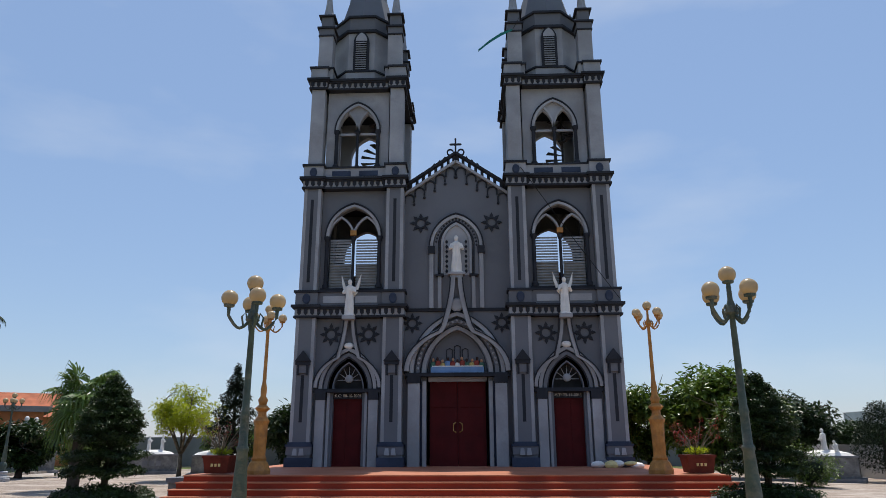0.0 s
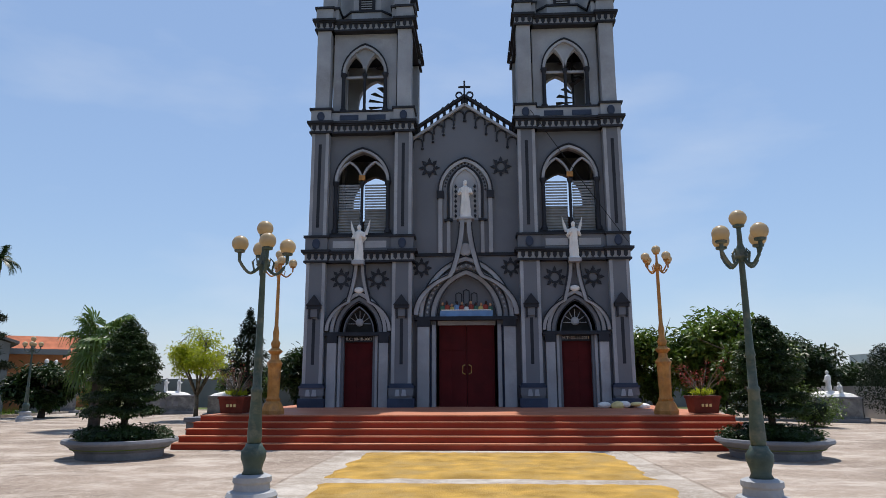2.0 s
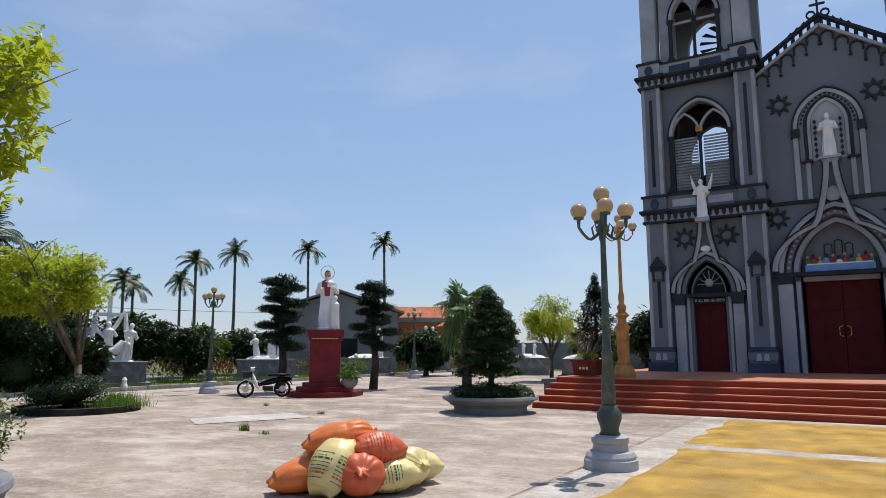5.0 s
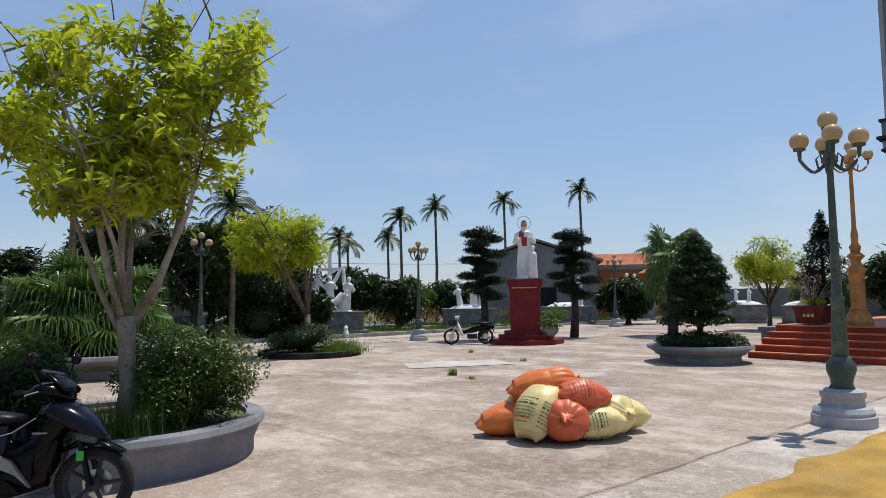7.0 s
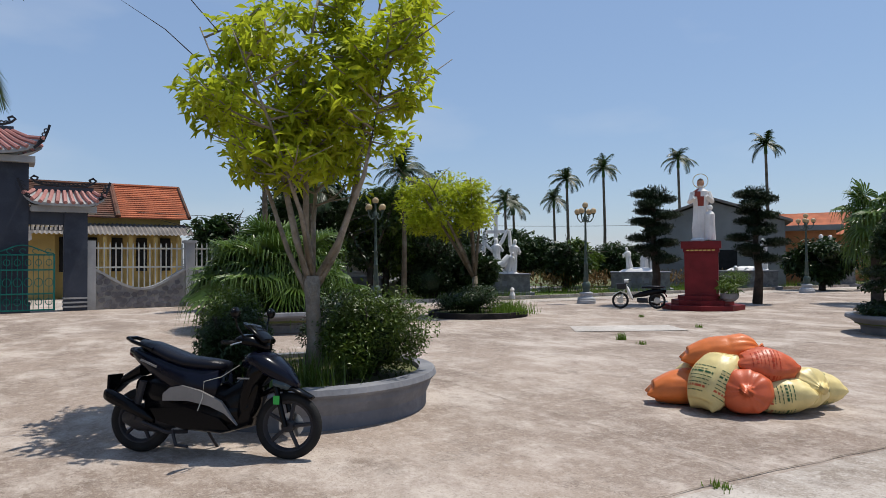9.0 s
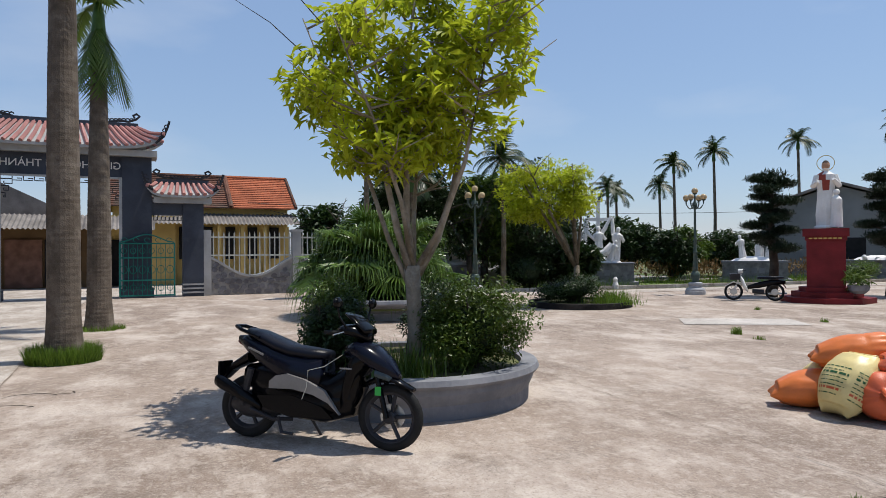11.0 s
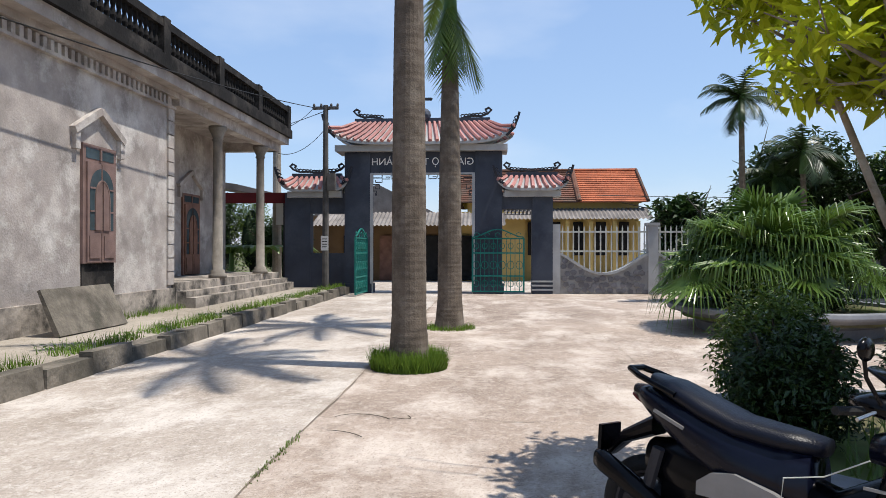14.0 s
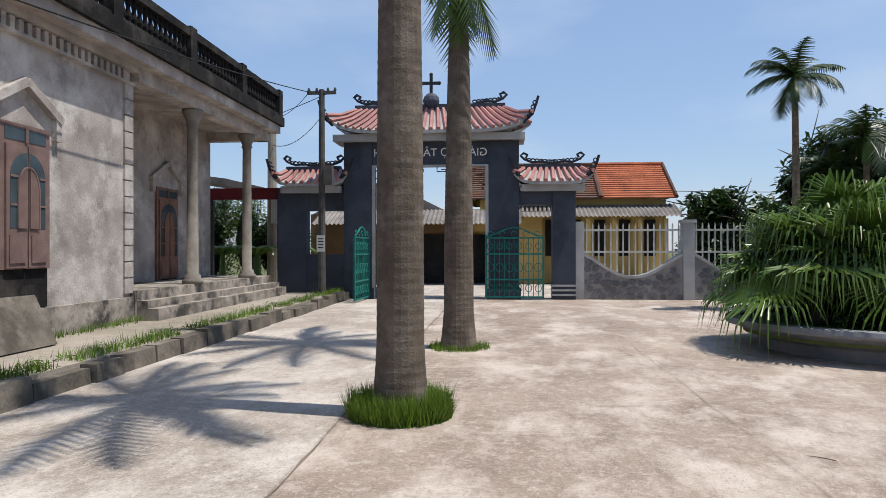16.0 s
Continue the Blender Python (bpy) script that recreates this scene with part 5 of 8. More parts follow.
for line, thick in STEMS:
    line = [np.array(p) for p in line]
    bm = tube(B(), [tuple(p) for p in line], [thick * (1 - 0.8 * i / (len(line) - 1)) for i in range(len(line))], 9)
    for _ in range(15):
        q = rng.uniform(max(1.2, len(line) - 3.1), len(line) - 1.001)
        k = int(q)
        p = line[k] + (line[k + 1] - line[k]) * (q - k)
        a, lift = rng.uniform(0, 6.28), rng.uniform(0.15, 0.8)
        e = p + rng.uniform(0.35, 0.85) * np.array([math.cos(a), math.sin(a), lift])
        e[2] = min(e[2], 4.75)
        m = (p + e) / 2 + rng.normal(size=3) * 0.05 - np.array([0, 0, 0.04])
        tube(bm, [tuple(p), tuple(m), tuple(e)], [0.014, 0.01, 0.004], 5)
        hubs += [e, m, (m + e) / 2]
        for _ in range(2):
            f = m + rng.normal(size=3) * np.array([0.2, 0.2, 0.1]) + np.array([0, 0, 0.12])
            tube(bm, [tuple(m), tuple(f)], [0.007, 0.003], 4)
            hubs += [f, (f + m) / 2]
    part("limb", bm, "bark_pale", yt, smooth=True)
for tip in ((-0.55, -1.9, 4.05), (-0.3, -1.75, 4.5), (0.2, 0.35, 5.2), (0.0, -0.35, 5.0), (0.3, 0.95, 5.0)):
    foot = np.array(tip) * np.array([0.6, 0.55, 0.83])
    part("bare_twig", tube(B(), [tuple(foot), tuple((foot + np.array(tip)) / 2 + np.array([0.03, 0, 0.05])), tip], [0.007, 0.005, 0.002], 5), "bark_dark", yt)
spots = np.concatenate([cloud(rng, 11, h, (0.15, 0.15, 0.11), 0.1) for h in hubs])
reach = 0.72 + 0.72 * np.clip((spots[:, 2] - 2.0) / 0.9, 0, 1)
spots = spots[(spots[:, 2] > 2.0 + 0.25 * np.sin(5 * spots[:, 1])) & (np.hypot(spots[:, 0], spots[:, 1] + 0.05) < reach)]
leaves("crown", spots, 0.16, "leaf_yellow", yt, 12, ratio=0.36, droop=0.35, fold=0.32)
for k, (dx, dy, r, h, n) in enumerate(((0.62, 0.56, (0.7, 0.68, 0.52), 0, 8500), (0.25, -0.85, (0.5, 0.45, 0.46), 0, 4200), (-0.55, -0.75, (0.62, 0.52, 0.5), 0, 4600), (-0.65, 0.6, (0.6, 0.6, 0.46), 0, 3600))):
    shrub("hedge_bush", "dense dark green clipped bush in the round planter", (PX + dx, PY + dy, 0.34), (r[0] * 0.9, r[1] * 0.9, r[2] * 1.02), int(n * 2.0), 0.056, "leaf_dark" if k in (1, 3) else "leaf_hedge", 20 + k, 34, group="bushes in the planter")
grass_patch("planter_grass", "long thin green grass blades in the planter", [(PX + 0.8 + 0.2 * random.gauss(0, 1), PY - 0.25 + 0.22 * random.gauss(0, 1), 0.35) for _ in range(330)], 0.36, "leaf_mid", 4)

# low kerbed bed with a yellow-green tree
ring = thing("flower_bed", "low dark stone kerb ring round a planted bed", "flower bed", pose(-17.6, 10.2, 0))
part("kerb", lathe(B(), [(1.5, 0), (1.5, 0.16), (1.34, 0.16), (1.34, 0.0)], 40), "soot", ring)
part("soil", lathe(B(), [(1.34, 0.01), (1.33, 0.1), (0.05, 0.12)], 30), "earth", ring)
shrub("hedge_bush", "dark green hedge round a kerbed bed", (-17.6, 9.9, 0.1), (1.1, 1.15, 0.45), 5200, 0.09, "leaf_dark", 31, 26)
grass_patch("bed_grass", "bright green tall grass at the edge of the bed", [(-16.9 + 0.35 * random.gauss(0, 1), 10.8 + 0.3 * random.gauss(0, 1), 0.1) for _ in range(900)], 0.4, seed=7)
tree("yellow_green_tree", "small spreading tree with yellow-green leaves over a hedge", (-17.6, 10.1, 0.1), 7, (-0.42, -0.75, 3.3), (1.7, 1.7, 1.2), 8500, 0.15, "leaf_yellow", trunk=0.09, fork=1.1, seed=41, lumps=34, size=0.3)

# fan palm planter near the gate
fx, fy = wp(6.05, 16.6)
bowl("bowl_planter", (fx, fy, 0), 2.2, 0.5, "wide low grey concrete planter with fan palms", 0.55, rim=0.2)


def fan_leaf(vv, ff, at, yaw, rise, stem, r, rng, blades=26):
    """One fan palm leaf: a stalk and a pleated disc of blades whose thin tips hang down."""
    d = np.array([math.cos(yaw) * math.cos(rise), math.sin(yaw) * math.cos(rise), math.sin(rise)])
    side = np.array([-math.sin(yaw), math.cos(yaw), 0])
    up = np.cross(d, side)
    hub = np.array(at) + d * stem - np.array([0, 0, 0.08 * stem])
    k = len(vv)
    vv += [tuple(np.array(at) - side * 0.02), tuple(np.array(at) + side * 0.02), tuple(hub + side * 0.012), tuple(hub - side * 0.012)]
    ff.append((k, k + 1, k + 2, k + 3))
    face = math.radians(rng.uniform(2, 42))
    fd = d * math.cos(face) - up * math.sin(face)
    fu = d * math.sin(face) + up * math.cos(face)
    for b in range(blades):
        a = -2.35 + 4.7 * b / (blades - 1)
        w = fd * math.cos(a) + side * math.sin(a)
        n = np.cross(w, fu)
        reach = r * (0.9 + 0.15 * rng.random()) * (1 - 0.12 * abs(a) / 2.35)
        lift = fu * (0.05 + 0.16 * abs(a) / 2.35) * r
        p1 = hub + w * reach * 0.42 + lift
        p2 = hub + w * reach * 0.8 + lift * 0.7 - np.array([0, 0, rng.uniform(0.02, 0.16) * r])
        p3 = hub + w * reach * (0.93 + 0.05 * rng.random()) - np.array([0, 0, r * rng.uniform(0.2, 0.6)])
        h = reach * 0.42 * 4.7 / blades * 0.46
        pl = fu * 0.025 * r
        k = len(vv)
        vv += [tuple(hub), tuple(p1 + n * h - pl), tuple(p1 + pl), tuple(p1 - n * h - pl), tuple(p2 + n * h * 0.6), tuple(p2 + pl * 0.5), tuple(p2 - n * h * 0.6), tuple(p3)]
        ff += [(k, k + 1, k + 2), (k, k + 2, k + 3), (k + 1, k + 4, k + 5, k + 2), (k + 2, k + 5, k + 6, k + 3), (k + 4, k + 7, k + 5), (k + 5, k + 7, k + 6)]


for k in range(7):
    rng = np.random.default_rng(60 + k)
    a = 2 * math.pi * k / 6
    rr = 0 if k == 6 else 0.72
    fp = thing("fan_palm", "bushy fan palm with pleated green leaves in a planter", "palm", pose(fx + rr * math.cos(a) + 0.04, fy + rr * math.sin(a) - 0.35, 0.45), "fan palms in the planter")
    part("trunk", tube(B(), [(0, 0, 0), (0, 0, 1.1)], [0.13, 0.1], 8), "bark_dark", fp)
    for j in range(15):
        vv, ff = [], []
        rise = 0.0 + 1.45 * ((j * 0.755) % 1)
        fan_leaf(vv, ff, (0, 0, (0.85 if k == 6 else 0.5) + 0.3 * rng.random()), j * 2.4 + k, rise, rng.uniform(0.65, 1.1), rng.uniform(0.82, 1.05), rng, 32)
        mesh_from("fan_leaf", vv, ff, "leaf_palm", fp)
shrub("hedge_bush", "low dark undergrowth below the fan palms", (fx, fy, 0.4), (1.7, 1.7, 0.3), 3000, 0.12, "leaf_dark", 77, 20)

# royal palms with grass tufts
royal_palm((-11.62, -2.12, 0), 0.235, 0.165, 6.4, 5, 0.006)
royal_palm((-16.1, -2.3, 0), 0.25, 0.15, 5.6, 8, -0.004)
for (x, y, r, n) in ((-11.62, -2.12, 0.34, 4600), (-16.1, -2.3, 0.34, 900)):
    pts = []
    for _ in range(n):
        a = random.uniform(0, 6.28)
        q = r * random.uniform(0.75, 1.5)
        pts.append((x + q * math.cos(a), y + q * math.sin(a), 0.0))
    grass_patch("grass_tuft", "bright green grass tuft round the palm foot", pts, 0.26 if n > 1000 else 0.12, seed=int(n))

# weeds in the joints of the yard, and a few fallen twigs
WR = random.Random(21)
pts = []
for _ in range(520):
    v = WR.choice((4.3, 4.9, 5.6, 6.3, 7.6, 8.2)) + WR.gauss(0, 0.22)
    pts.append((*wp(-1.44 + WR.gauss(0, 0.02), v), 0.005))
grass_patch("joint_weeds", "thin yellowish grass growing out of the strip's joint", pts, 0.028, "grass", 22)
for k, (x, y, n, high) in enumerate(((-10.6, 9.55, 160, 0.16), (-9.8, 9.35, 60, 0.08), (-3.35, 3.9, 60, 0.06), (-14.6, 13.9, 70, 0.1), (-11.6, 12.9, 60, 0.1))):
    grass_patch("weed_tuft", "small green weed tuft in a crack of the yard", [(x + WR.gauss(0, 0.045), y + WR.gauss(0, 0.04), 0.0) for _ in range(n)], high, "grass", 40 + k)
for k, (u, v, bend, size) in enumerate(((-0.75, 9.0, 0.9, 0.3), (-0.9, 8.4, 0.5, 0.32), (-0.6, 9.15, -0.8, 0.22), (2.6, 10.6, 0.4, 0.2))):
    line = [wp(u + size * (math.cos(0.6 + bend * q * 0.35) - 0.8), v + size * 0.6 * math.sin(bend * q * 0.45)) for q in range(8)]
    twig = part("fallen_twig", tube(B(), [(x, y, 0.014) for x, y in line], [0.004, 0.004, 0.004, 0.0035, 0.003, 0.003, 0.0025, 0.002], 5), "bark_dark")
    tagged(twig, "thin dry curved twig lying on the concrete", "twig", "fallen twigs")

# ---- rice sacks ----


def sack_skin(u, a, length, r, seed, tied):
    """A point on a full sack: a flat sewn end, a swollen belly, and a sewn or a gathered, tied end."""
    k = max(0.0, math.sin(math.pi * (0.015 + 0.97 * u))) ** 0.55
    wy, wz = r * (0.5 + 0.58 * k), r * (0.05 + 0.93 * k)
    x = (u - 0.5) * length
    fold = 0.0
    if tied and u > 0.62:
        f = (u - 0.62) / 0.38
        neck = 0.13 + 0.95 * math.sqrt(max(0.0, 1 - (f / 0.84) ** 2)) if f < 0.84 else 0.13 + 0.16 * (f - 0.84) / 0.16
        wy, wz = r * neck, r * min(neck, 0.98)
        fold = (0.01 + 0.09 * f * f) * math.sin(a * 11 + seed + 2 * math.sin(a * 3 + seed))
    elif not tied:
        x -= (u > 0.9) * 0.04 * length * (1 - abs(math.cos(a)) ** 3)
    x += (u < 0.1) * 0.05 * length * (1 - abs(math.cos(a)) ** 3)
    if not (tied and u > 0.5):
        fold += 0.02 * math.sin(a * 13 + seed) * abs(2 * u - 1) ** 3
    c, q = math.cos(a), math.sin(a)
    g = 1 + 0.06 * noise.noise((c * 1.4 + seed, q * 1.4, u * 2.6)) + 0.025 * noise.noise((c * 5 + seed, q * 5, u * 9)) + fold
    wide = math.copysign(abs(c) ** 0.85, c)
    return (x, wy * g * wide, wz * g * q * (0.86 if q < 0 else 1.0))


def sack(right, back, z, yaw, tilt, length, r, mat, label, seed, roll=0.0, printed=False, tied=False):
    """One woven sack of the pile, placed from the pile's middle."""
    right, back = right * 0.8, back * 0.86
    x, y = -4.93 + 0.776 * right - 0.63 * back, 6.05 + 0.63 * right + 0.776 * back
    ob = thing("rice_sack", label, "sack", pose(x, y, z, 0, 0, 39.1 + yaw) @ pose(0, 0, 0, 0, tilt, 0) @ pose(0, 0, 0, roll, 0, 0), "pile of rice sacks")
    n, m = 40, 66
    bm = B()
    rings = [[bm.verts.new(sack_skin(i / n, 2 * math.pi * j / m, length, r, seed, tied)) for j in range(m)] for i in range(n + 1)]
    for a, b in zip(rings, rings[1:]):
        for j in range(m):
            bm.faces.new((a[j], a[(j + 1) % m], b[(j + 1) % m], b[j]))
    bm.faces.new(rings[0][::-1])
    bm.faces.new(rings[-1])
    part("bag", bm, mat, ob, smooth=True)
    if tied:
        part("tie", lathe(B(), [(r * 0.1, -0.012), (r * 0.17, -0.005), (r * 0.17, 0.008), (r * 0.1, 0.014)], 16), "sack_red" if mat != "sack_yellow" else "ink_green", ob).matrix_local = pose(length * 0.44, 0, 0, 0, 90, 0)
    else:
        part("seam", tube(B(), [sack_skin(0.985, 2 * math.pi * q / 20, length, r * 1.02, seed, False) for q in range(11)], 0.006, 5), mat, ob)
    if printed:
        pr = random.Random(seed)
        ink = "ink_green" if mat == "sack_yellow" else "ink_red"
        for turn in (0.2, 1.57, 2.9, 4.3):
            for k in range(8):
                u0 = 0.2 + k * 0.058
                deep = 0.034 if k in (1, 5) else 0.014
                a0, stop = turn - 0.5, turn + pr.uniform(0.3, 0.55)
                bm = B()
                while a0 < stop:
                    a1 = min(stop, a0 + pr.uniform(0.05, 0.2) * (1.6 if deep > 0.02 else 1))
                    old = None
                    for c in range(3):
                        row = [bm.verts.new(sack_skin(u, a0 + (a1 - a0) * c / 2, length, r * 1.012, seed, tied)) for u in (u0, u0 + deep)]
                        if old:
                            bm.faces.new((old[0], row[0], row[1], old[1]))
                        old = row
                    a0 = a1 + pr.uniform(0.03, 0.08)
                part("print_bar", bm, ink if k not in (1,) or mat != "sack_yellow" else "sack_red", ob)
    return ob


SO, SY = "full orange woven rice sack in a pile", "full yellow woven rice sack with printed text in a pile"
sack(-0.68, 0.25, 0.19, 12, -10, 0.88, 0.205, "sack_orange", SO, 1)
sack(-0.30, -0.10, 0.32, 48, -56, 0.68, 0.235, "sack_yellow", SY, 2, printed=True)
sack(0.08, -0.14, 0.22, -88, -14, 0.56, 0.245, "sack_red", "full reddish orange sack with its tied mouth showing", 3, tied=True)
sack(0.30, 0.12, 0.44, 22, 4, 0.66, 0.235, "sack_red", "full reddish orange sack leaning on the pile", 4, roll=-25, printed=True)
sack(-0.22, 0.36, 0.57, 8, -9, 0.88, 0.2, "sack_orange", "long orange woven sack lying on top of the pile", 5, tied=True)
sack(0.50, 0.06, 0.19, 14, -6, 0.66, 0.215, "sack_yellow", SY, 6, printed=True)
sack(0.74, 0.36, 0.23, -48, -10, 0.64, 0.225, "sack_yellow", SY, 7, roll=20, printed=True, tied=True)
sack(0.95, 0.70, 0.19, 15, 0, 0.60, 0.2, "sack_yellow", SY, 8, printed=True)
sack(-0.62, 0.62, 0.22, -78, -14, 0.62, 0.2, "sack_yellow", SY, 9, tied=True)
sack(0.42, 0.55, 0.28, 40, -14, 0.62, 0.225, "sack_yellow", SY, 10, tied=True)
sack(-0.05, 0.45, 0.2, 10, 0, 0.80, 0.21, "sack_orange", SO, 11)

# ---- gate ----
gate = thing("gateway", "dark grey painted gateway with pink tiled curved roofs", "gate", WEST)
GY = 27.3


def curved_roof(x0, x1, zr, ze, depth, tip, name="roof"):
    """A small tiled roof with swept-up corners, its eave boards, tile rolls and ridge."""
    xm, half = (x0 + x1) / 2, (x1 - x0) / 2
    n = 24

    def lift(x):
        return tip * abs((x - xm) / half) ** 6
    for s in (-1, 1):
        bm = B()
        rows = []
        for i in range(n + 1):
            x = x0 + (x1 - x0) * i / n
            xr = xm + (x - xm) * 0.72
            rows.append([bm.verts.new((xr, GY, zr)), bm.verts.new(((x + xr) / 2, GY + s * depth * 0.5, (zr + ze) / 2 - 0.05 + lift(x) * 0.4)), bm.verts.new((x, GY + s * depth, ze + lift(x))),
                         bm.verts.new((x, GY + s * depth, ze - 0.1 + lift(x))), bm.verts.new((xr, GY, ze - 0.08))])
        for a, b in zip(rows, rows[1:]):
            for k in range(4):
                bm.faces.new((a[k], b[k], b[k + 1], a[k + 1]))
        part("roof_slope", bm, "gate_pale", gate)
        count = int((x1 - x0) / 0.24)
        for i in range(count + 1):
            x = x0 + (x1 - x0) * i / count
            xr = xm + (x - xm) * 0.72
            part("tile_roll", tube(B(), [(xr, GY + s * 0.02, zr + 0.02), ((x + xr) / 2, GY + s * depth * 0.5, (zr + ze) / 2 - 0.02 + lift(x) * 0.4), (x, GY + s * (depth + 0.03), ze + 0.02 + lift(x))], 0.07, 6), "roof_pink", gate)
    part("soffit", box(B(), x0 + 0.25, x1 - 0.25, GY - depth * 0.75, GY + depth * 0.75, ze - 0.3, ze - 0.08), "gate_pale", gate)
    part("ridge", box(B(), xm - half * 0.74, xm + half * 0.74, GY - 0.09, GY + 0.09, zr - 0.02, zr + 0.14), "gate_grey", gate)
    for s in (-1, 1):
        xe = xm + s * half * 0.72
        sc = [(xe - s * 0.9, zr + 0.16), (xe - s * 0.55, zr + 0.22), (xe - s * 0.25, zr + 0.2), (xe, zr + 0.3), (xe + s * 0.12, zr + 0.42), (xe + s * 0.02, zr + 0.5), (xe - s * 0.1, zr + 0.44), (xe - s * 0.05, zr + 0.34)]
        part("dragon_crest", ribbon(B(), sc, 0.07, GY - 0.05, GY + 0.05), "iron_dark", gate)
        for k in range(7):
            part("crest_scroll", ribbon(B(), [(xe - s * (0.15 + 0.13 * k) + 0.065 * math.cos(t), zr + 0.27 - 0.01 * k + 0.055 * math.sin(t)) for t in np.linspace(0, 5.2, 8)], 0.035, GY - 0.04, GY + 0.04), "iron_dark", gate)
        xt = x1 if s > 0 else x0
        hook = [(xt - s * 0.3, ze + tip * 0.35), (xt - s * 0.02, ze + tip * 0.9), (xt + s * 0.1, ze + tip + 0.28), (xt + s * 0.16, ze + tip + 0.5)]
        part("corner_scroll", ribbon(B(), hook, 0.08, GY - depth - 0.02, GY - depth + 0.06), "iron_dark", gate)
        for k in range(4):
            part("crest_scroll", ribbon(B(), [(xt - s * (0.13 - 0.06 * k) + 0.06 * math.cos(t), ze + tip * 0.75 + 0.14 * k + 0.06 * math.sin(t)) for t in np.linspace(0, 5.2, 8)], 0.035, GY - depth - 0.02, GY - depth + 0.04), "iron_dark", gate)


for x0, x1 in ((-5.05, -4.11), (-0.31, 0.67)):
    part("pillar", box(B(), x0, x1, GY - 0.35, GY + 0.35, 0, 5.15), "gate_grey", gate)
    part("pillar_foot", box(B(), x0 - 0.06, x1 + 0.06, GY - 0.41, GY + 0.41, 0, 0.35), "gate_grey", gate)
part("sign_beam", box(B(), -4.11, -0.31, GY - 0.28, GY + 0.28, 4.35, 5.15), "gate_grey", gate)
for x in (-4.06, -0.36):
    part("opening_trim", box(B(), x - 0.05, x + 0.05, GY - 0.38, GY - 0.3, 0, 4.35), "gate_pale", gate)
part("opening_trim", box(B(), -4.1, -0.32, GY - 0.31, GY - 0.25, 4.3, 4.37), "gate_pale", gate)
part("meander_band", box(B(), -4.9, 0.5, GY - 0.4, GY - 0.3, 5.12, 5.24), "gate_pale", gate)
for k in range(22):
    x = -4.8 + k * 0.24
    part("meander", ribbon(B(), [(x - 0.09, 5.14), (x - 0.09, 5.22), (x + 0.05, 5.22), (x + 0.05, 5.17), (x, 5.17)], 0.018, GY - 0.42, GY - 0.39), "gate_grey", gate)
for s, xs in ((1, -4.06), (-1, -0.36)):
    for k in range(3):
        z = 4.2 - 0.24 * k
        part("fret", ribbon(B(), [(xs, z), (xs + s * (0.36 - 0.1 * k), z), (xs + s * (0.36 - 0.1 * k), z - 0.16), (xs + s * 0.12, z - 0.16), (xs + s * 0.12, z - 0.08)], 0.035, GY - 0.2, GY - 0.15), "iron_dark", gate)
    for k in range(4):
        x = xs + s * (0.5 + 0.33 * k)
        part("fret", ribbon(B(), [(x - 0.14, 4.3), (x - 0.14, 4.16), (x + 0.14, 4.16), (x + 0.14, 4.23), (x, 4.23)], 0.03, GY - 0.2, GY - 0.15), "iron_dark", gate)
text_on("GIÁO HỌ TÂN THÀNH", pose(-2.21, GY - 0.3, 4.76, 90, 0, 0) @ Matrix.Diagonal((-1, 1, 1, 1)), 0.36, "white_stone", gate, "white raised capital letters, seen in mirror writing")
curved_roof(-5.6, 1.1, 6.25, 5.42, 0.85, 0.5)
bm = ball(B(), (-2.2, GY, 6.5), 0.28, 2)
part("ridge_globe", bm, "gate_grey", gate)
bm = box(B(), -2.25, -2.15, GY - 0.05, GY + 0.05, 6.7, 7.35)
box(bm, -2.45, -1.95, GY - 0.049, GY + 0.049, 7.05, 7.14)
for x, z in ((-2.47, 7.095), (-1.93, 7.095), (-2.2, 7.38)):
    ball(bm, (x, GY, z), 0.07, 1)
part("ridge_cross", bm, "iron_dark", gate)
# side passages
part("side_pillar", box(B(), 1.74, 2.47, GY - 0.3, GY + 0.3, 0, 3.65), "gate_grey", gate)
for z in (0.12, 0.27, 0.42):
    part("pillar_band", box(B(), 1.72, 2.49, GY - 0.32, GY + 0.3, z, z + 0.06), "gate_pale", gate)
part("side_lintel", box(B(), 0.67, 1.74, GY - 0.22, GY + 0.22, 3.05, 3.65), "gate_grey", gate)
part("side_wall", box(B(), -7.3, -6.35, GY - 0.22, GY + 0.22, 0, 3.65), "gate_grey", gate)
part("side_wall", box(B(), -6.35, -5.05, GY - 0.2, GY + 0.2, 0, 1.45), "gate_grey", gate)
part("side_lintel", box(B(), -6.35, -5.05, GY - 0.2, GY + 0.2, 2.9, 3.65), "gate_grey", gate)
part("meander_band", box(B(), 0.7, 2.5, GY - 0.33, GY - 0.3, 3.5, 3.62), "gate_pale", gate)
for k in range(7):
    x = 0.8 + k * 0.14
    part("fret", ribbon(B(), [(x - 0.06, 3.03), (x - 0.06, 2.85), (x + 0.05, 2.85), (x + 0.05, 2.97)], 0.03, GY - 0.1, GY - 0.06), "iron_dark", gate)
curved_roof(0.5, 3.0, 4.25, 3.78, 0.6, 0.3)
curved_roof(-7.4, -4.9, 4.25, 3.78, 0.6, 0.3)


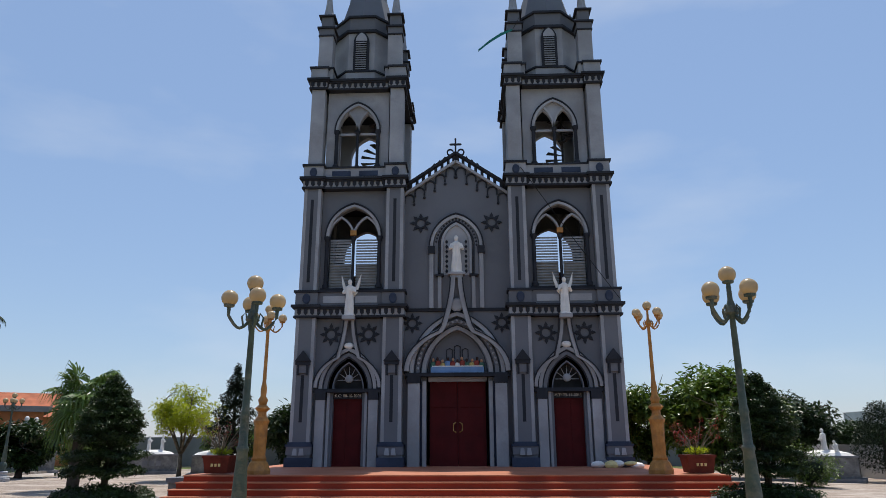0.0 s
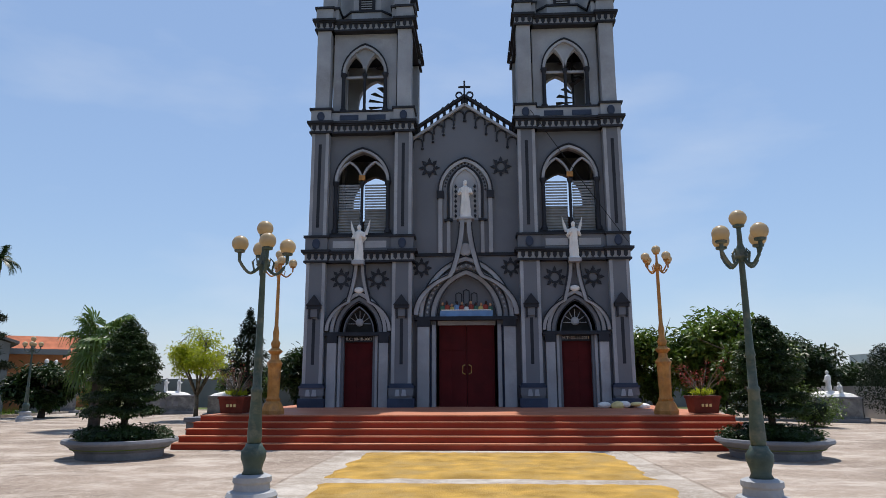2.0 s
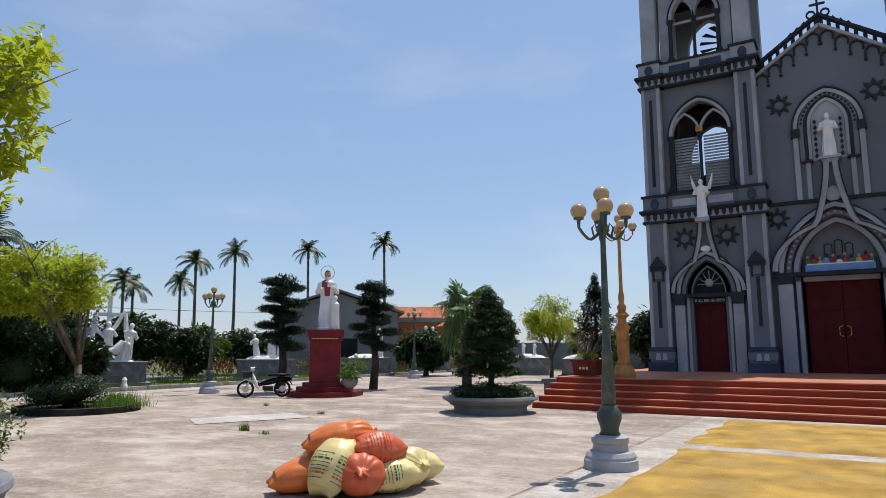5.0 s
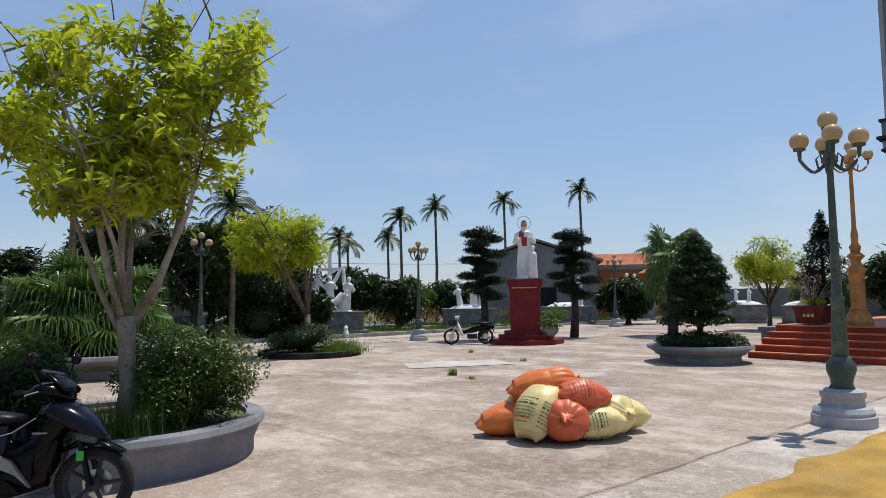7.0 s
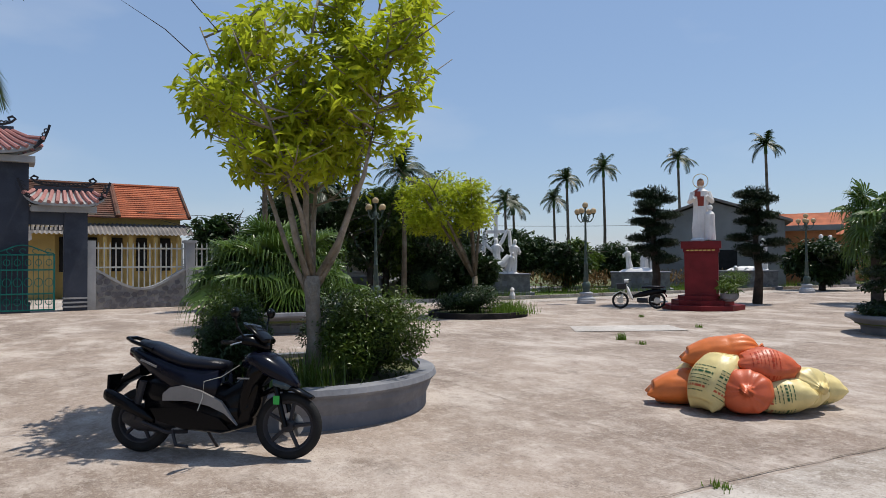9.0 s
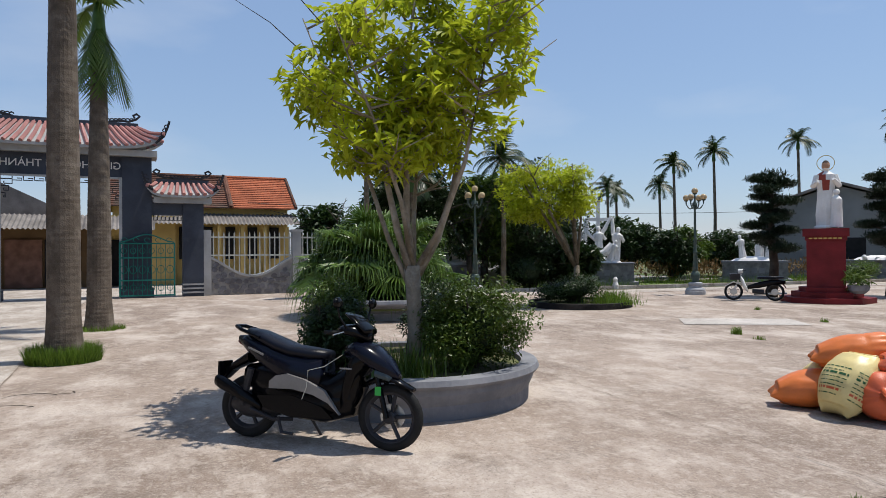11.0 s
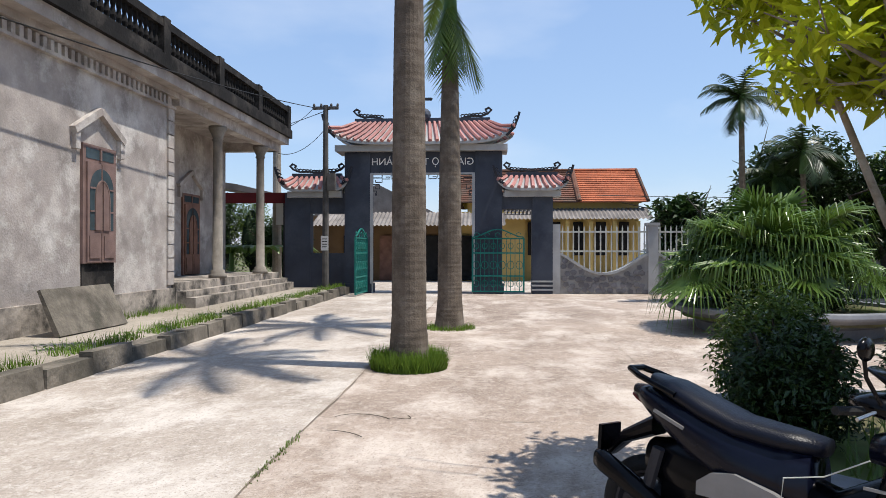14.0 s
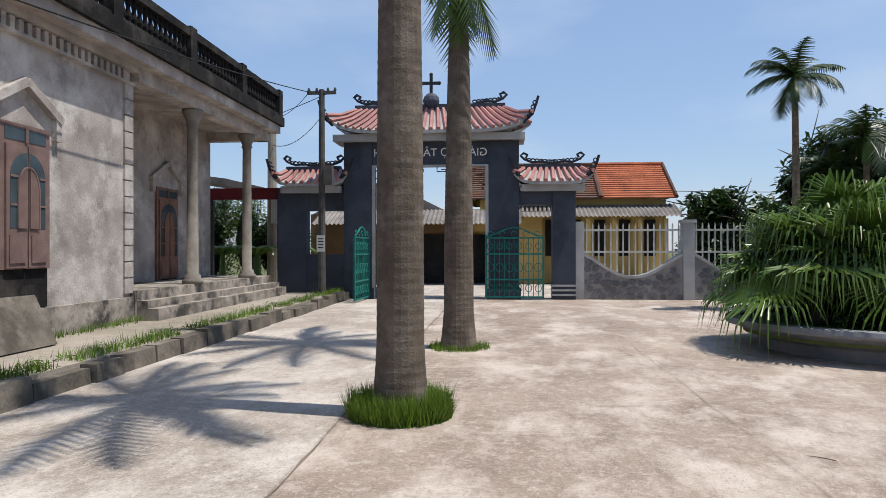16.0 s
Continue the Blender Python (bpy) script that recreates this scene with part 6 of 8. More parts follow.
def gate_leaf(hinge, yaw, wide, high):
    """One open iron gate leaf: frame, bars, rings and a curled crest."""
    ob = thing("gate_leaf", "open teal painted wrought-iron gate leaf with scrollwork", "gate leaf", WEST @ pose(hinge[0], hinge[1], 0.06, 0, 0, yaw), "iron gate leaves")
    for x in (0.03, wide):
        part("stile", box(B(), x - 0.03, x + 0.03, -0.025, 0.025, 0, high), "iron_teal", ob)
    for z in (0.03, high * 0.3, high * 0.72, high - 0.03):
        part("rail", box(B(), 0, wide, -0.02, 0.02, z - 0.025, z + 0.025), "iron_teal", ob)
    n = 12
    for k in range(1, n):
        x = wide * k / n
        part("bar", box(B(), x - 0.011, x + 0.011, -0.011, 0.011, 0.03, high - 0.03), "iron_teal", ob)
    for k in range(6):
        x = wide * (k + 0.5) / 6
        for z, r in ((high * 0.16, 0.1), (high * 0.5, 0.12), (high * 0.85, 0.09)):
            part("ring", ribbon(B(), [(x + r * math.cos(t), z + r * 1.2 * math.sin(t)) for t in np.linspace(0, 6.28, 13)], 0.022, -0.015, 0.015), "iron_teal", ob)
    crest = [(wide * u, high + 0.28 * math.sin(math.pi * u) ** 2 + 0.02) for u in np.linspace(0, 1, 13)]
    part("crest", ribbon(B(), crest, 0.04, -0.02, 0.02), "iron_teal", ob)
    for k in range(5):
        x = wide * (k + 0.5) / 5
        part("crest_scroll", ribbon(B(), [(x + 0.09 * math.cos(t), high + 0.1 + 0.08 * math.sin(t)) for t in np.linspace(0, 5, 10)], 0.022, -0.012, 0.012), "iron_teal", ob)
    return ob


gate_leaf((-0.42, 26.9), -2, 1.85, 1.95)
gate_leaf((-4.2, 26.85), 268, 1.85, 1.95)

# stone boundary wall with a dipped rim and cream railings
fence = setting(thing("boundary_wall", "rubble stone boundary wall with cream railings", "wall", WEST), "rubble stone boundary wall with cream railings", "wall")
FR = random.Random(8)
for bay, (xa, xb) in enumerate(((2.75, 5.85), (6.2, 9.3), (9.65, 12.75), (13.1, 16.2), (16.55, 19.65))):
    rim = [(xa + (xb - xa) * u, 1.42 - 0.72 * math.sin(math.pi * u) ** 1.2) for u in np.linspace(0, 1, 15)]
    part("wall_core", prism(B(), [(xa, 0)] + rim + [(xb, 0)], GY - 0.13, GY + 0.17), "mortar", fence)
    part("wall_coping", ribbon(B(), [(x, z + 0.02) for x, z in rim], 0.09, GY - 0.19, GY + 0.2), "gate_pale", fence)
    part("wall_pillar", box(B(), xb, xb + 0.35, GY - 0.2, GY + 0.2, 0, 2.45), "gate_pale", fence)
    part("pillar_cap", box(B(), xb - 0.05, xb + 0.4, GY - 0.25, GY + 0.25, 2.45, 2.55), "gate_pale", fence)
    for k in range(16):
        x = xa + (k + 0.5) * (xb - xa) / 16
        u = (x - xa) / (xb - xa)
        z = 1.42 - 0.72 * math.sin(math.pi * u) ** 1.2
        part("picket", prism(B(), [(x - 0.022, z - 0.1), (x - 0.022, 2.36), (x, 2.46), (x + 0.022, 2.36), (x + 0.022, z - 0.1)], GY - 0.022, GY + 0.022), "cream_paint", fence)
    part("rail", box(B(), xa, xb, GY - 0.045, GY + 0.045, 2.2, 2.26), "cream_paint", fence)
    part("rail", box(B(), xa, xb, GY - 0.045, GY + 0.045, 1.5, 1.56), "cream_paint", fence)
    if bay < 3:
        for i in range(13):
            for j in range(6):
                x, z = xa + 0.12 + i * 0.24 + FR.uniform(-0.06, 0.06) + 0.12 * (j % 2), 0.1 + j * 0.22 + FR.uniform(-0.05, 0.05)
                u = min(1, max(0, (x - xa) / (xb - xa)))
                if z + 0.12 < 1.42 - 0.72 * math.sin(math.pi * u) ** 1.2 and xa + 0.1 < x < xb - 0.08:
                    m = FR.choice((5, 6, 7))
                    a0 = FR.uniform(0, 6)
                    pts = [(x + FR.uniform(0.1, 0.14) * math.cos(a0 + 6.283 * q / m), z + FR.uniform(0.085, 0.12) * math.sin(a0 + 6.283 * q / m)) for q in range(m)]
                    part("stone", prism(B(), pts, GY - 0.15 - FR.uniform(0, 0.025), GY - 0.12), "stone_dark", fence)
part("wall_pillar", box(B(), 2.47, 2.75, GY - 0.2, GY + 0.2, 0, 2.5), "gate_pale", fence)

# ---- old house with portico ----
HOUSE = WEST @ pose(0.155, 4.14, 1.6) @ Matrix.Scale(0.9, 4) @ pose(-0.155, -4.14, -1.6)
house = thing("old_house", "weathered plaster house with a balustraded porch", "house", HOUSE)
HX = -7.75
part("wall", box(B(), HX - 8, HX, 2, 19.0, -0.15, 5.5), "plaster", house)
part("wall", box(B(), HX - 8, HX - 1.9, 19.0, 27.2, -0.15, 5.5), "plaster", house)
part("plinth", box(B(), HX - 8, HX + 0.08, 2, 19.02, -0.15, 0.62), "plaster_old", house)
part("porch_floor", box(B(), HX - 2.0, HX + 0.1, 19.02, 27.4, 0.0, 0.74), "plaster_old", house)
part("porch_step", box(B(), HX + 0.1, HX + 0.34, 19.1, 27.6, 0.0, 0.52), "plaster_old", house)
part("porch_step", box(B(), HX + 0.34, HX + 0.58, 19.1, 27.6, 0.0, 0.36), "plaster_old", house)
part("roof_slab", box(B(), HX - 8.2, HX + 0.45, 1.6, 27.4, 5.5, 5.75), "plaster", house)
part("roof_edge", box(B(), HX - 8.3, HX + 0.56, 1.5, 27.5, 5.75, 6.05), "soot", house)
part("eave_moulding", box(B(), HX, HX + 0.16, 2, 19.1, 5.36, 5.5), "plaster", house)
part("eave_moulding", box(B(), HX, HX + 0.1, 2, 19.05, 5.08, 5.14), "plaster", house)
for k in range(64):
    y = 6.0 + k * 0.2
    part("dentil", box(B(), HX, HX + 0.1, y, y + 0.1, 5.14, 5.34), "plaster", house)
part("porch_beam", box(B(), HX - 0.2, HX + 0.16, 19.1, 27.2, 5.2, 5.5), "plaster", house)
part("porch_beam", box(B(), HX - 1.9, HX + 0.1, 26.9, 27.2, 5.2, 5.5), "plaster", house)
# balustrade: small turned posts between piers
bal = part("balustrade", box(B(), HX + 0.28, HX + 0.54, 1.6, 27.4, 6.66, 6.84), "soot", house, "soot-stained roof balustrade")
part("bottom_rail", box(B(), HX + 0.3, HX + 0.52, 1.6, 27.4, 6.054, 6.12), "soot", bal)
for k in range(9):
    y = 1.8 + k * 3.17
    part("pier", box(B(), HX + 0.26, HX + 0.56, y - 0.16, y + 0.16, 6.05, 6.9), "soot", bal)
post = B()
lathe(post, [(0.06, 6.12), (0.045, 6.17), (0.075, 6.27), (0.04, 6.45), (0.06, 6.55), (0.055, 6.66)], 8)
post_me = part("baluster", post, "soot", bal)
post_me.location = (HX + 0.41, 2.1, 0)
for k in range(1, 118):
    y = 2.1 + k * 0.215
    if min(abs(y - 1.8 - q * 3.17) for q in range(9)) > 0.2:
        o = new("baluster", post_me.data)
        o.parent = bal
        o.location = (HX + 0.41, y, 0)
# corner quoins
for x, y in ((HX, 19.0), (HX - 1.9, 21.2)):
    for k in range(13):
        z = 0.7 + k * 0.34
        part("quoin", box(B(), x - 0.02, x + 0.05, y - 0.26, y + 0.05, z, z + 0.31), "plaster", house)
for k, y in enumerate((22.0, 25.7)):
    part("column", lathe(B(), [(0.26, 0.74), (0.26, 0.84), (0.2, 0.9), (0.21, 0.96), (0.15, 1.0), (0.13, 4.75), (0.17, 4.8), (0.14, 4.86), (0.2, 5.0), (0.26, 5.12), (0.26, 5.2)], 20, (HX - 0.05, y, 0)), "column_stone", house, smooth=True)


def house_window(x, y, wide, z0, z1, leafs="wood_pink"):
    """A tall shuttered double window with a blind transom and a gabled hood."""
    win = part("window_frame", box(B(), x - 0.05, x + 0.06, y - wide / 2 - 0.08, y + wide / 2 + 0.08, z0, z1), leafs, house)
    part("transom_pane", box(B(), x + 0.062, x + 0.068, y - wide / 2 + 0.02, y + wide / 2 - 0.02, z1 - 0.28, z1 - 0.08), "glass", win)
    part("transom_bar", box(B(), x + 0.06, x + 0.09, y - 0.03, y + 0.03, z1 - 0.3, z1 - 0.06), leafs, win)
    for s in (-1, 1):
        yc = y + s * wide / 4
        sh = part("shutter", box(B(), x + 0.05, x + 0.1, yc - wide / 4 + 0.015, yc + wide / 4 - 0.015, z0 + 0.02, z1 - 0.36), leafs, win)
        part("panel", box(B(), x + 0.1, x + 0.12, yc - wide / 4 + 0.07, yc + wide / 4 - 0.07, z0 + 0.1, z0 + 0.55), leafs, sh)
        turn_out = Matrix(((0, -1, 0, x + 0.1), (1, 0, 0, 0), (0, 0, 1, 0), (0, 0, 0, 1)))
        top, low_z, half = z1 - 0.46, z0 + 0.66, wide / 2 - 0.09
        for rx, peak, deep, mat, nm in ((half, top, 0.006, "glass", "pane"), (half * 0.58, top - 0.24, 0.022, leafs, "panel")):
            line = [(y + s * 0.03, low_z), (y + s * rx, low_z)]
            line += [(y + s * max(0.03, rx * math.cos(t)), peak - 0.42 + 0.42 * math.sin(t)) for t in np.linspace(0, math.pi / 2, 9)]
            part(nm, prism(B(), line, -deep, 0), mat, sh).matrix_local = turn_out
        edge = [(y + s * half * 0.6 * math.cos(t), top - 0.66 + 0.42 * math.sin(t)) for t in np.linspace(0, math.pi / 2 - 0.1, 9)]
        part("bead", ribbon(B(), [(y + s * half * 0.6, low_z)] + edge, 0.03, -0.03, 0), leafs, sh).matrix_local = turn_out
        for z in (low_z + 0.36, low_z + 0.82):
            part("glazing_bar", box(B(), x + 0.1, x + 0.12, min(y + s * half * 0.6, y + s * half), max(y + s * half * 0.6, y + s * half), z, z + 0.035), leafs, sh)
    for s in (-1, 1):
        bm = B()
        a, b = (y + s * (wide / 2 + 0.3), z1 + 0.2), (y, z1 + 0.72)
        ribbon(bm, [(a[0] + s * 0.08, a[1]), (a[0], a[1] + 0.05), b], 0.14, 0, 0.14)
        part("hood", bm, "plaster", house).matrix_local = Matrix(((0, -1, 0, x + 0.12), (1, 0, 0, 0), (0, 0, 1, 0), (0, 0, 0, 1)))
        part("hood_bracket", box(B(), x, x + 0.1, y + s * (wide / 2 + 0.28) - 0.07, y + s * (wide / 2 + 0.28) + 0.07, z1 - 0.15, z1 + 0.22), "plaster", house)
    part("stained_sill", box(B(), x - 0.01, x + 0.03, y - wide / 2 - 0.06, y + wide / 2 + 0.06, 0.64, z0), "soot", house)


house_window(HX, 15.8, 1.0, 1.3, 3.66)
house_window(HX, 10.0, 1.0, 1.3, 3.66)
house_window(HX - 1.9, 24.2, 1.1, 0.76, 3.4, "wood_brown")
# raised walk and its broken kerb
bm = B()
box(bm, -8.0, -5.0, 3, 26.0, 0, 0.25)
walkway = setting(part("pavement_walk", bm, "concrete_grey"), "raised grey concrete walk beside the old house", "pavement")
walkway.matrix_world = WEST
kerb = setting(thing("kerb", "broken mossy brick kerb with weeds", "kerb", WEST), "broken mossy brick kerb with weeds", "kerb")
KR = random.Random(3)
y = 3.0
while y < 26.8:
    l = KR.uniform(0.5, 1.1)
    ob = part("kerb_stone", box(B(), -5.02, -4.8 + KR.uniform(-0.03, 0.03), y, y + l - 0.03, 0, 0.26 + KR.uniform(-0.08, 0.03), 0.015), "slab_stone", kerb)
    y += l
pts = []
for _ in range(3800):
    yy = KR.uniform(6, 27)
    if noise.noise((yy * 0.9, 1, 2)) > -0.12:
        q = Vector((-5.0 - abs(KR.gauss(0, 0.22)), yy, 0.25))
        pts.append(tuple(WEST @ q))
grass_patch("kerb_weeds", "ragged green weeds along the broken kerb", pts, 0.16, "grass", 14)
pts = [tuple(HOUSE @ Vector((HX + 0.12 + abs(KR.gauss(0, 0.12)), KR.uniform(15.6, 19.4), 0.105))) for _ in range(420)]
grass_patch("wall_weeds", "green weeds at the foot of the house wall", pts, 0.14, "grass", 15)
rng = np.random.default_rng(33)
spots = []
for _ in range(60):
    yy = rng.uniform(7, 26)
    c = WEST @ Vector((-5.15 - abs(rng.normal(0, 0.2)), yy, 0.26))
    spots.append(cloud(rng, 45, tuple(c), (0.2, 0.2, 0.1), 0.2))
tagged(leaves("kerb_plants", np.concatenate(spots), 0.07, "leaf_palm", None, 5), "low leafy weeds growing on the kerb", "weeds", kind="stuff")
slab = part("stone_slab", box(B(), 0, 2.1, -0.05, 0.05, 0, 0.86, 0.02), "slab_stone")
tagged(slab, "dirty stone slab leaning against the house plinth", "slab")
slab.matrix_world = HOUSE @ pose(-6.98, 13.4, 0.105, -24, 0, 90)

# utility pole with wires
pole = thing("utility_pole", "dark wooden utility pole with crossarm and meter boxes", "utility pole", WEST @ pose(-5.42, 25.6, 0))
part("shaft", tube(B(), [(0, 0, 0), (0, 0, 6.55)], [0.12, 0.085], 10), "pole_wood", pole)
part("crossarm", box(B(), -0.45, 0.45, -0.06, 0.02, 6.4, 6.5), "pole_wood", pole)
for x in (-0.4, -0.15, 0.2, 0.42):
    part("insulator", lathe(B(), [(0.03, 6.5), (0.05, 6.53), (0.03, 6.6)], 8, (x, -0.02, 0)), "pole_wood", pole)
part("meter_box", box(B(), 0.1, 0.36, -0.2, 0.05, 3.6, 4.2), "pole_wood", pole)
part("notice", box(B(), -0.12, 0.13, -0.17, -0.15, 1.55, 2.05), "wall_white", pole, "small white notice board")
for k in range(4):
    part("print_bar", box(B(), -0.08, 0.09, -0.173, -0.17, 1.66 + k * 0.09, 1.69 + k * 0.09), "wire_black", pole)
pole2 = thing("utility_pole", "grey concrete utility pole wrapped in creepers behind the porch", "utility pole", WEST @ pose(-8.6, 30.2, 0))
part("shaft", tube(B(), [(0, 0, 0), (0, 0, 6.9)], [0.2, 0.15], 10), "concrete_grey", pole2)
part("notice", box(B(), 0.05, 0.45, -0.26, -0.22, 2.6, 3.5), "wall_white", pole2)


def wire(a, b, sag, label="thin black overhead wire"):
    a, b = Vector(a), Vector(b)
    pts = [a.lerp(b, u) - Vector((0, 0, sag * 4 * u * (1 - u))) for u in np.linspace(0, 1, 13)]
    tagged(part("overhead_wire", tube(B(), [WEST @ p for p in pts], 0.013, 4), "wire_black"), label, "wire")


wire((-5.8, 25.6, 6.5), (-8.6, 30.2, 6.6), 0.2)
wire((-5.7, 25.6, 6.45), (-6.46, 11.2, 4.7), 0.12, "black cable strung along the house eaves")
wire((-5.3, 25.6, 5.9), (-8.6, 30.2, 5.6), 0.4)
wire((-5.3, 25.6, 6.4), (-20, 40, 6.9), 0.4)
wire((5, 33, 4.0), (40, 33, 4.3), 0.3)
wire((-6.46, 11.2, 4.7), (-5.75, 5.8, 5.2), 0.1)

# ---- beyond the gate ----


def tiled_house(name, label, x0, x1, y0, y1, zw, zr, wall, roof, split=None):
    """A low house seen across the lane: wall, tiled roof in courses, and its gable ends."""
    ob = thing(name, label, "house", WEST)
    part("wall", box(B(), x0, x1, y0, y1, 0, zw), wall, ob)
    ym = (y0 + y1) / 2
    for k, (xa, xb, mat) in enumerate(split or ((x0 - 0.3, x1 + 0.3, roof),)):
        rows = 16
        for s in (-1, 1):
            for i in range(rows):
                u0, u1 = i / rows, (i + 1) / rows
                bm = B()
                yy0, yy1 = ym + s * (y1 - y0 + 0.8) / 2 * (1 - u0), ym + s * (y1 - y0 + 0.8) / 2 * (1 - u1)
                z0, z1 = zw + (zr - zw) * u0, zw + (zr - zw) * u1
                v = [bm.verts.new(p) for p in ((xa, yy0, z0 + 0.05), (xb, yy0, z0 + 0.05), (xb, yy1, z1), (xa, yy1, z1), (xa, yy0, z0 - 0.02), (xb, yy0, z0 - 0.02))]
                bm.faces.new((v[0], v[1], v[2], v[3]))
                bm.faces.new((v[4], v[5], v[1], v[0]))
                part("tile_course", bm, mat, ob)
        for xe in (xa, xb):
            for s in (-1, 1):
                part("verge", tube(B(), [(xe, ym + s * (y1 - y0 + 0.8) / 2, zw + 0.06), (xe, ym, zr + 0.06)], 0.09, 6), "roof_brown", ob)
        part("ridge", tube(B(), [(xa, ym, zr + 0.04), (xb, ym, zr + 0.04)], 0.1, 6), mat, ob)
        part("gable", bm_gable(xa + 0.2, xb - 0.2, y0, y1, zw, zr), wall, ob)
    return ob


def bm_gable(xa, xb, y0, y1, zw, zr):
    bm = B()
    ym = (y0 + y1) / 2
    a = [bm.verts.new(p) for p in ((xa, y0, zw), (xa, ym, zr - 0.15), (xa, y1, zw), (xb, y0, zw), (xb, ym, zr - 0.15), (xb, y1, zw))]
    bm.faces.new((a[0], a[1], a[2]))
    bm.faces.new((a[3], a[5], a[4]))
    bm.faces.new((a[0], a[3], a[4], a[1]))
    bm.faces.new((a[2], a[1], a[4], a[5]))
    return bm


far = tiled_house("tiled_house", "yellow house with an old brown and a new orange tiled roof", -0.9, 7.8, 37.5, 42.5, 4.0, 5.9, "wall_yellow", "roof_orange", ((-1.4, 4.7, "roof_brown"), (4.8, 8.2, "roof_orange")))
for k in range(5):
    x = 2.2 + k * 1.15
    part("window_opening", box(B(), x, x + 0.5, 37.42, 37.52, 1.3, 3.0), "dark_inside", far)
    part("porch_post", box(B(), x + 0.62, x + 0.8, 36.2, 36.4, 0, 3.0), "wall_yellow", far)


def awning(x0, x1, y0, y1, z0, z1):
    bm = B()
    n = int((x1 - x0) / 0.1)
    a, b = [], []
    for i in range(n + 1):
        x = x0 + (x1 - x0) * i / n
        h = 0.035 if i % 2 else -0.035
        a.append(bm.verts.new((x, y0, z0 + h)))
        b.append(bm.verts.new((x, y1, z1 + h)))
    for i in range(n):
        bm.faces.new((a[i], a[i + 1], b[i + 1], b[i]))
    ob = part("corrugated_awning", bm, "roof_grey")
    ob.matrix_world = WEST
    return tagged(ob, "weathered grey corrugated awning before a house", "awning")


awning(1.0, 8.2, 36.0, 37.6, 3.1, 3.75)
awning(-8.5, 1.0, 35.0, 37.0, 2.75, 3.5)
low = thing("shop_house", "low yellow house front with dark panels for its shaded doorways", "house", WEST)
part("wall", box(B(), -9.0, -1.6, 36.8, 41.0, 0, 3.3), "wall_brown", low)
part("roof", prism(B(), [(-9.2, 3.3), (-5.6, 5.0), (-2.2, 3.3)], 37.5, 41.2), "roof_grey", low)
# flat panels; the near-black ones paint in the shade of doorways and awnings
for x, w, mat in ((-4.6, 1.5, "wood_brown"), (-3.0, 1.5, "dark_inside"), (-1.3, 1.3, "dark_inside"), (-6.6, 1.2, "dark_inside"), (-0.6, 1.0, "dark_inside")):
    part("doorway", box(B(), x - w / 2, x + w / 2, 36.7, 36.82, 0.05, 2.3), mat, low)
part("wall", box(B(), -1.6, 2.0, 36.9, 37.4, 0, 3.5), "wall_yellow", low)
shed = thing("porch_canopy", "dark metal canopy with a red fascia behind the old house", "canopy", WEST)
part("roof", prism(B(), [(-12.5, 4.5), (-9.5, 4.1), (-7.4, 3.6), (-7.4, 3.5), (-12.5, 4.35)], 28.0, 32.0), "roof_grey", shed)
part("fascia", box(B(), -12.5, -7.3, 27.92, 28.0, 3.35, 3.75), "red_door", shed)
for x in (-12.2, -10.0, -7.6):
    part("post", box(B(), x - 0.05, x + 0.05, 28.0, 28.1, 0, 3.5), "iron_dark", shed)

# ---- vehicles ----


def loft(bm, sections, n=14, power=2.4):
    """A skin over rounded sections: (x, y, z, half width, half height)."""
    rings = []
    for x, y, z, w, h in sections:
        ring = []
        for k in range(n):
            a = 2 * math.pi * k / n
            c, s = math.cos(a), math.sin(a)
            ring.append(bm.verts.new((x, y + w * math.copysign(abs(c) ** (2 / power), c), z + h * math.copysign(abs(s) ** (2 / power), s))))
        rings.append(ring)
    for a, b in zip(rings, rings[1:]):
        for k in range(n):
            bm.faces.new((a[k], a[(k + 1) % n], b[(k + 1) % n], b[k]))
    bm.faces.new(rings[0][::-1])
    bm.faces.new(rings[-1])
    return bm


def hoop(bm, profile, n):
    """A ring turned from a closed outline of (radius, height)."""
    rings = [[bm.verts.new((r * math.cos(2 * math.pi * i / n), r * math.sin(2 * math.pi * i / n), z)) for r, z in profile] for i in range(n)]
    for i in range(n):
        a, b = rings[i], rings[(i + 1) % n]
        for k in range(len(profile)):
            bm.faces.new((a[k], b[k], b[(k + 1) % len(profile)], a[(k + 1) % len(profile)]))
    return bm


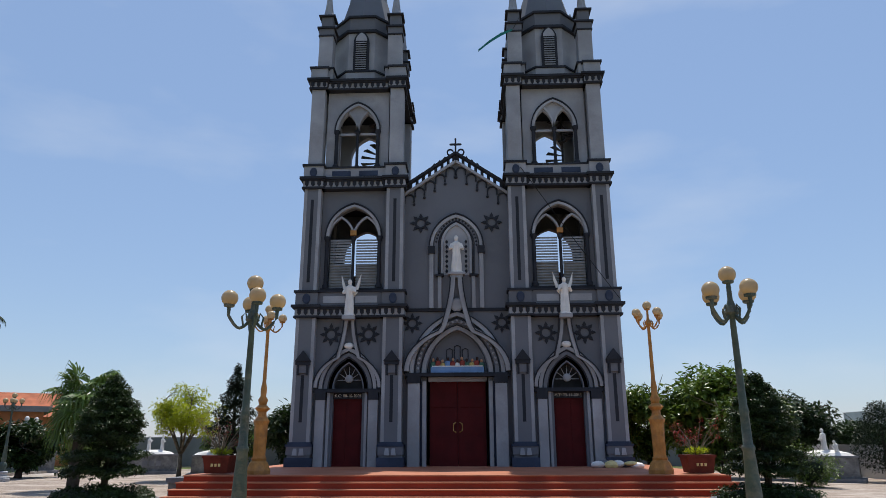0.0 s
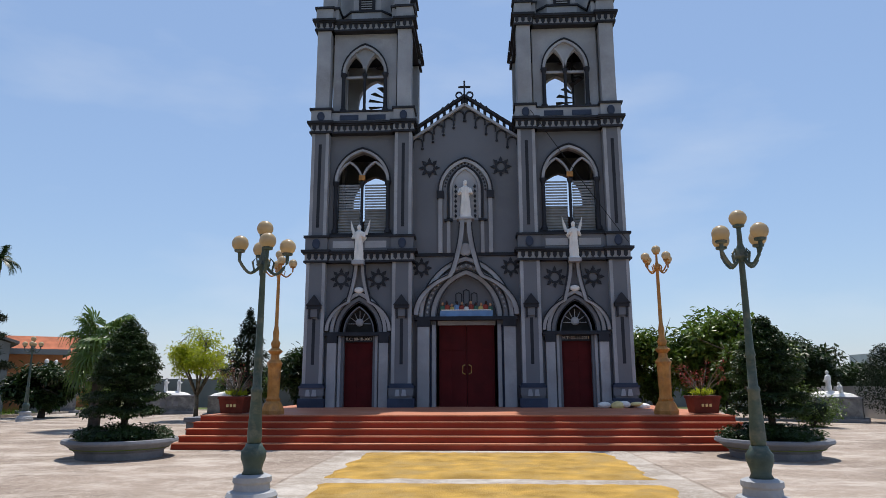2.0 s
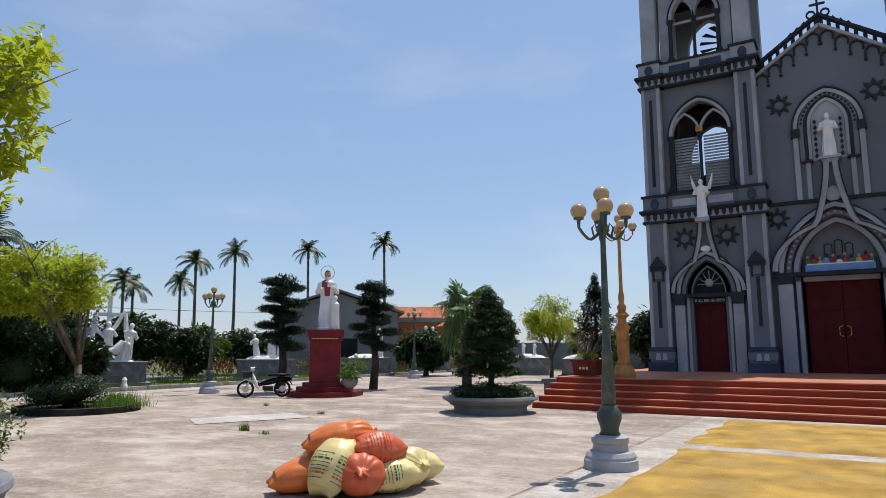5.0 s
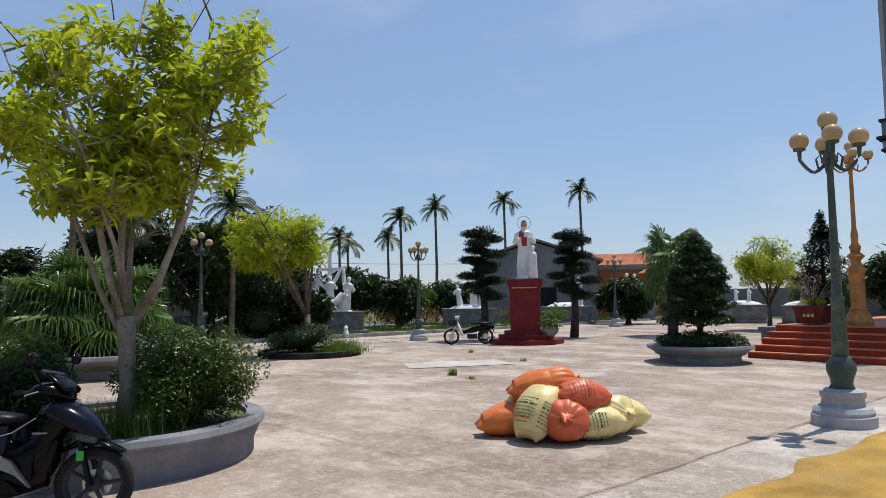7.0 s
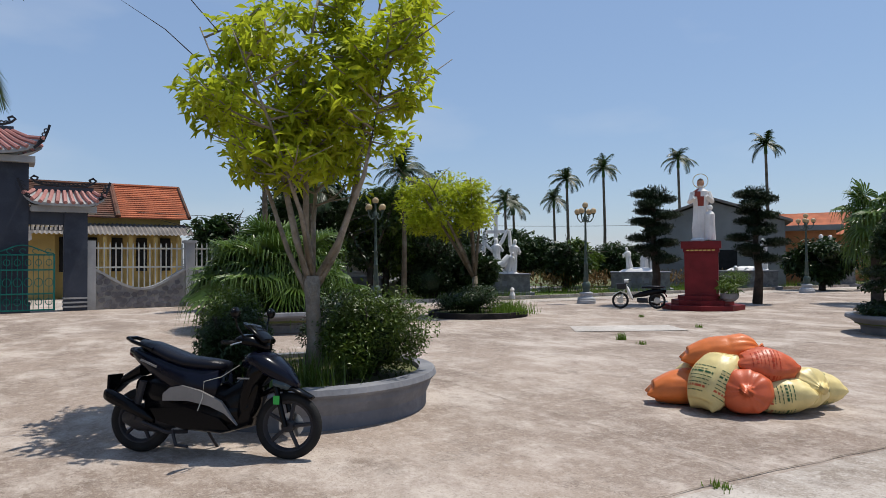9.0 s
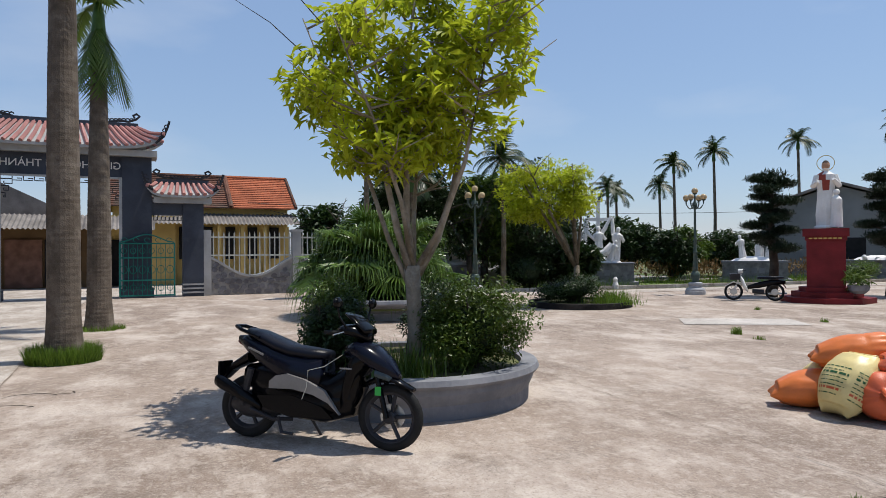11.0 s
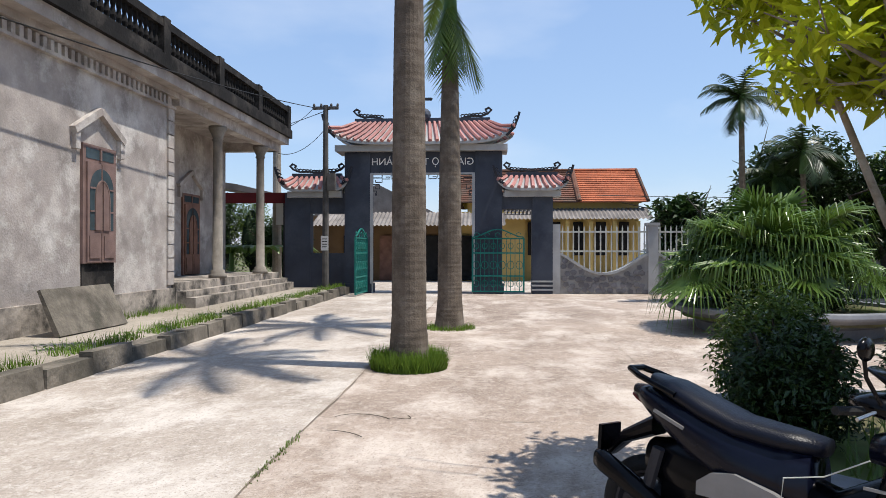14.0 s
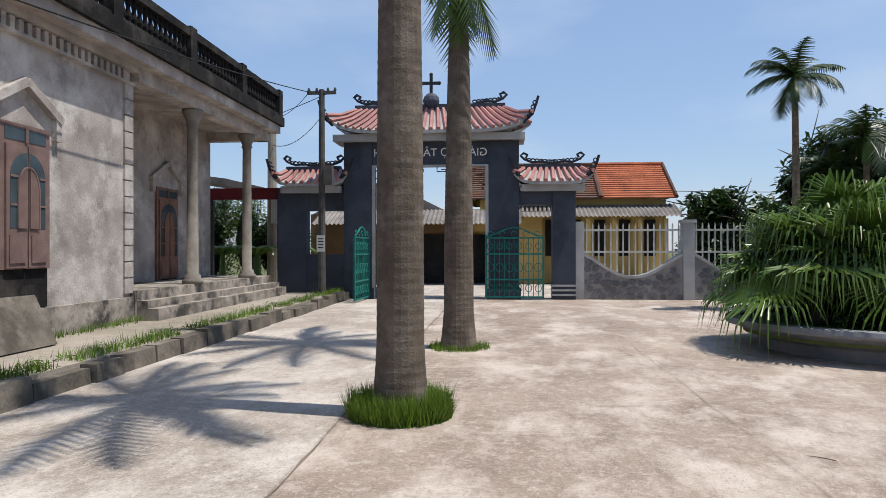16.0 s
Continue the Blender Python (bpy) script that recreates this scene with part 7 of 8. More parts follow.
def wheel(parent, x, r, wide, rim_mat, spokes, thin=False):
    w = part("wheel", lathe(B(), [(0.035, -wide * 0.6), (0.05, -wide * 0.5), (0.05, wide * 0.5), (0.035, wide * 0.6)], 14), rim_mat, parent)
    w.matrix_local = pose(x, 0, r, 90, 0, 0)
    bm = B()
    n, m = 40, 10
    rings = []
    for i in range(n):
        a = 2 * math.pi * i / n
        ring = []
        for j in range(m):
            b = 2 * math.pi * j / m
            rr = r - wide * 0.5 + wide * 0.5 * math.cos(b)
            ring.append(bm.verts.new((rr * math.cos(a), rr * math.sin(a), wide * 0.5 * math.sin(b))))
        rings.append(ring)
    for i in range(n):
        for j in range(m):
            bm.faces.new((rings[i][j], rings[(i + 1) % n][j], rings[(i + 1) % n][(j + 1) % m], rings[i][(j + 1) % m]))
    part("tyre", bm, "rubber", w, smooth=True)
    ri = r - wide * 0.95
    part("rim", hoop(B(), [(ri, -wide * 0.32), (ri + 0.015, -wide * 0.36), (ri + 0.015, wide * 0.36), (ri, wide * 0.32), (ri - 0.02, 0.0)], 36), rim_mat, w)
    for k in range(spokes):
        a = 2 * math.pi * k / spokes
        part("spoke", tube(B(), [(0.04 * math.cos(a), 0.04 * math.sin(a), 0), (ri * math.cos(a + 0.12), ri * math.sin(a + 0.12), 0)], 0.005 if thin else 0.017, 6), rim_mat, w)
    part("brake_disc", lathe(B(), [(0.06, 0), (0.105, 0.001), (0.105, 0.005), (0.06, 0.006)], 24, (0, 0, -wide * 0.62)), "steel", w)
    return w


def scooter(m):
    s = thing("scooter", "black and navy scooter with silver side trim on its stand", "scooter", m)
    R = 0.275
    wheel(s, 0, R, 0.095, "iron_dark", 5)
    wheel(s, 1.29, R, 0.078, "iron_dark", 5)
    part("seat", loft(B(), [(-0.02, 0, 0.94, 0.06, 0.03), (0.1, 0, 0.905, 0.13, 0.05), (0.28, 0, 0.83, 0.15, 0.06), (0.42, 0, 0.785, 0.15, 0.055), (0.62, 0, 0.765, 0.13, 0.055), (0.75, 0, 0.76, 0.09, 0.04)]), "bike_seat", s, smooth=True)
    part("tail", loft(B(), [(-0.12, 0, 0.87, 0.04, 0.03), (0.0, 0, 0.83, 0.12, 0.08), (0.22, 0, 0.72, 0.17, 0.13), (0.45, 0, 0.62, 0.18, 0.16), (0.72, 0, 0.56, 0.15, 0.2)]), "bike_navy", s, smooth=True)
    part("grab_rail", tube(B(), [(0.15, 0.13, 0.89), (-0.06, 0.1, 0.955), (-0.13, 0.06, 0.98), (-0.13, -0.06, 0.98), (-0.06, -0.1, 0.955), (0.15, -0.13, 0.89)], 0.017, 8), "bike_black", s)
    part("tail_light", loft(B(), [(-0.13, 0, 0.845, 0.03, 0.012), (-0.1, 0, 0.835, 0.05, 0.02), (-0.04, 0, 0.815, 0.07, 0.024)]), "red_door", s)
    part("rear_fender", loft(B(), [(-0.24, 0, 0.52, 0.06, 0.02), (-0.16, 0, 0.62, 0.08, 0.04), (0.02, 0, 0.72, 0.1, 0.06)]), "bike_black", s)
    part("plate", box(B(), -0.28, -0.26, -0.09, 0.09, 0.52, 0.66), "bike_black", s)
    part("floor_body", loft(B(), [(0.1, 0, 0.42, 0.13, 0.13), (0.4, 0, 0.38, 0.17, 0.17), (0.75, 0, 0.34, 0.17, 0.15), (1.0, 0, 0.42, 0.14, 0.16)]), "bike_black", s, smooth=True)
    for sd in (-1, 1):
        bm = B()
        prism(bm, [(0.3, 0.53), (0.36, 0.58), (0.46, 0.6), (0.62, 0.56), (0.8, 0.48), (0.94, 0.29), (0.84, 0.38), (0.7, 0.44), (0.52, 0.475), (0.3, 0.47)], sd * 0.165, sd * 0.2)
        part("side_trim", bm, "bike_silver", s, "silver side trim")
        bm = prism(B(), [(0.18, 0.4), (0.5, 0.42), (0.78, 0.34), (0.88, 0.25), (0.5, 0.24), (0.25, 0.3)], sd * 0.16, sd * 0.185)
        part("side_panel", bm, "bike_black", s)
        part("badge_bar", box(B(), -0.08, 0.08, sd * 0.166 - 0.004, sd * 0.166 + 0.004, -0.008, 0.008), "bike_silver", s).matrix_local = pose(0.14, 0, 0.775, 0, 22, 0)
        part("badge_bar", box(B(), 0.93, 1.03, sd * 0.192 - 0.004, sd * 0.192 + 0.004, 0.665, 0.677), "bike_silver", s)
        part("fork", tube(B(), [(1.29, sd * 0.075, 0.275), (1.2, sd * 0.075, 0.6)], 0.022, 8), "bike_black", s)
        part("shock_absorber", tube(B(), [(0.0, sd * 0.12, 0.3), (0.08, sd * 0.13, 0.62)], 0.03, 8), "iron_dark", s)
        part("mirror_stem", tube(B(), [(0.98, sd * 0.2, 1.0), (0.95, sd * 0.27, 1.1), (0.95, sd * 0.3, 1.17)], 0.008, 6), "bike_black", s)
        part("mirror", ball(B(), (0.96, sd * 0.32, 1.21), 1.0, 2, (0.022, 0.075, 0.048)), "bike_black", s, smooth=True)
        part("grip", tube(B(), [(0.93, sd * 0.24, 0.97), (0.88, sd * 0.36, 0.97)], 0.018, 8), "rubber", s)
        part("brake_lever", tube(B(), [(0.97, sd * 0.23, 0.97), (0.95, sd * 0.36, 0.95)], 0.007, 6), "steel", s)
        part("indicator", loft(B(), [(1.14, sd * 0.12, 0.76, 0.02, 0.02), (1.24, sd * 0.1, 0.7, 0.03, 0.02), (1.3, sd * 0.06, 0.66, 0.01, 0.01)]), "white_stone", s)
    part("leg_shield", loft(B(), [(0.92, 0, 0.4, 0.15, 0.16), (0.98, 0, 0.58, 0.19, 0.2), (1.04, 0, 0.72, 0.19, 0.15), (1.12, 0, 0.76, 0.15, 0.1)]), "bike_black", s, smooth=True)
    part("front_cowl", loft(B(), [(0.92, 0, 0.8, 0.1, 0.06), (1.04, 0, 0.82, 0.19, 0.09), (1.16, 0, 0.76, 0.18, 0.1), (1.28, 0, 0.68, 0.11, 0.08), (1.36, 0, 0.61, 0.04, 0.03)]), "bike_navy", s, smooth=True)
    part("headlight", loft(B(), [(1.2, 0, 0.64, 0.14, 0.05), (1.29, 0, 0.61, 0.1, 0.045), (1.34, 0, 0.585, 0.03, 0.02)]), "glass", s, "clear dark headlight")
    part("handlebar_cowl", loft(B(), [(0.84, 0, 0.98, 0.08, 0.03), (0.93, 0, 0.985, 0.2, 0.05), (1.02, 0, 0.97, 0.16, 0.06), (1.1, 0, 0.92, 0.06, 0.04)]), "bike_black", s, smooth=True)
    part("windscreen", loft(B(), [(0.9, 0, 1.12, 0.08, 0.012), (0.98, 0, 1.08, 0.13, 0.03), (1.1, 0, 0.97, 0.12, 0.03)]), "bike_black", s, smooth=True)
    part("front_fender", loft(B(), [(1.05, 0, 0.52, 0.05, 0.02), (1.18, 0, 0.58, 0.07, 0.03), (1.32, 0, 0.585, 0.07, 0.025), (1.48, 0, 0.51, 0.05, 0.015)]), "bike_black", s, smooth=True)
    part("under_body", loft(B(), [(0.0, 0, 0.56, 0.11, 0.09), (0.2, 0, 0.5, 0.14, 0.19), (0.5, 0, 0.44, 0.155, 0.24), (0.8, 0, 0.4, 0.15, 0.2), (0.98, 0, 0.5, 0.15, 0.22), (1.06, 0, 0.62, 0.12, 0.16)]), "bike_black", s, smooth=True)
    part("engine_cover", loft(B(), [(-0.12, 0.0, 0.3, 0.1, 0.06), (0.0, 0.0, 0.3, 0.13, 0.12), (0.2, 0.0, 0.3, 0.13, 0.12), (0.38, 0, 0.32, 0.1, 0.08)]), "iron_dark", s, smooth=True)
    part("engine", loft(B(), [(-0.1, 0.06, 0.28, 0.06, 0.08), (0.1, 0.04, 0.3, 0.11, 0.1), (0.35, 0.02, 0.3, 0.1, 0.08)]), "iron_dark", s)
    part("muffler", loft(B(), [(-0.24, -0.15, 0.5, 0.035, 0.045), (-0.2, -0.15, 0.49, 0.045, 0.06), (0.0, -0.15, 0.4, 0.045, 0.055), (0.2, -0.14, 0.3, 0.03, 0.03)]), "bike_black", s, smooth=True)
    part("exhaust_pipe", tube(B(), [(0.1, -0.15, 0.28), (0.3, -0.12, 0.2), (0.45, -0.05, 0.2)], 0.018, 8), "iron_dark", s)
    part("side_stand", tube(B(), [(0.5, 0.1, 0.24), (0.56, 0.26, 0.0)], 0.012, 6), "iron_dark", s)
    part("centre_stand", tube(B(), [(0.35, -0.12, 0.22), (0.4, -0.14, 0.1), (0.5, -0.13, 0.09)], 0.014, 6), "iron_dark", s)
    part("green_sticker", box(B(), 1.2, 1.25, -0.115, -0.11, 0.46, 0.53), "tag_green", s, "small green sticker tag")
    part("cord", tube(B(), [(0.95, -0.2, 0.78), (0.8, -0.2, 0.68), (0.66, -0.21, 0.64), (0.65, -0.21, 0.5), (0.62, -0.22, 0.4)], 0.0032, 6), "cream_paint", s, "pale cord hanging from the bar")
    return s


rear, front = Vector((-6.35, 0.32, 0)), Vector((-5.48, 1.42, 0))
head = math.degrees(math.atan2(front.y - rear.y, front.x - rear.x))
scooter(pose(rear.x, rear.y, 0, 0, 0, head) @ pose(0, 0, 0, -5, 0, 0) @ Matrix.Diagonal((1.05, 1.0, 0.985, 1)))


def cub_bike(m):
    s = thing("motorbike", "old small white and black motorbike beside the red pedestal", "motorbike", m)
    wheel(s, 0, 0.28, 0.06, "iron_dark", 12, True)
    wheel(s, 1.2, 0.28, 0.06, "iron_dark", 12, True)
    part("seat", loft(B(), [(-0.25, 0, 0.74, 0.1, 0.03), (0.1, 0, 0.74, 0.13, 0.05), (0.5, 0, 0.73, 0.1, 0.04)]), "bike_seat", s, smooth=True)
    part("frame", loft(B(), [(-0.3, 0, 0.6, 0.06, 0.05), (0.1, 0, 0.58, 0.08, 0.1), (0.45, 0, 0.5, 0.06, 0.1), (0.8, 0, 0.42, 0.05, 0.06), (0.95, 0, 0.62, 0.05, 0.1)]), "bike_black", s, smooth=True)
    part("leg_shield", loft(B(), [(0.78, 0, 0.32, 0.16, 0.05), (0.9, 0, 0.52, 0.2, 0.16), (1.0, 0, 0.74, 0.1, 0.1)]), "white_stone", s, "white leg shield", smooth=True)
    part("engine", loft(B(), [(0.3, 0, 0.28, 0.08, 0.08), (0.65, 0, 0.3, 0.07, 0.07)]), "iron_dark", s)
    part("headlight", loft(B(), [(0.92, 0, 0.95, 0.06, 0.06), (1.06, 0, 0.92, 0.08, 0.08)]), "white_stone", s)
    part("handlebar", tube(B(), [(0.85, -0.3, 0.98), (0.95, 0, 0.95), (0.85, 0.3, 0.98)], 0.015, 8), "iron_dark", s)
    part("fork", tube(B(), [(0.98, 0, 0.85), (1.2, 0, 0.28)], 0.03, 8), "white_stone", s)
    part("front_fender", loft(B(), [(0.98, 0, 0.5, 0.03, 0.02), (1.2, 0, 0.6, 0.05, 0.02), (1.45, 0, 0.45, 0.03, 0.02)]), "white_stone", s)
    part("rear_fender", loft(B(), [(-0.32, 0, 0.42, 0.04, 0.03), (-0.2, 0, 0.58, 0.05, 0.03), (0.1, 0, 0.62, 0.05, 0.02)]), "red_door", s)
    part("exhaust_pipe", tube(B(), [(0.6, -0.1, 0.2), (-0.35, -0.12, 0.24)], 0.03, 8), "steel", s)
    part("basket", box(B(), 1.02, 1.3, -0.14, 0.14, 0.66, 0.86, -0.02), "iron_dark", s)
    return s


cub_bike(pose(-16.9, 16.8, 0, 0, 0, 229))

# ---- red pedestal with its statue ----
ped = thing("statue_pedestal", "dark red tiled pedestal on two octagonal steps", "pedestal", pose(-16.07, 18.01, 0, 0, 0, 40))
for r, z0, z1 in ((1.5, 0, 0.16), (1.12, 0.16, 0.32), (0.88, 0.32, 0.46)):
    part("step", lathe(B(), [(r * 0.88, z0), (r * 0.88, z1)], 8), "red_brick", ped)
part("shaft", box(B(), -0.52, 0.52, -0.52, 0.52, 0.46, 1.9), "red_brick", ped)
part("cap", box(B(), -0.62, 0.62, -0.62, 0.62, 2.02, 2.26), "red_brick", ped)
part("neck", box(B(), -0.56, 0.56, -0.56, 0.56, 1.9, 2.02), "red_brick", ped)
for k in range(7):
    part("print_bar", box(B(), -0.45 + k * 0.13, -0.36 + k * 0.13, -0.564, -0.56, 1.94, 1.98), "gold", ped)
bm = statue_mesh("saint_statue", 2.15, 5, child=True)
st = part("saint_statue", bm, "white_stone")
tagged(st, "tall white robed statue with a red sash on the red pedestal", "statue")
st.matrix_world = pose(-16.07, 18.01, 2.26, 0, 0, 42)
st.data.materials.append(M["paint_red"])
st.data.materials.append(M["hair"])
st.data.materials.append(M["paint_skin"])
for p in st.data.polygons:
    c = p.center
    if 1.88 < c.z and abs(c.x) < 0.2:
        p.material_index = 2 if c.y > -0.05 or c.z > 2.02 else 3
    elif abs((c.x + 0.05) + (c.z - 1.5) * 0.35) < 0.09 and 1.25 < c.z < 1.75:
        p.material_index = 1
halo = part("halo", ribbon(B(), [(0.24 * math.cos(t), 2.05 + 0.24 * math.sin(t)) for t in np.linspace(0, 6.283, 25)], 0.02, 0.08, 0.1), "gold")
tagged(halo, "thin ring halo behind the statue head", "halo")
halo.matrix_world = pose(-16.07, 18.01, 2.26, 0, 0, 42)
pot = thing("flower_pot", "pale pot of leafy plants on the pedestal step", "flower pot", pose(-15.05, 18.1, 0.3))
part("bowl", lathe(B(), [(0.16, 0), (0.27, 0.1), (0.3, 0.26), (0.26, 0.26), (0.2, 0.2)], 16), "planter", pot)
leaves("plant", cloud(np.random.default_rng(5), 260, (0, 0, 0.42), (0.35, 0.35, 0.25), 0.2), 0.22, "leaf_mid", pot, 3, ratio=0.2)

# ---- white statue groups on grey plinths along the lawn ----


def statue_group(at, yaw, figures, seed, label, wide=3.0, cross=False):
    x, y = at
    pl = thing("statue_plinth", "grey stone statue plinth on a low step", "plinth", pose(x, y, 0, 0, 0, yaw), "plinths along the lawn")
    part("step", box(B(), -wide / 2 - 0.2, wide / 2 + 0.2, -1.0, 1.0, 0, 0.16), "planter", pl)
    part("block", box(B(), -wide / 2, wide / 2, -0.75, 0.75, 0.16, 0.98), "plinth", pl)
    part("slab", box(B(), -wide / 2 - 0.06, wide / 2 + 0.06, -0.8, 0.8, 0.98, 1.06), "planter", pl)
    for k in range(3):
        part("print_bar", box(B(), -0.5 + 0.35 * k, -0.25 + 0.35 * k, -0.756, -0.75, 0.45, 0.72), "planter", pl)
    bm = B()
    for fx, fy, h, lean, low in figures:
        one = statue_mesh("f", h, seed + int(fx * 10))
        one.transform(Matrix.Translation((fx, fy, 0)) @ pose(0, 0, -0.2 * h if low else 0, 0, lean, seed * 20) @ Matrix.Diagonal((1.25, 1.25, 1.15, 1)))
        me = bpy.data.meshes.new("t")
        one.to_mesh(me)
        one.free()
        bm.from_mesh(me)
        bpy.data.meshes.remove(me)
    for v in bm.verts:
        v.co.z = max(v.co.z, 0)
    if figures:
        lathe(bm, [(1.1, 0), (0.9, 0.12), (0.3, 0.24)], 14, (0, 0, 0), 0.5)
    if cross:
        box(bm, -0.09, 0.09, 0.3, 0.42, 0, 2.9)
        box(bm, -0.62, 0.75, 0.31, 0.41, 2.0, 2.16)
        tube(bm, [(-1.45, -0.1, 0.1), (-1.0, -0.15, 0.2), (-0.5, -0.2, 0.34)], [0.1, 0.17, 0.2], 10)
        tube(bm, [(-0.75, -0.4, 0.1), (-0.2, -0.42, 0.2), (0.3, -0.4, 0.5), (0.6, -0.35, 0.85)], [0.08, 0.17, 0.2, 0.16], 10)
        tube(bm, [(-0.62, 0.3, 1.1), (-0.58, 0.3, 2.1)], [0.1, 0.08], 8)
        tube(bm, [(0.72, 0.3, 1.3), (0.66, 0.3, 2.1)], [0.11, 0.08], 8)
        tube(bm, [(-0.55, 0.3, 2.15), (-0.5, 0.25, 1.4), (-0.1, 0.25, 1.05), (0.3, 0.25, 1.6), (0.6, 0.3, 2.2)], [0.08, 0.1, 0.1, 0.1, 0.06], 8)
    st = part("carved_statue", bm, "white_stone")
    tagged(st, label, "statue", "white statue groups")
    st.matrix_world = pose(x, y, 1.06, 0, 0, yaw)


SG = "white carved group of robed figures on a grey plinth"
statue_group((-27.2, 9.6), 62, [(0.0, 0, 1.5, 8, False), (0.6, -0.1, 1.2, -10, False)], 3, SG, 2.6)
statue_group((-28.3, 17.5), 62, [(-0.62, -0.05, 1.0, 10, False), (0.05, 0.08, 1.55, 3, False), (0.75, 0, 1.5, -7, False), (0.45, -0.28, 1.0, -22, False)], 7, "white carved group of mourning figures below a draped cross", 3.1, cross=True)
statue_group((-27.6, 26.2), 48, [(-0.5, 0, 1.2, 10, False), (0.25, 0.1, 1.5, 0, False), (0.75, 0, 1.5, 0, False)], 11, SG, 3.0)
statue_group((-26.2, 33.0), 44, [(-0.5, 0, 1.0, 70, True), (0.1, -0.1, 1.1, 80, True), (0.9, 0.1, 1.6, 5, False)], 13, SG, 3.0)
statue_group((-26.0, 40.0), 38, [(-0.3, 0, 1.9, 0, False), (0.2, 0, 1.85, 0, False), (0.9, 0, 0.7, 70, True)], 17, SG, 2.8)
statue_group((-13.5, 36.5), 15, [(0, 0, 1.7, 0, False)], 19, SG, 2.2)
statue_group((-18.0, 39.0), 22, [(-0.3, 0, 0.9, 0, False), (0.4, 0, 0.9, 0, False)], 23, SG, 2.6)
statue_group((21.3, 25.5), -40, [(-0.3, 0, 1.6, 10, False), (0.3, 0, 1.8, -6, False), (0.7, -0.2, 1.3, 20, False)], 29, SG, 2.8)
statue_group((15.3, 31.0), -30, [(0, 0, 1.0, 0, False), (0.5, 0, 0.8, 30, True)], 31, SG, 2.4)
dog = part("garden_figurine", lathe(B(), [(0.12, 0), (0.13, 0.15), (0.08, 0.3), (0.1, 0.4), (0.04, 0.5)], 12), "white_stone")
tagged(dog, "small white garden figurine on the lawn edge", "figurine")
dog.matrix_world = pose(-24.6, 16.0, 0.02)

# terrace pots
for x, s in ((-7.05, 1), (6.15, 2)):
    pot = thing("terrace_pot", "square dark red pot with a bare flowering bush on the terrace", "flower pot", pose(x, 19.45, 0.8) @ Matrix.Diagonal((0.85, 0.85, 0.85, 1)), "red terrace pots")
    part("body", box(B(), -0.36, 0.36, -0.36, 0.36, 0.03, 0.5, -0.07), "pot_red", pot)
    part("rim", box(B(), -0.46, 0.46, -0.46, 0.46, 0.5, 0.58), "pot_red", pot)
    for k in range(3):
        part("motif", box(B(), -0.16 + 0.12 * k, -0.09 + 0.12 * k, -0.425, -0.40, 0.24, 0.33), "sack_yellow", pot)
    rng = np.random.default_rng(s)
    ends = []
    for _ in range(16):
        bm = B()
        a = rng.uniform(0, 6.28)
        e = np.array([0.9 * math.cos(a) * rng.uniform(0.4, 1), 0.9 * math.sin(a) * rng.uniform(0.4, 1), rng.uniform(1.0, 1.75)])
        tube(bm, [(0, 0, 0.5), tuple(e * 0.45 + np.array([0, 0, 0.35])), tuple(e)], [0.03, 0.018, 0.006], 5)
        ends += [e, e * 0.8 + np.array([0, 0, 0.1])]
        part("branch", bm, "bark", pot)
    leaves("grass_ring", cloud(rng, 500, (0, 0, 0.66), (0.4, 0.4, 0.1), 0.1), 0.14, "leaf_yellow", pot, s, ratio=0.15, droop=-0.8)
    leaves("blossom", np.concatenate([cloud(rng, 14 if s == 2 else 5, e, (0.16, 0.16, 0.12), 0.1) for e in ends]), 0.07, "leaf_red", pot, s)
side = thing("side_plinth", "grey stone block at the end of the church steps", "plinth", pose(-7.75, 19.3, 0))
part("block", box(B(), -0.5, 0.4, -0.35, 0.6, 0, 0.6), "plinth", side)
part("cap", box(B(), -0.56, 0.44, -0.4, 0.64, 0.6, 0.72), "planter", side)
rub = thing("rubble_heap", "heap of pale sacks and cloth beside the church door", "heap", pose(5.0, 24.2, 0.8))
for k in range(7):
    part("bundle", ball(B(), (0.22 * k - 0.7, 0.12 * math.sin(k * 2), 0.1 + 0.05 * math.sin(k * 3)), 0.2, 2, (1.2, 0.8, 0.6 + 0.2 * math.sin(k))), ("white_stone", "planter", "sack_yellow")[k % 3], rub)

# ---- trees round the yard ----


def pompom_pine(at, seed):
    """A cloud-pruned pine: dark flat pads of needles on a bent stem."""
    ob = thing("pruned_pine", "dark cloud-pruned pine with flat needle pads", "tree", pose(*at) @ Matrix.Diagonal((1.22, 1.22, 1.22, 1)), "cloud-pruned pines")
    part("trunk", tube(B(), [(0, 0, 0), (0.06, 0.03, 0.9), (-0.03, 0, 1.8), (0.05, 0, 3.1)], [0.15, 0.12, 0.09, 0.03], 9), "bark_dark", ob, smooth=True)
    rng = np.random.default_rng(seed)
    for k in range(13):
        z = 1.35 + 0.165 * k
        a = k * 2.4
        q = (0.62 - 0.02 * k) * rng.uniform(0.5, 1.0)
        c = (q * math.cos(a), q * math.sin(a), z)
        part("limb", tube(B(), [(0, 0, z - 0.15), (c[0] * 0.6, c[1] * 0.6, z - 0.08), c], [0.035, 0.025, 0.01], 5), "bark_dark", ob)
        leaves("pad", cloud(rng, 1300, c, (0.44, 0.44, 0.13), 0.2), 0.11, "leaf_pine", ob, seed + k, ratio=0.22, droop=-0.5)
    leaves("pad", cloud(rng, 900, (0, 0, 3.3), (0.5, 0.5, 0.28), 0.2), 0.13, "leaf_pine", ob, seed, ratio=0.22, droop=-0.5)
    return ob


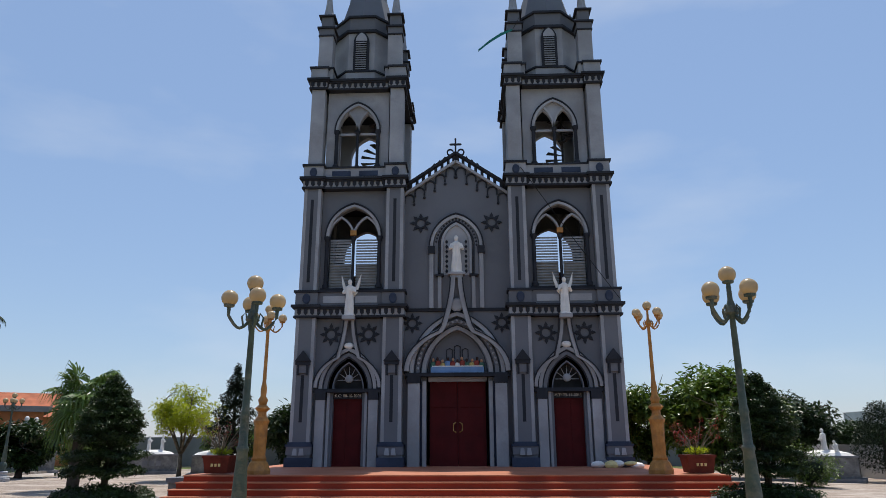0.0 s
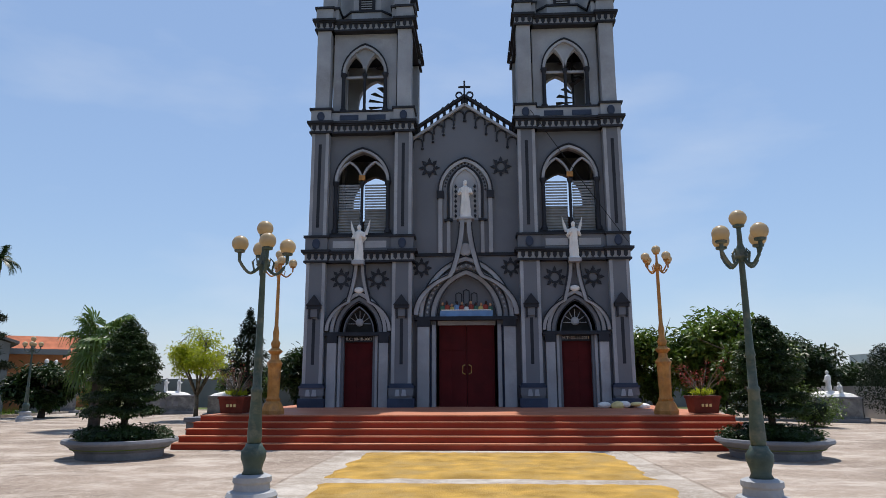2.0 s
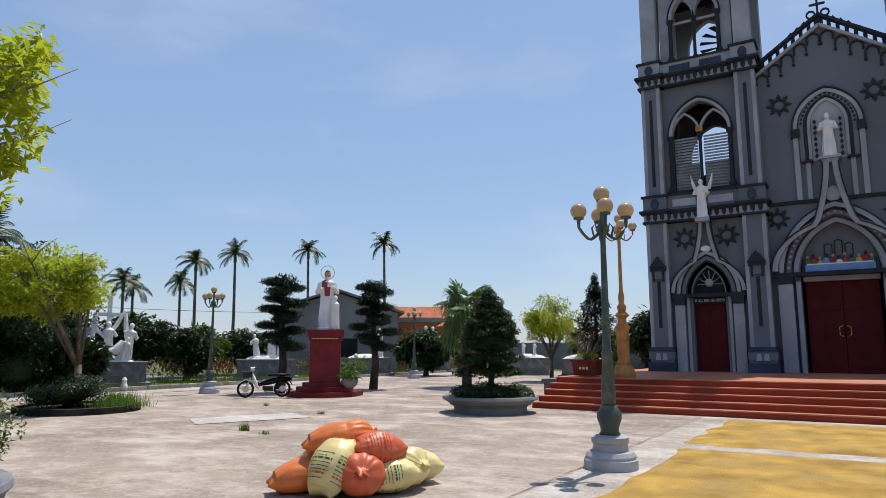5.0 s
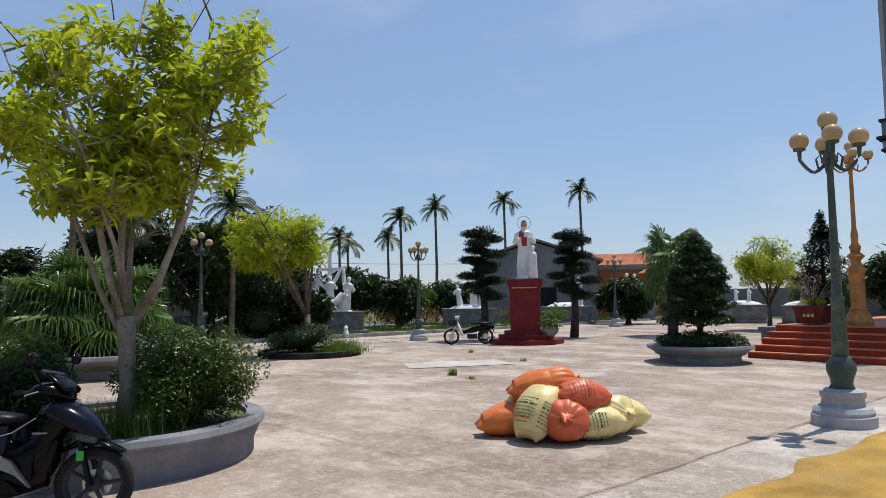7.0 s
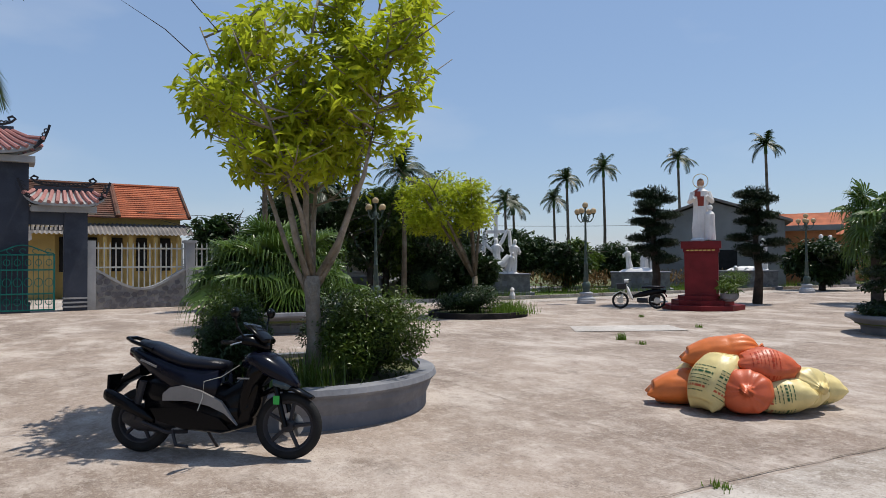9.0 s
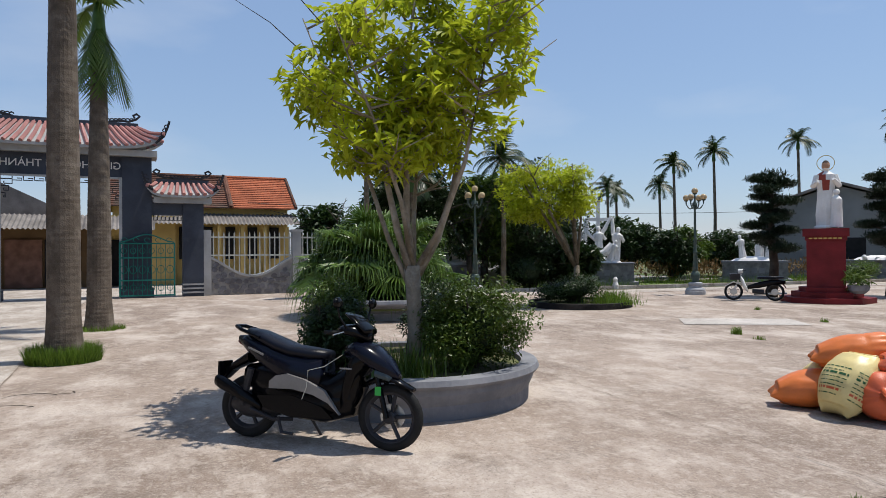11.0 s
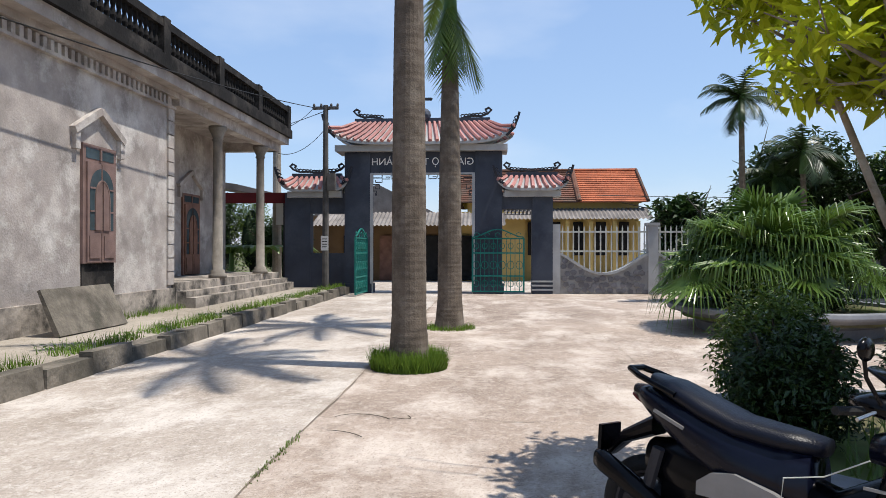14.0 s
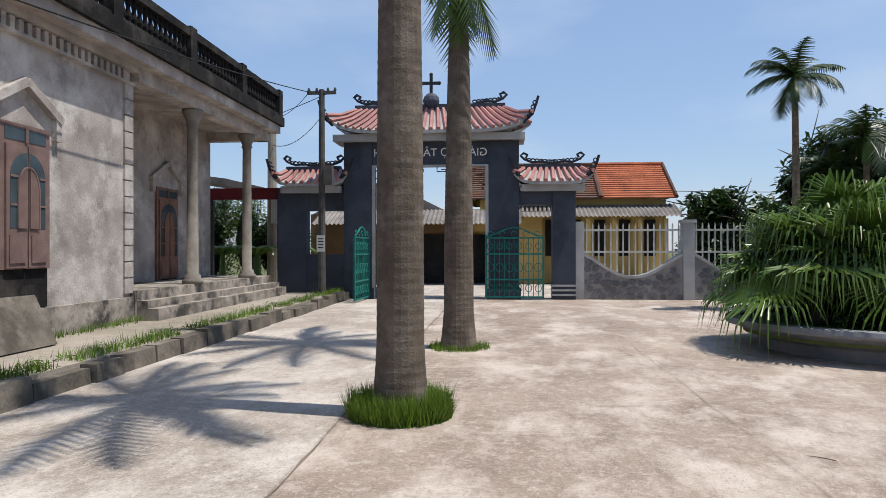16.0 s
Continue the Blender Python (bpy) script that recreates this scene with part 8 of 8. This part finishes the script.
pompom_pine((-18.41, 18.19, 0), 1)
pompom_pine((-16.87, 21.78, 0), 2)
cone = thing("cone_cypress", "tall dark cypress clipped in a cone", "tree", pose(-10.6, 30.5, 0))
part("trunk", tube(B(), [(0, 0, 0), (0, 0, 4.6)], [0.14, 0.03], 8), "bark_dark", cone)
rng = np.random.default_rng(4)
p = cloud(rng, 9000, (0, 0, 2.9), (1.35, 1.35, 2.3), 0.35)
p[:, :2] *= np.clip(1.25 - 0.27 * (p[:, 2] - 1.2), 0.2, 1.2)[:, None] * (0.82 + 0.2 * np.sin(p[:, 2] * 9))[:, None]
leaves("crown", p, 0.13, "leaf_pine", cone, 4)
tree("yellow_green_tree", "bright yellow-green leafy tree behind the terrace", (-13.3, 31.5, 0), 6, (0, 0, 3.0), (1.9, 1.9, 1.5), 7500, 0.16, "leaf_yellow", trunk=0.09, fork=1.2, seed=51, lumps=30, size=0.32)
# old fan palm with hanging skirt
op = thing("fan_palm", "tall fan palm with a hanging skirt of old leaves", "palm", pose(-14.42, 25.06, 0))
part("trunk", tube(B(), [(0, 0, 0), (0, 0, 3.1)], [0.22, 0.17], 9), "bark_dark", op)
rng = np.random.default_rng(9)
for j in range(44):
    vv, ff = [], []
    fan_leaf(vv, ff, (0, 0, 3.1), j * 2.4, -1.2 + 2.5 * ((j * 0.755) % 1), rng.uniform(0.75, 1.1), rng.uniform(0.75, 1.0), rng, 18)
    mesh_from("fan_leaf", vv, ff, "leaf_palm" if j % 3 else "leaf_mid", op)

BG = random.Random(77)
DK = "dense dark green tree at the yard edge"
# woods beyond the lawn on the west and north-west side, and behind the church
SPOTS = [(-27.2, 7.6, 2.1, 5.4), (-26.4, 10.8, 1.8, 4.9), (-31, 5.5, 2.3, 4.0), (-33, 9.5, 2.6, 4.8), (-32, 13.5, 2.2, 4.2), (-33.5, 17.5, 2.4, 3.6), (-32.5, 21.5, 2.3, 3.4), (-33, 25.5, 2.3, 3.0), (-34, 30, 2.3, 2.8),
         (-26.5, 12.8, 1.5, 2.3), (-26.8, 6.2, 1.5, 2.4), (-25.6, 14.4, 1.3, 2.2), (-29.5, 22.6, 1.4, 2.6), (-30.5, 15.5, 1.5, 3.2),
         (-22.4, 34.0, 1.7, 2.8), (-25.0, 46.0, 2.4, 3.2), (-16, 47, 2.5, 3.4), (-8.8, 33.8, 1.6, 3.6), (-8.9, 40, 2.0, 3.6),
         (10.6, 30.0, 2.4, 4.9), (13.2, 33.5, 2.4, 4.6), (16.5, 36, 2.2, 4.0), (9.0, 36, 2.3, 4.6), (19.5, 44, 2.2, 3.0), (26, 48, 2.5, 3.2), (-37, 12, 3.0, 5.4)]
for k, (x, y, r, h) in enumerate(SPOTS):
    tree("leafy_tree", DK, (x, y, 0), 5, (0, 0, h * 0.58), (r, r, h * 0.45), 8000, 0.27 + 0.03 * (k % 4), ("leaf_dark", "leaf_mid", "leaf_dark")[k % 3], "bark_dark", 0.14, h * 0.3, 100 + k, 26, group="trees round the yard", size=0.36)
for k, (x, y, r, h, mat) in enumerate(((-25.4, 12.2, 1.3, 1.0, "leaf_dark"), (-27.0, 14.2, 1.2, 0.9, "leaf_dark"), (-25.2, 7.2, 1.2, 0.9, "leaf_dark"), (17.2, 27.5, 0.95, 0.7, "leaf_mid"), (12.6, 27.0, 1.2, 0.8, "leaf_mid"), (-20.6, 36, 1.0, 0.9, "leaf_mid"), (-24.5, 29.6, 1.0, 0.6, "leaf_mid"))):
    shrub("round_bush", "rounded green bush on the lawn", (x, y, 0), (r, r, h), 3600, 0.11, mat, 140 + k, 20, group="bushes on the lawn")
cy = thing("cone_cypress", "dark rounded cypress near a white wall", "tree", pose(17.4, 30.2, 0))
part("trunk", tube(B(), [(0, 0, 0), (0, 0, 2.4)], [0.12, 0.03], 8), "bark_dark", cy)
rng = np.random.default_rng(6)
p = cloud(rng, 6500, (0, 0, 1.85), (1.25, 1.25, 1.55), 0.4)
p[:, :2] *= np.clip(1.3 - 0.28 * (p[:, 2] - 0.6), 0.25, 1.2)[:, None]
leaves("crown", p, 0.12, "leaf_pine", cy, 6)
tree("frangipani_tree", "frangipani with pale flower clusters and bent limbs", (9.6, 24.5, 0), 7, (0, 0, 2.5), (1.5, 1.5, 0.95), 3400, 0.24, "leaf_mid", trunk=0.1, fork=0.8, seed=61, lumps=24, size=0.3)

# lawn and wild plants
rng = np.random.default_rng(70)
pts = []
for _ in range(9000):
    y = rng.uniform(4, 45)
    x = rng.uniform(-30.5, -24.6)
    if noise.noise((x * 0.35, y * 0.35, 4)) > -0.25:
        pts.append((x, y, -0.02))
grass_patch("lawn", "tall wild green grass along the statue row", pts, 0.42, "grass", 71)
sp = []
for _ in range(120):
    y = rng.uniform(18, 38)
    sp.append(cloud(rng, 24, (rng.uniform(-30.0, -28.6), y, 0.6), (0.45, 0.45, 0.5), 0.1))
tagged(leaves("croton_bed", np.concatenate(sp), 0.26, "leaf_dry", None, 8, ratio=0.25, droop=-0.7), "bed of reddish brown croton plants behind the statues", "shrub bed", kind="stuff")
lw = thing("lawn_kerb", "low pale concrete kerb along the lawn", "kerb")
setting(lw, "low pale concrete kerb along the lawn", "kerb")
for k in range(40):
    y = 4 + k
    part("kerb_stone", box(B(), -24.75, -24.55, y, y + 0.98, 0, 0.14, 0.01), "concrete_pale", lw)

# areca palms: bearing (degrees left of the church axis), distance, height
for k, (b, d, h) in enumerate(((66.2, 27, 4.7), (56.8, 48, 5.0), (52.3, 46, 6.6), (49.3, 48, 7.5), (43.4, 50, 8.2), (37.0, 48, 8.5), (57.5, 46, 5.2), (53.4, 50, 5.6), (66.8, 44, 4.3), (69.0, 46, 4.3), (71.0, 44, 4.4))):
    areca((-d * math.sin(radians(b)), d * math.cos(radians(b)), 0), h, 200 + k, 1.9 if d < 30 else 1.75)
areca((-24.4, 5.3, 0), 5.5, 230, 1.6)
areca((-24.9, 7.2, 0), 3.9, 231, 1.6)
areca((-25.6, 6.6, 0), 3.2, 232, 1.5)
for k, (u, v, r, h) in enumerate(((12.5, 24.6, 2.3, 4.9), (10.2, 26.0, 1.5, 4.0), (15.5, 24.5, 2.4, 5.4), (-9.5, 33.0, 1.6, 3.2), (-13.0, 34, 2.0, 4.5))):
    x, y = wp(u, v)
    tree("leafy_tree", "dark leafy tree behind the boundary wall", (x, y, 0), 5, (0, 0, h * 0.6), (r, r, h * 0.42), 5200, 0.19, "leaf_dark", "bark_dark", 0.13, h * 0.3, 260 + k, 26, group="trees round the yard", size=0.36)
for k, (u, v) in enumerate(((-9.2, 33.2), (-10.8, 33.4), (-12.4, 33.6), (-14.2, 33.8))):
    x, y = wp(u, v)
    shrub("hedge_bush", "dense green shrubs behind the old house porch", (x, y, 0), (1.2, 0.9, 2.1 + 0.3 * (k % 2)), 3200, 0.16, "leaf_mid" if k % 2 else "leaf_dark", 300 + k, 20, group="shrubs behind the porch")
for k, (u, v) in enumerate(((-9.0, 29.8), (-10.3, 29.6), (-11.4, 30.5), (-9.6, 31.2), (-8.4, 31.6))):
    x, y = wp(u, v)
    bn = thing("banana_plant", "banana plant with long arching green leaves", "banana plant", pose(x, y, 0), "banana plants")
    part("stem", tube(B(), [(0, 0, 0), (0, 0, 1.6)], [0.14, 0.09], 8), "palm_green", bn)
    for j in range(8):
        a = j * 2.4
        vv, ff = [], []
        for i in range(9):
            t = i / 8
            q = np.array([1.25 * t * math.cos(a), 1.25 * t * math.sin(a), 1.4 + 1.5 * t - 1.5 * t * t])
            w = 0.26 * math.sin(math.pi * min(1, 0.08 + 0.92 * t)) + 0.01
            sd = np.array([-math.sin(a), math.cos(a), 0]) * w
            vv += [tuple(q - sd - np.array([0, 0, w * 0.3])), tuple(q), tuple(q + sd - np.array([0, 0, w * 0.3]))]
            if i:
                b = 3 * i
                ff += [(b - 3, b - 2, b + 1, b), (b - 2, b - 1, b + 2, b + 1)]
        mesh_from("banana_leaf", vv, ff, "leaf_palm", bn)

# houses beyond the yard
HS = thing("gable_house", "plain grey gabled house beyond the lawn", "house", pose(-30.0, 34.5, 0, 0, 0, 40))
part("wall", box(B(), -4.0, 4.2, 0, 9, 0, 4.0), "wall_grey", HS)
part("gable", prism(B(), [(-4.0, 4.0), (0, 5.4), (4.2, 4.0)], 0.0, 9), "wall_grey", HS)
part("roof", prism(B(), [(-4.4, 3.95), (0, 5.5), (4.6, 3.95), (4.6, 4.1), (0, 5.65), (-4.4, 4.1)], -0.4, 9.4), "roof_grey", HS)
part("door", box(B(), 0.4, 1.5, -0.06, 0.02, 0, 2.3), "dark_inside", HS)
OH = thing("orange_house", "small orange house with a flat grey roof edge", "house", pose(-29.5, 42.0, 0, 0, 0, 36))
part("wall", box(B(), -1.2, 2.4, 0, 6, 0, 3.6), "wall_orange", OH)
part("roof", box(B(), -1.6, 2.8, -0.6, 6.5, 3.6, 3.95), "wall_grey", OH)
part("window", box(B(), -0.8, -0.2, -0.06, 0.02, 0.9, 2.2), "dark_inside", OH)
RH = thing("red_roof_house", "house with a red tiled roof behind the trees", "house", pose(-33.5, 51.0, 0, 0, 0, 32))
part("wall", box(B(), -5, 5, 0, 7, 0, 3.6), "wall_orange", RH)
part("roof", prism(B(), [(-0.5, 3.6), (3.5, 5.6), (7.5, 3.6)], -2.6, 5.4), "roof_orange", RH).matrix_local = pose(0, 0, 0, 0, 0, 90)
FW = thing("far_wall", "long pale boundary wall beyond the trees", "wall")
setting(FW, "long pale boundary wall beyond the trees", "wall")
part("wall_face", box(B(), -27, 40, 51.0, 51.3, 0, 2.1), "wall_grey", FW)
part("wall_face", box(B(), 18.6, 18.9, 29, 51, 0, 1.5), "wall_white", FW)
for k, (x, y, w, h) in enumerate(((43, 66, 4, 4.6), (52, 75, 5, 5.8))):
    tb = thing("town_house", "distant pale town building with window rows", "building", pose(x, y, 0))
    part("wall", box(B(), -w, w, 0, 8, 0, h), "wall_white", tb)
    for i in range(4):
        for j in range(2):
            part("window", box(B(), -w + 0.6 + i * w / 2, -w + 1.5 + i * w / 2, -0.05, 0.05, 1 + j * 2.2, 2.3 + j * 2.2), "glass", tb)

# kite ribbon blown between the towers
fl = part("flag_streamer", prism(B(), [(0, 0), (0.5, 0.42), (1.0, 0.75), (1.45, 0.98), (1.5, 1.08), (1.0, 0.9), (0.5, 0.55), (0.02, 0.12)], 0, 0.01), "iron_teal")
tagged(fl, "narrow cloth streamer hanging in the air between the towers", "streamer")
fl.matrix_world = pose(0.5, 25.0, 17.55)
mast = part("streamer_line", tube(B(), [(2.0, 25.0, 18.6), (2.35, 25.2, 19.4)], 0.012, 4), "wire_black")
tagged(mast, "thin line tying the streamer to the tower", "line")
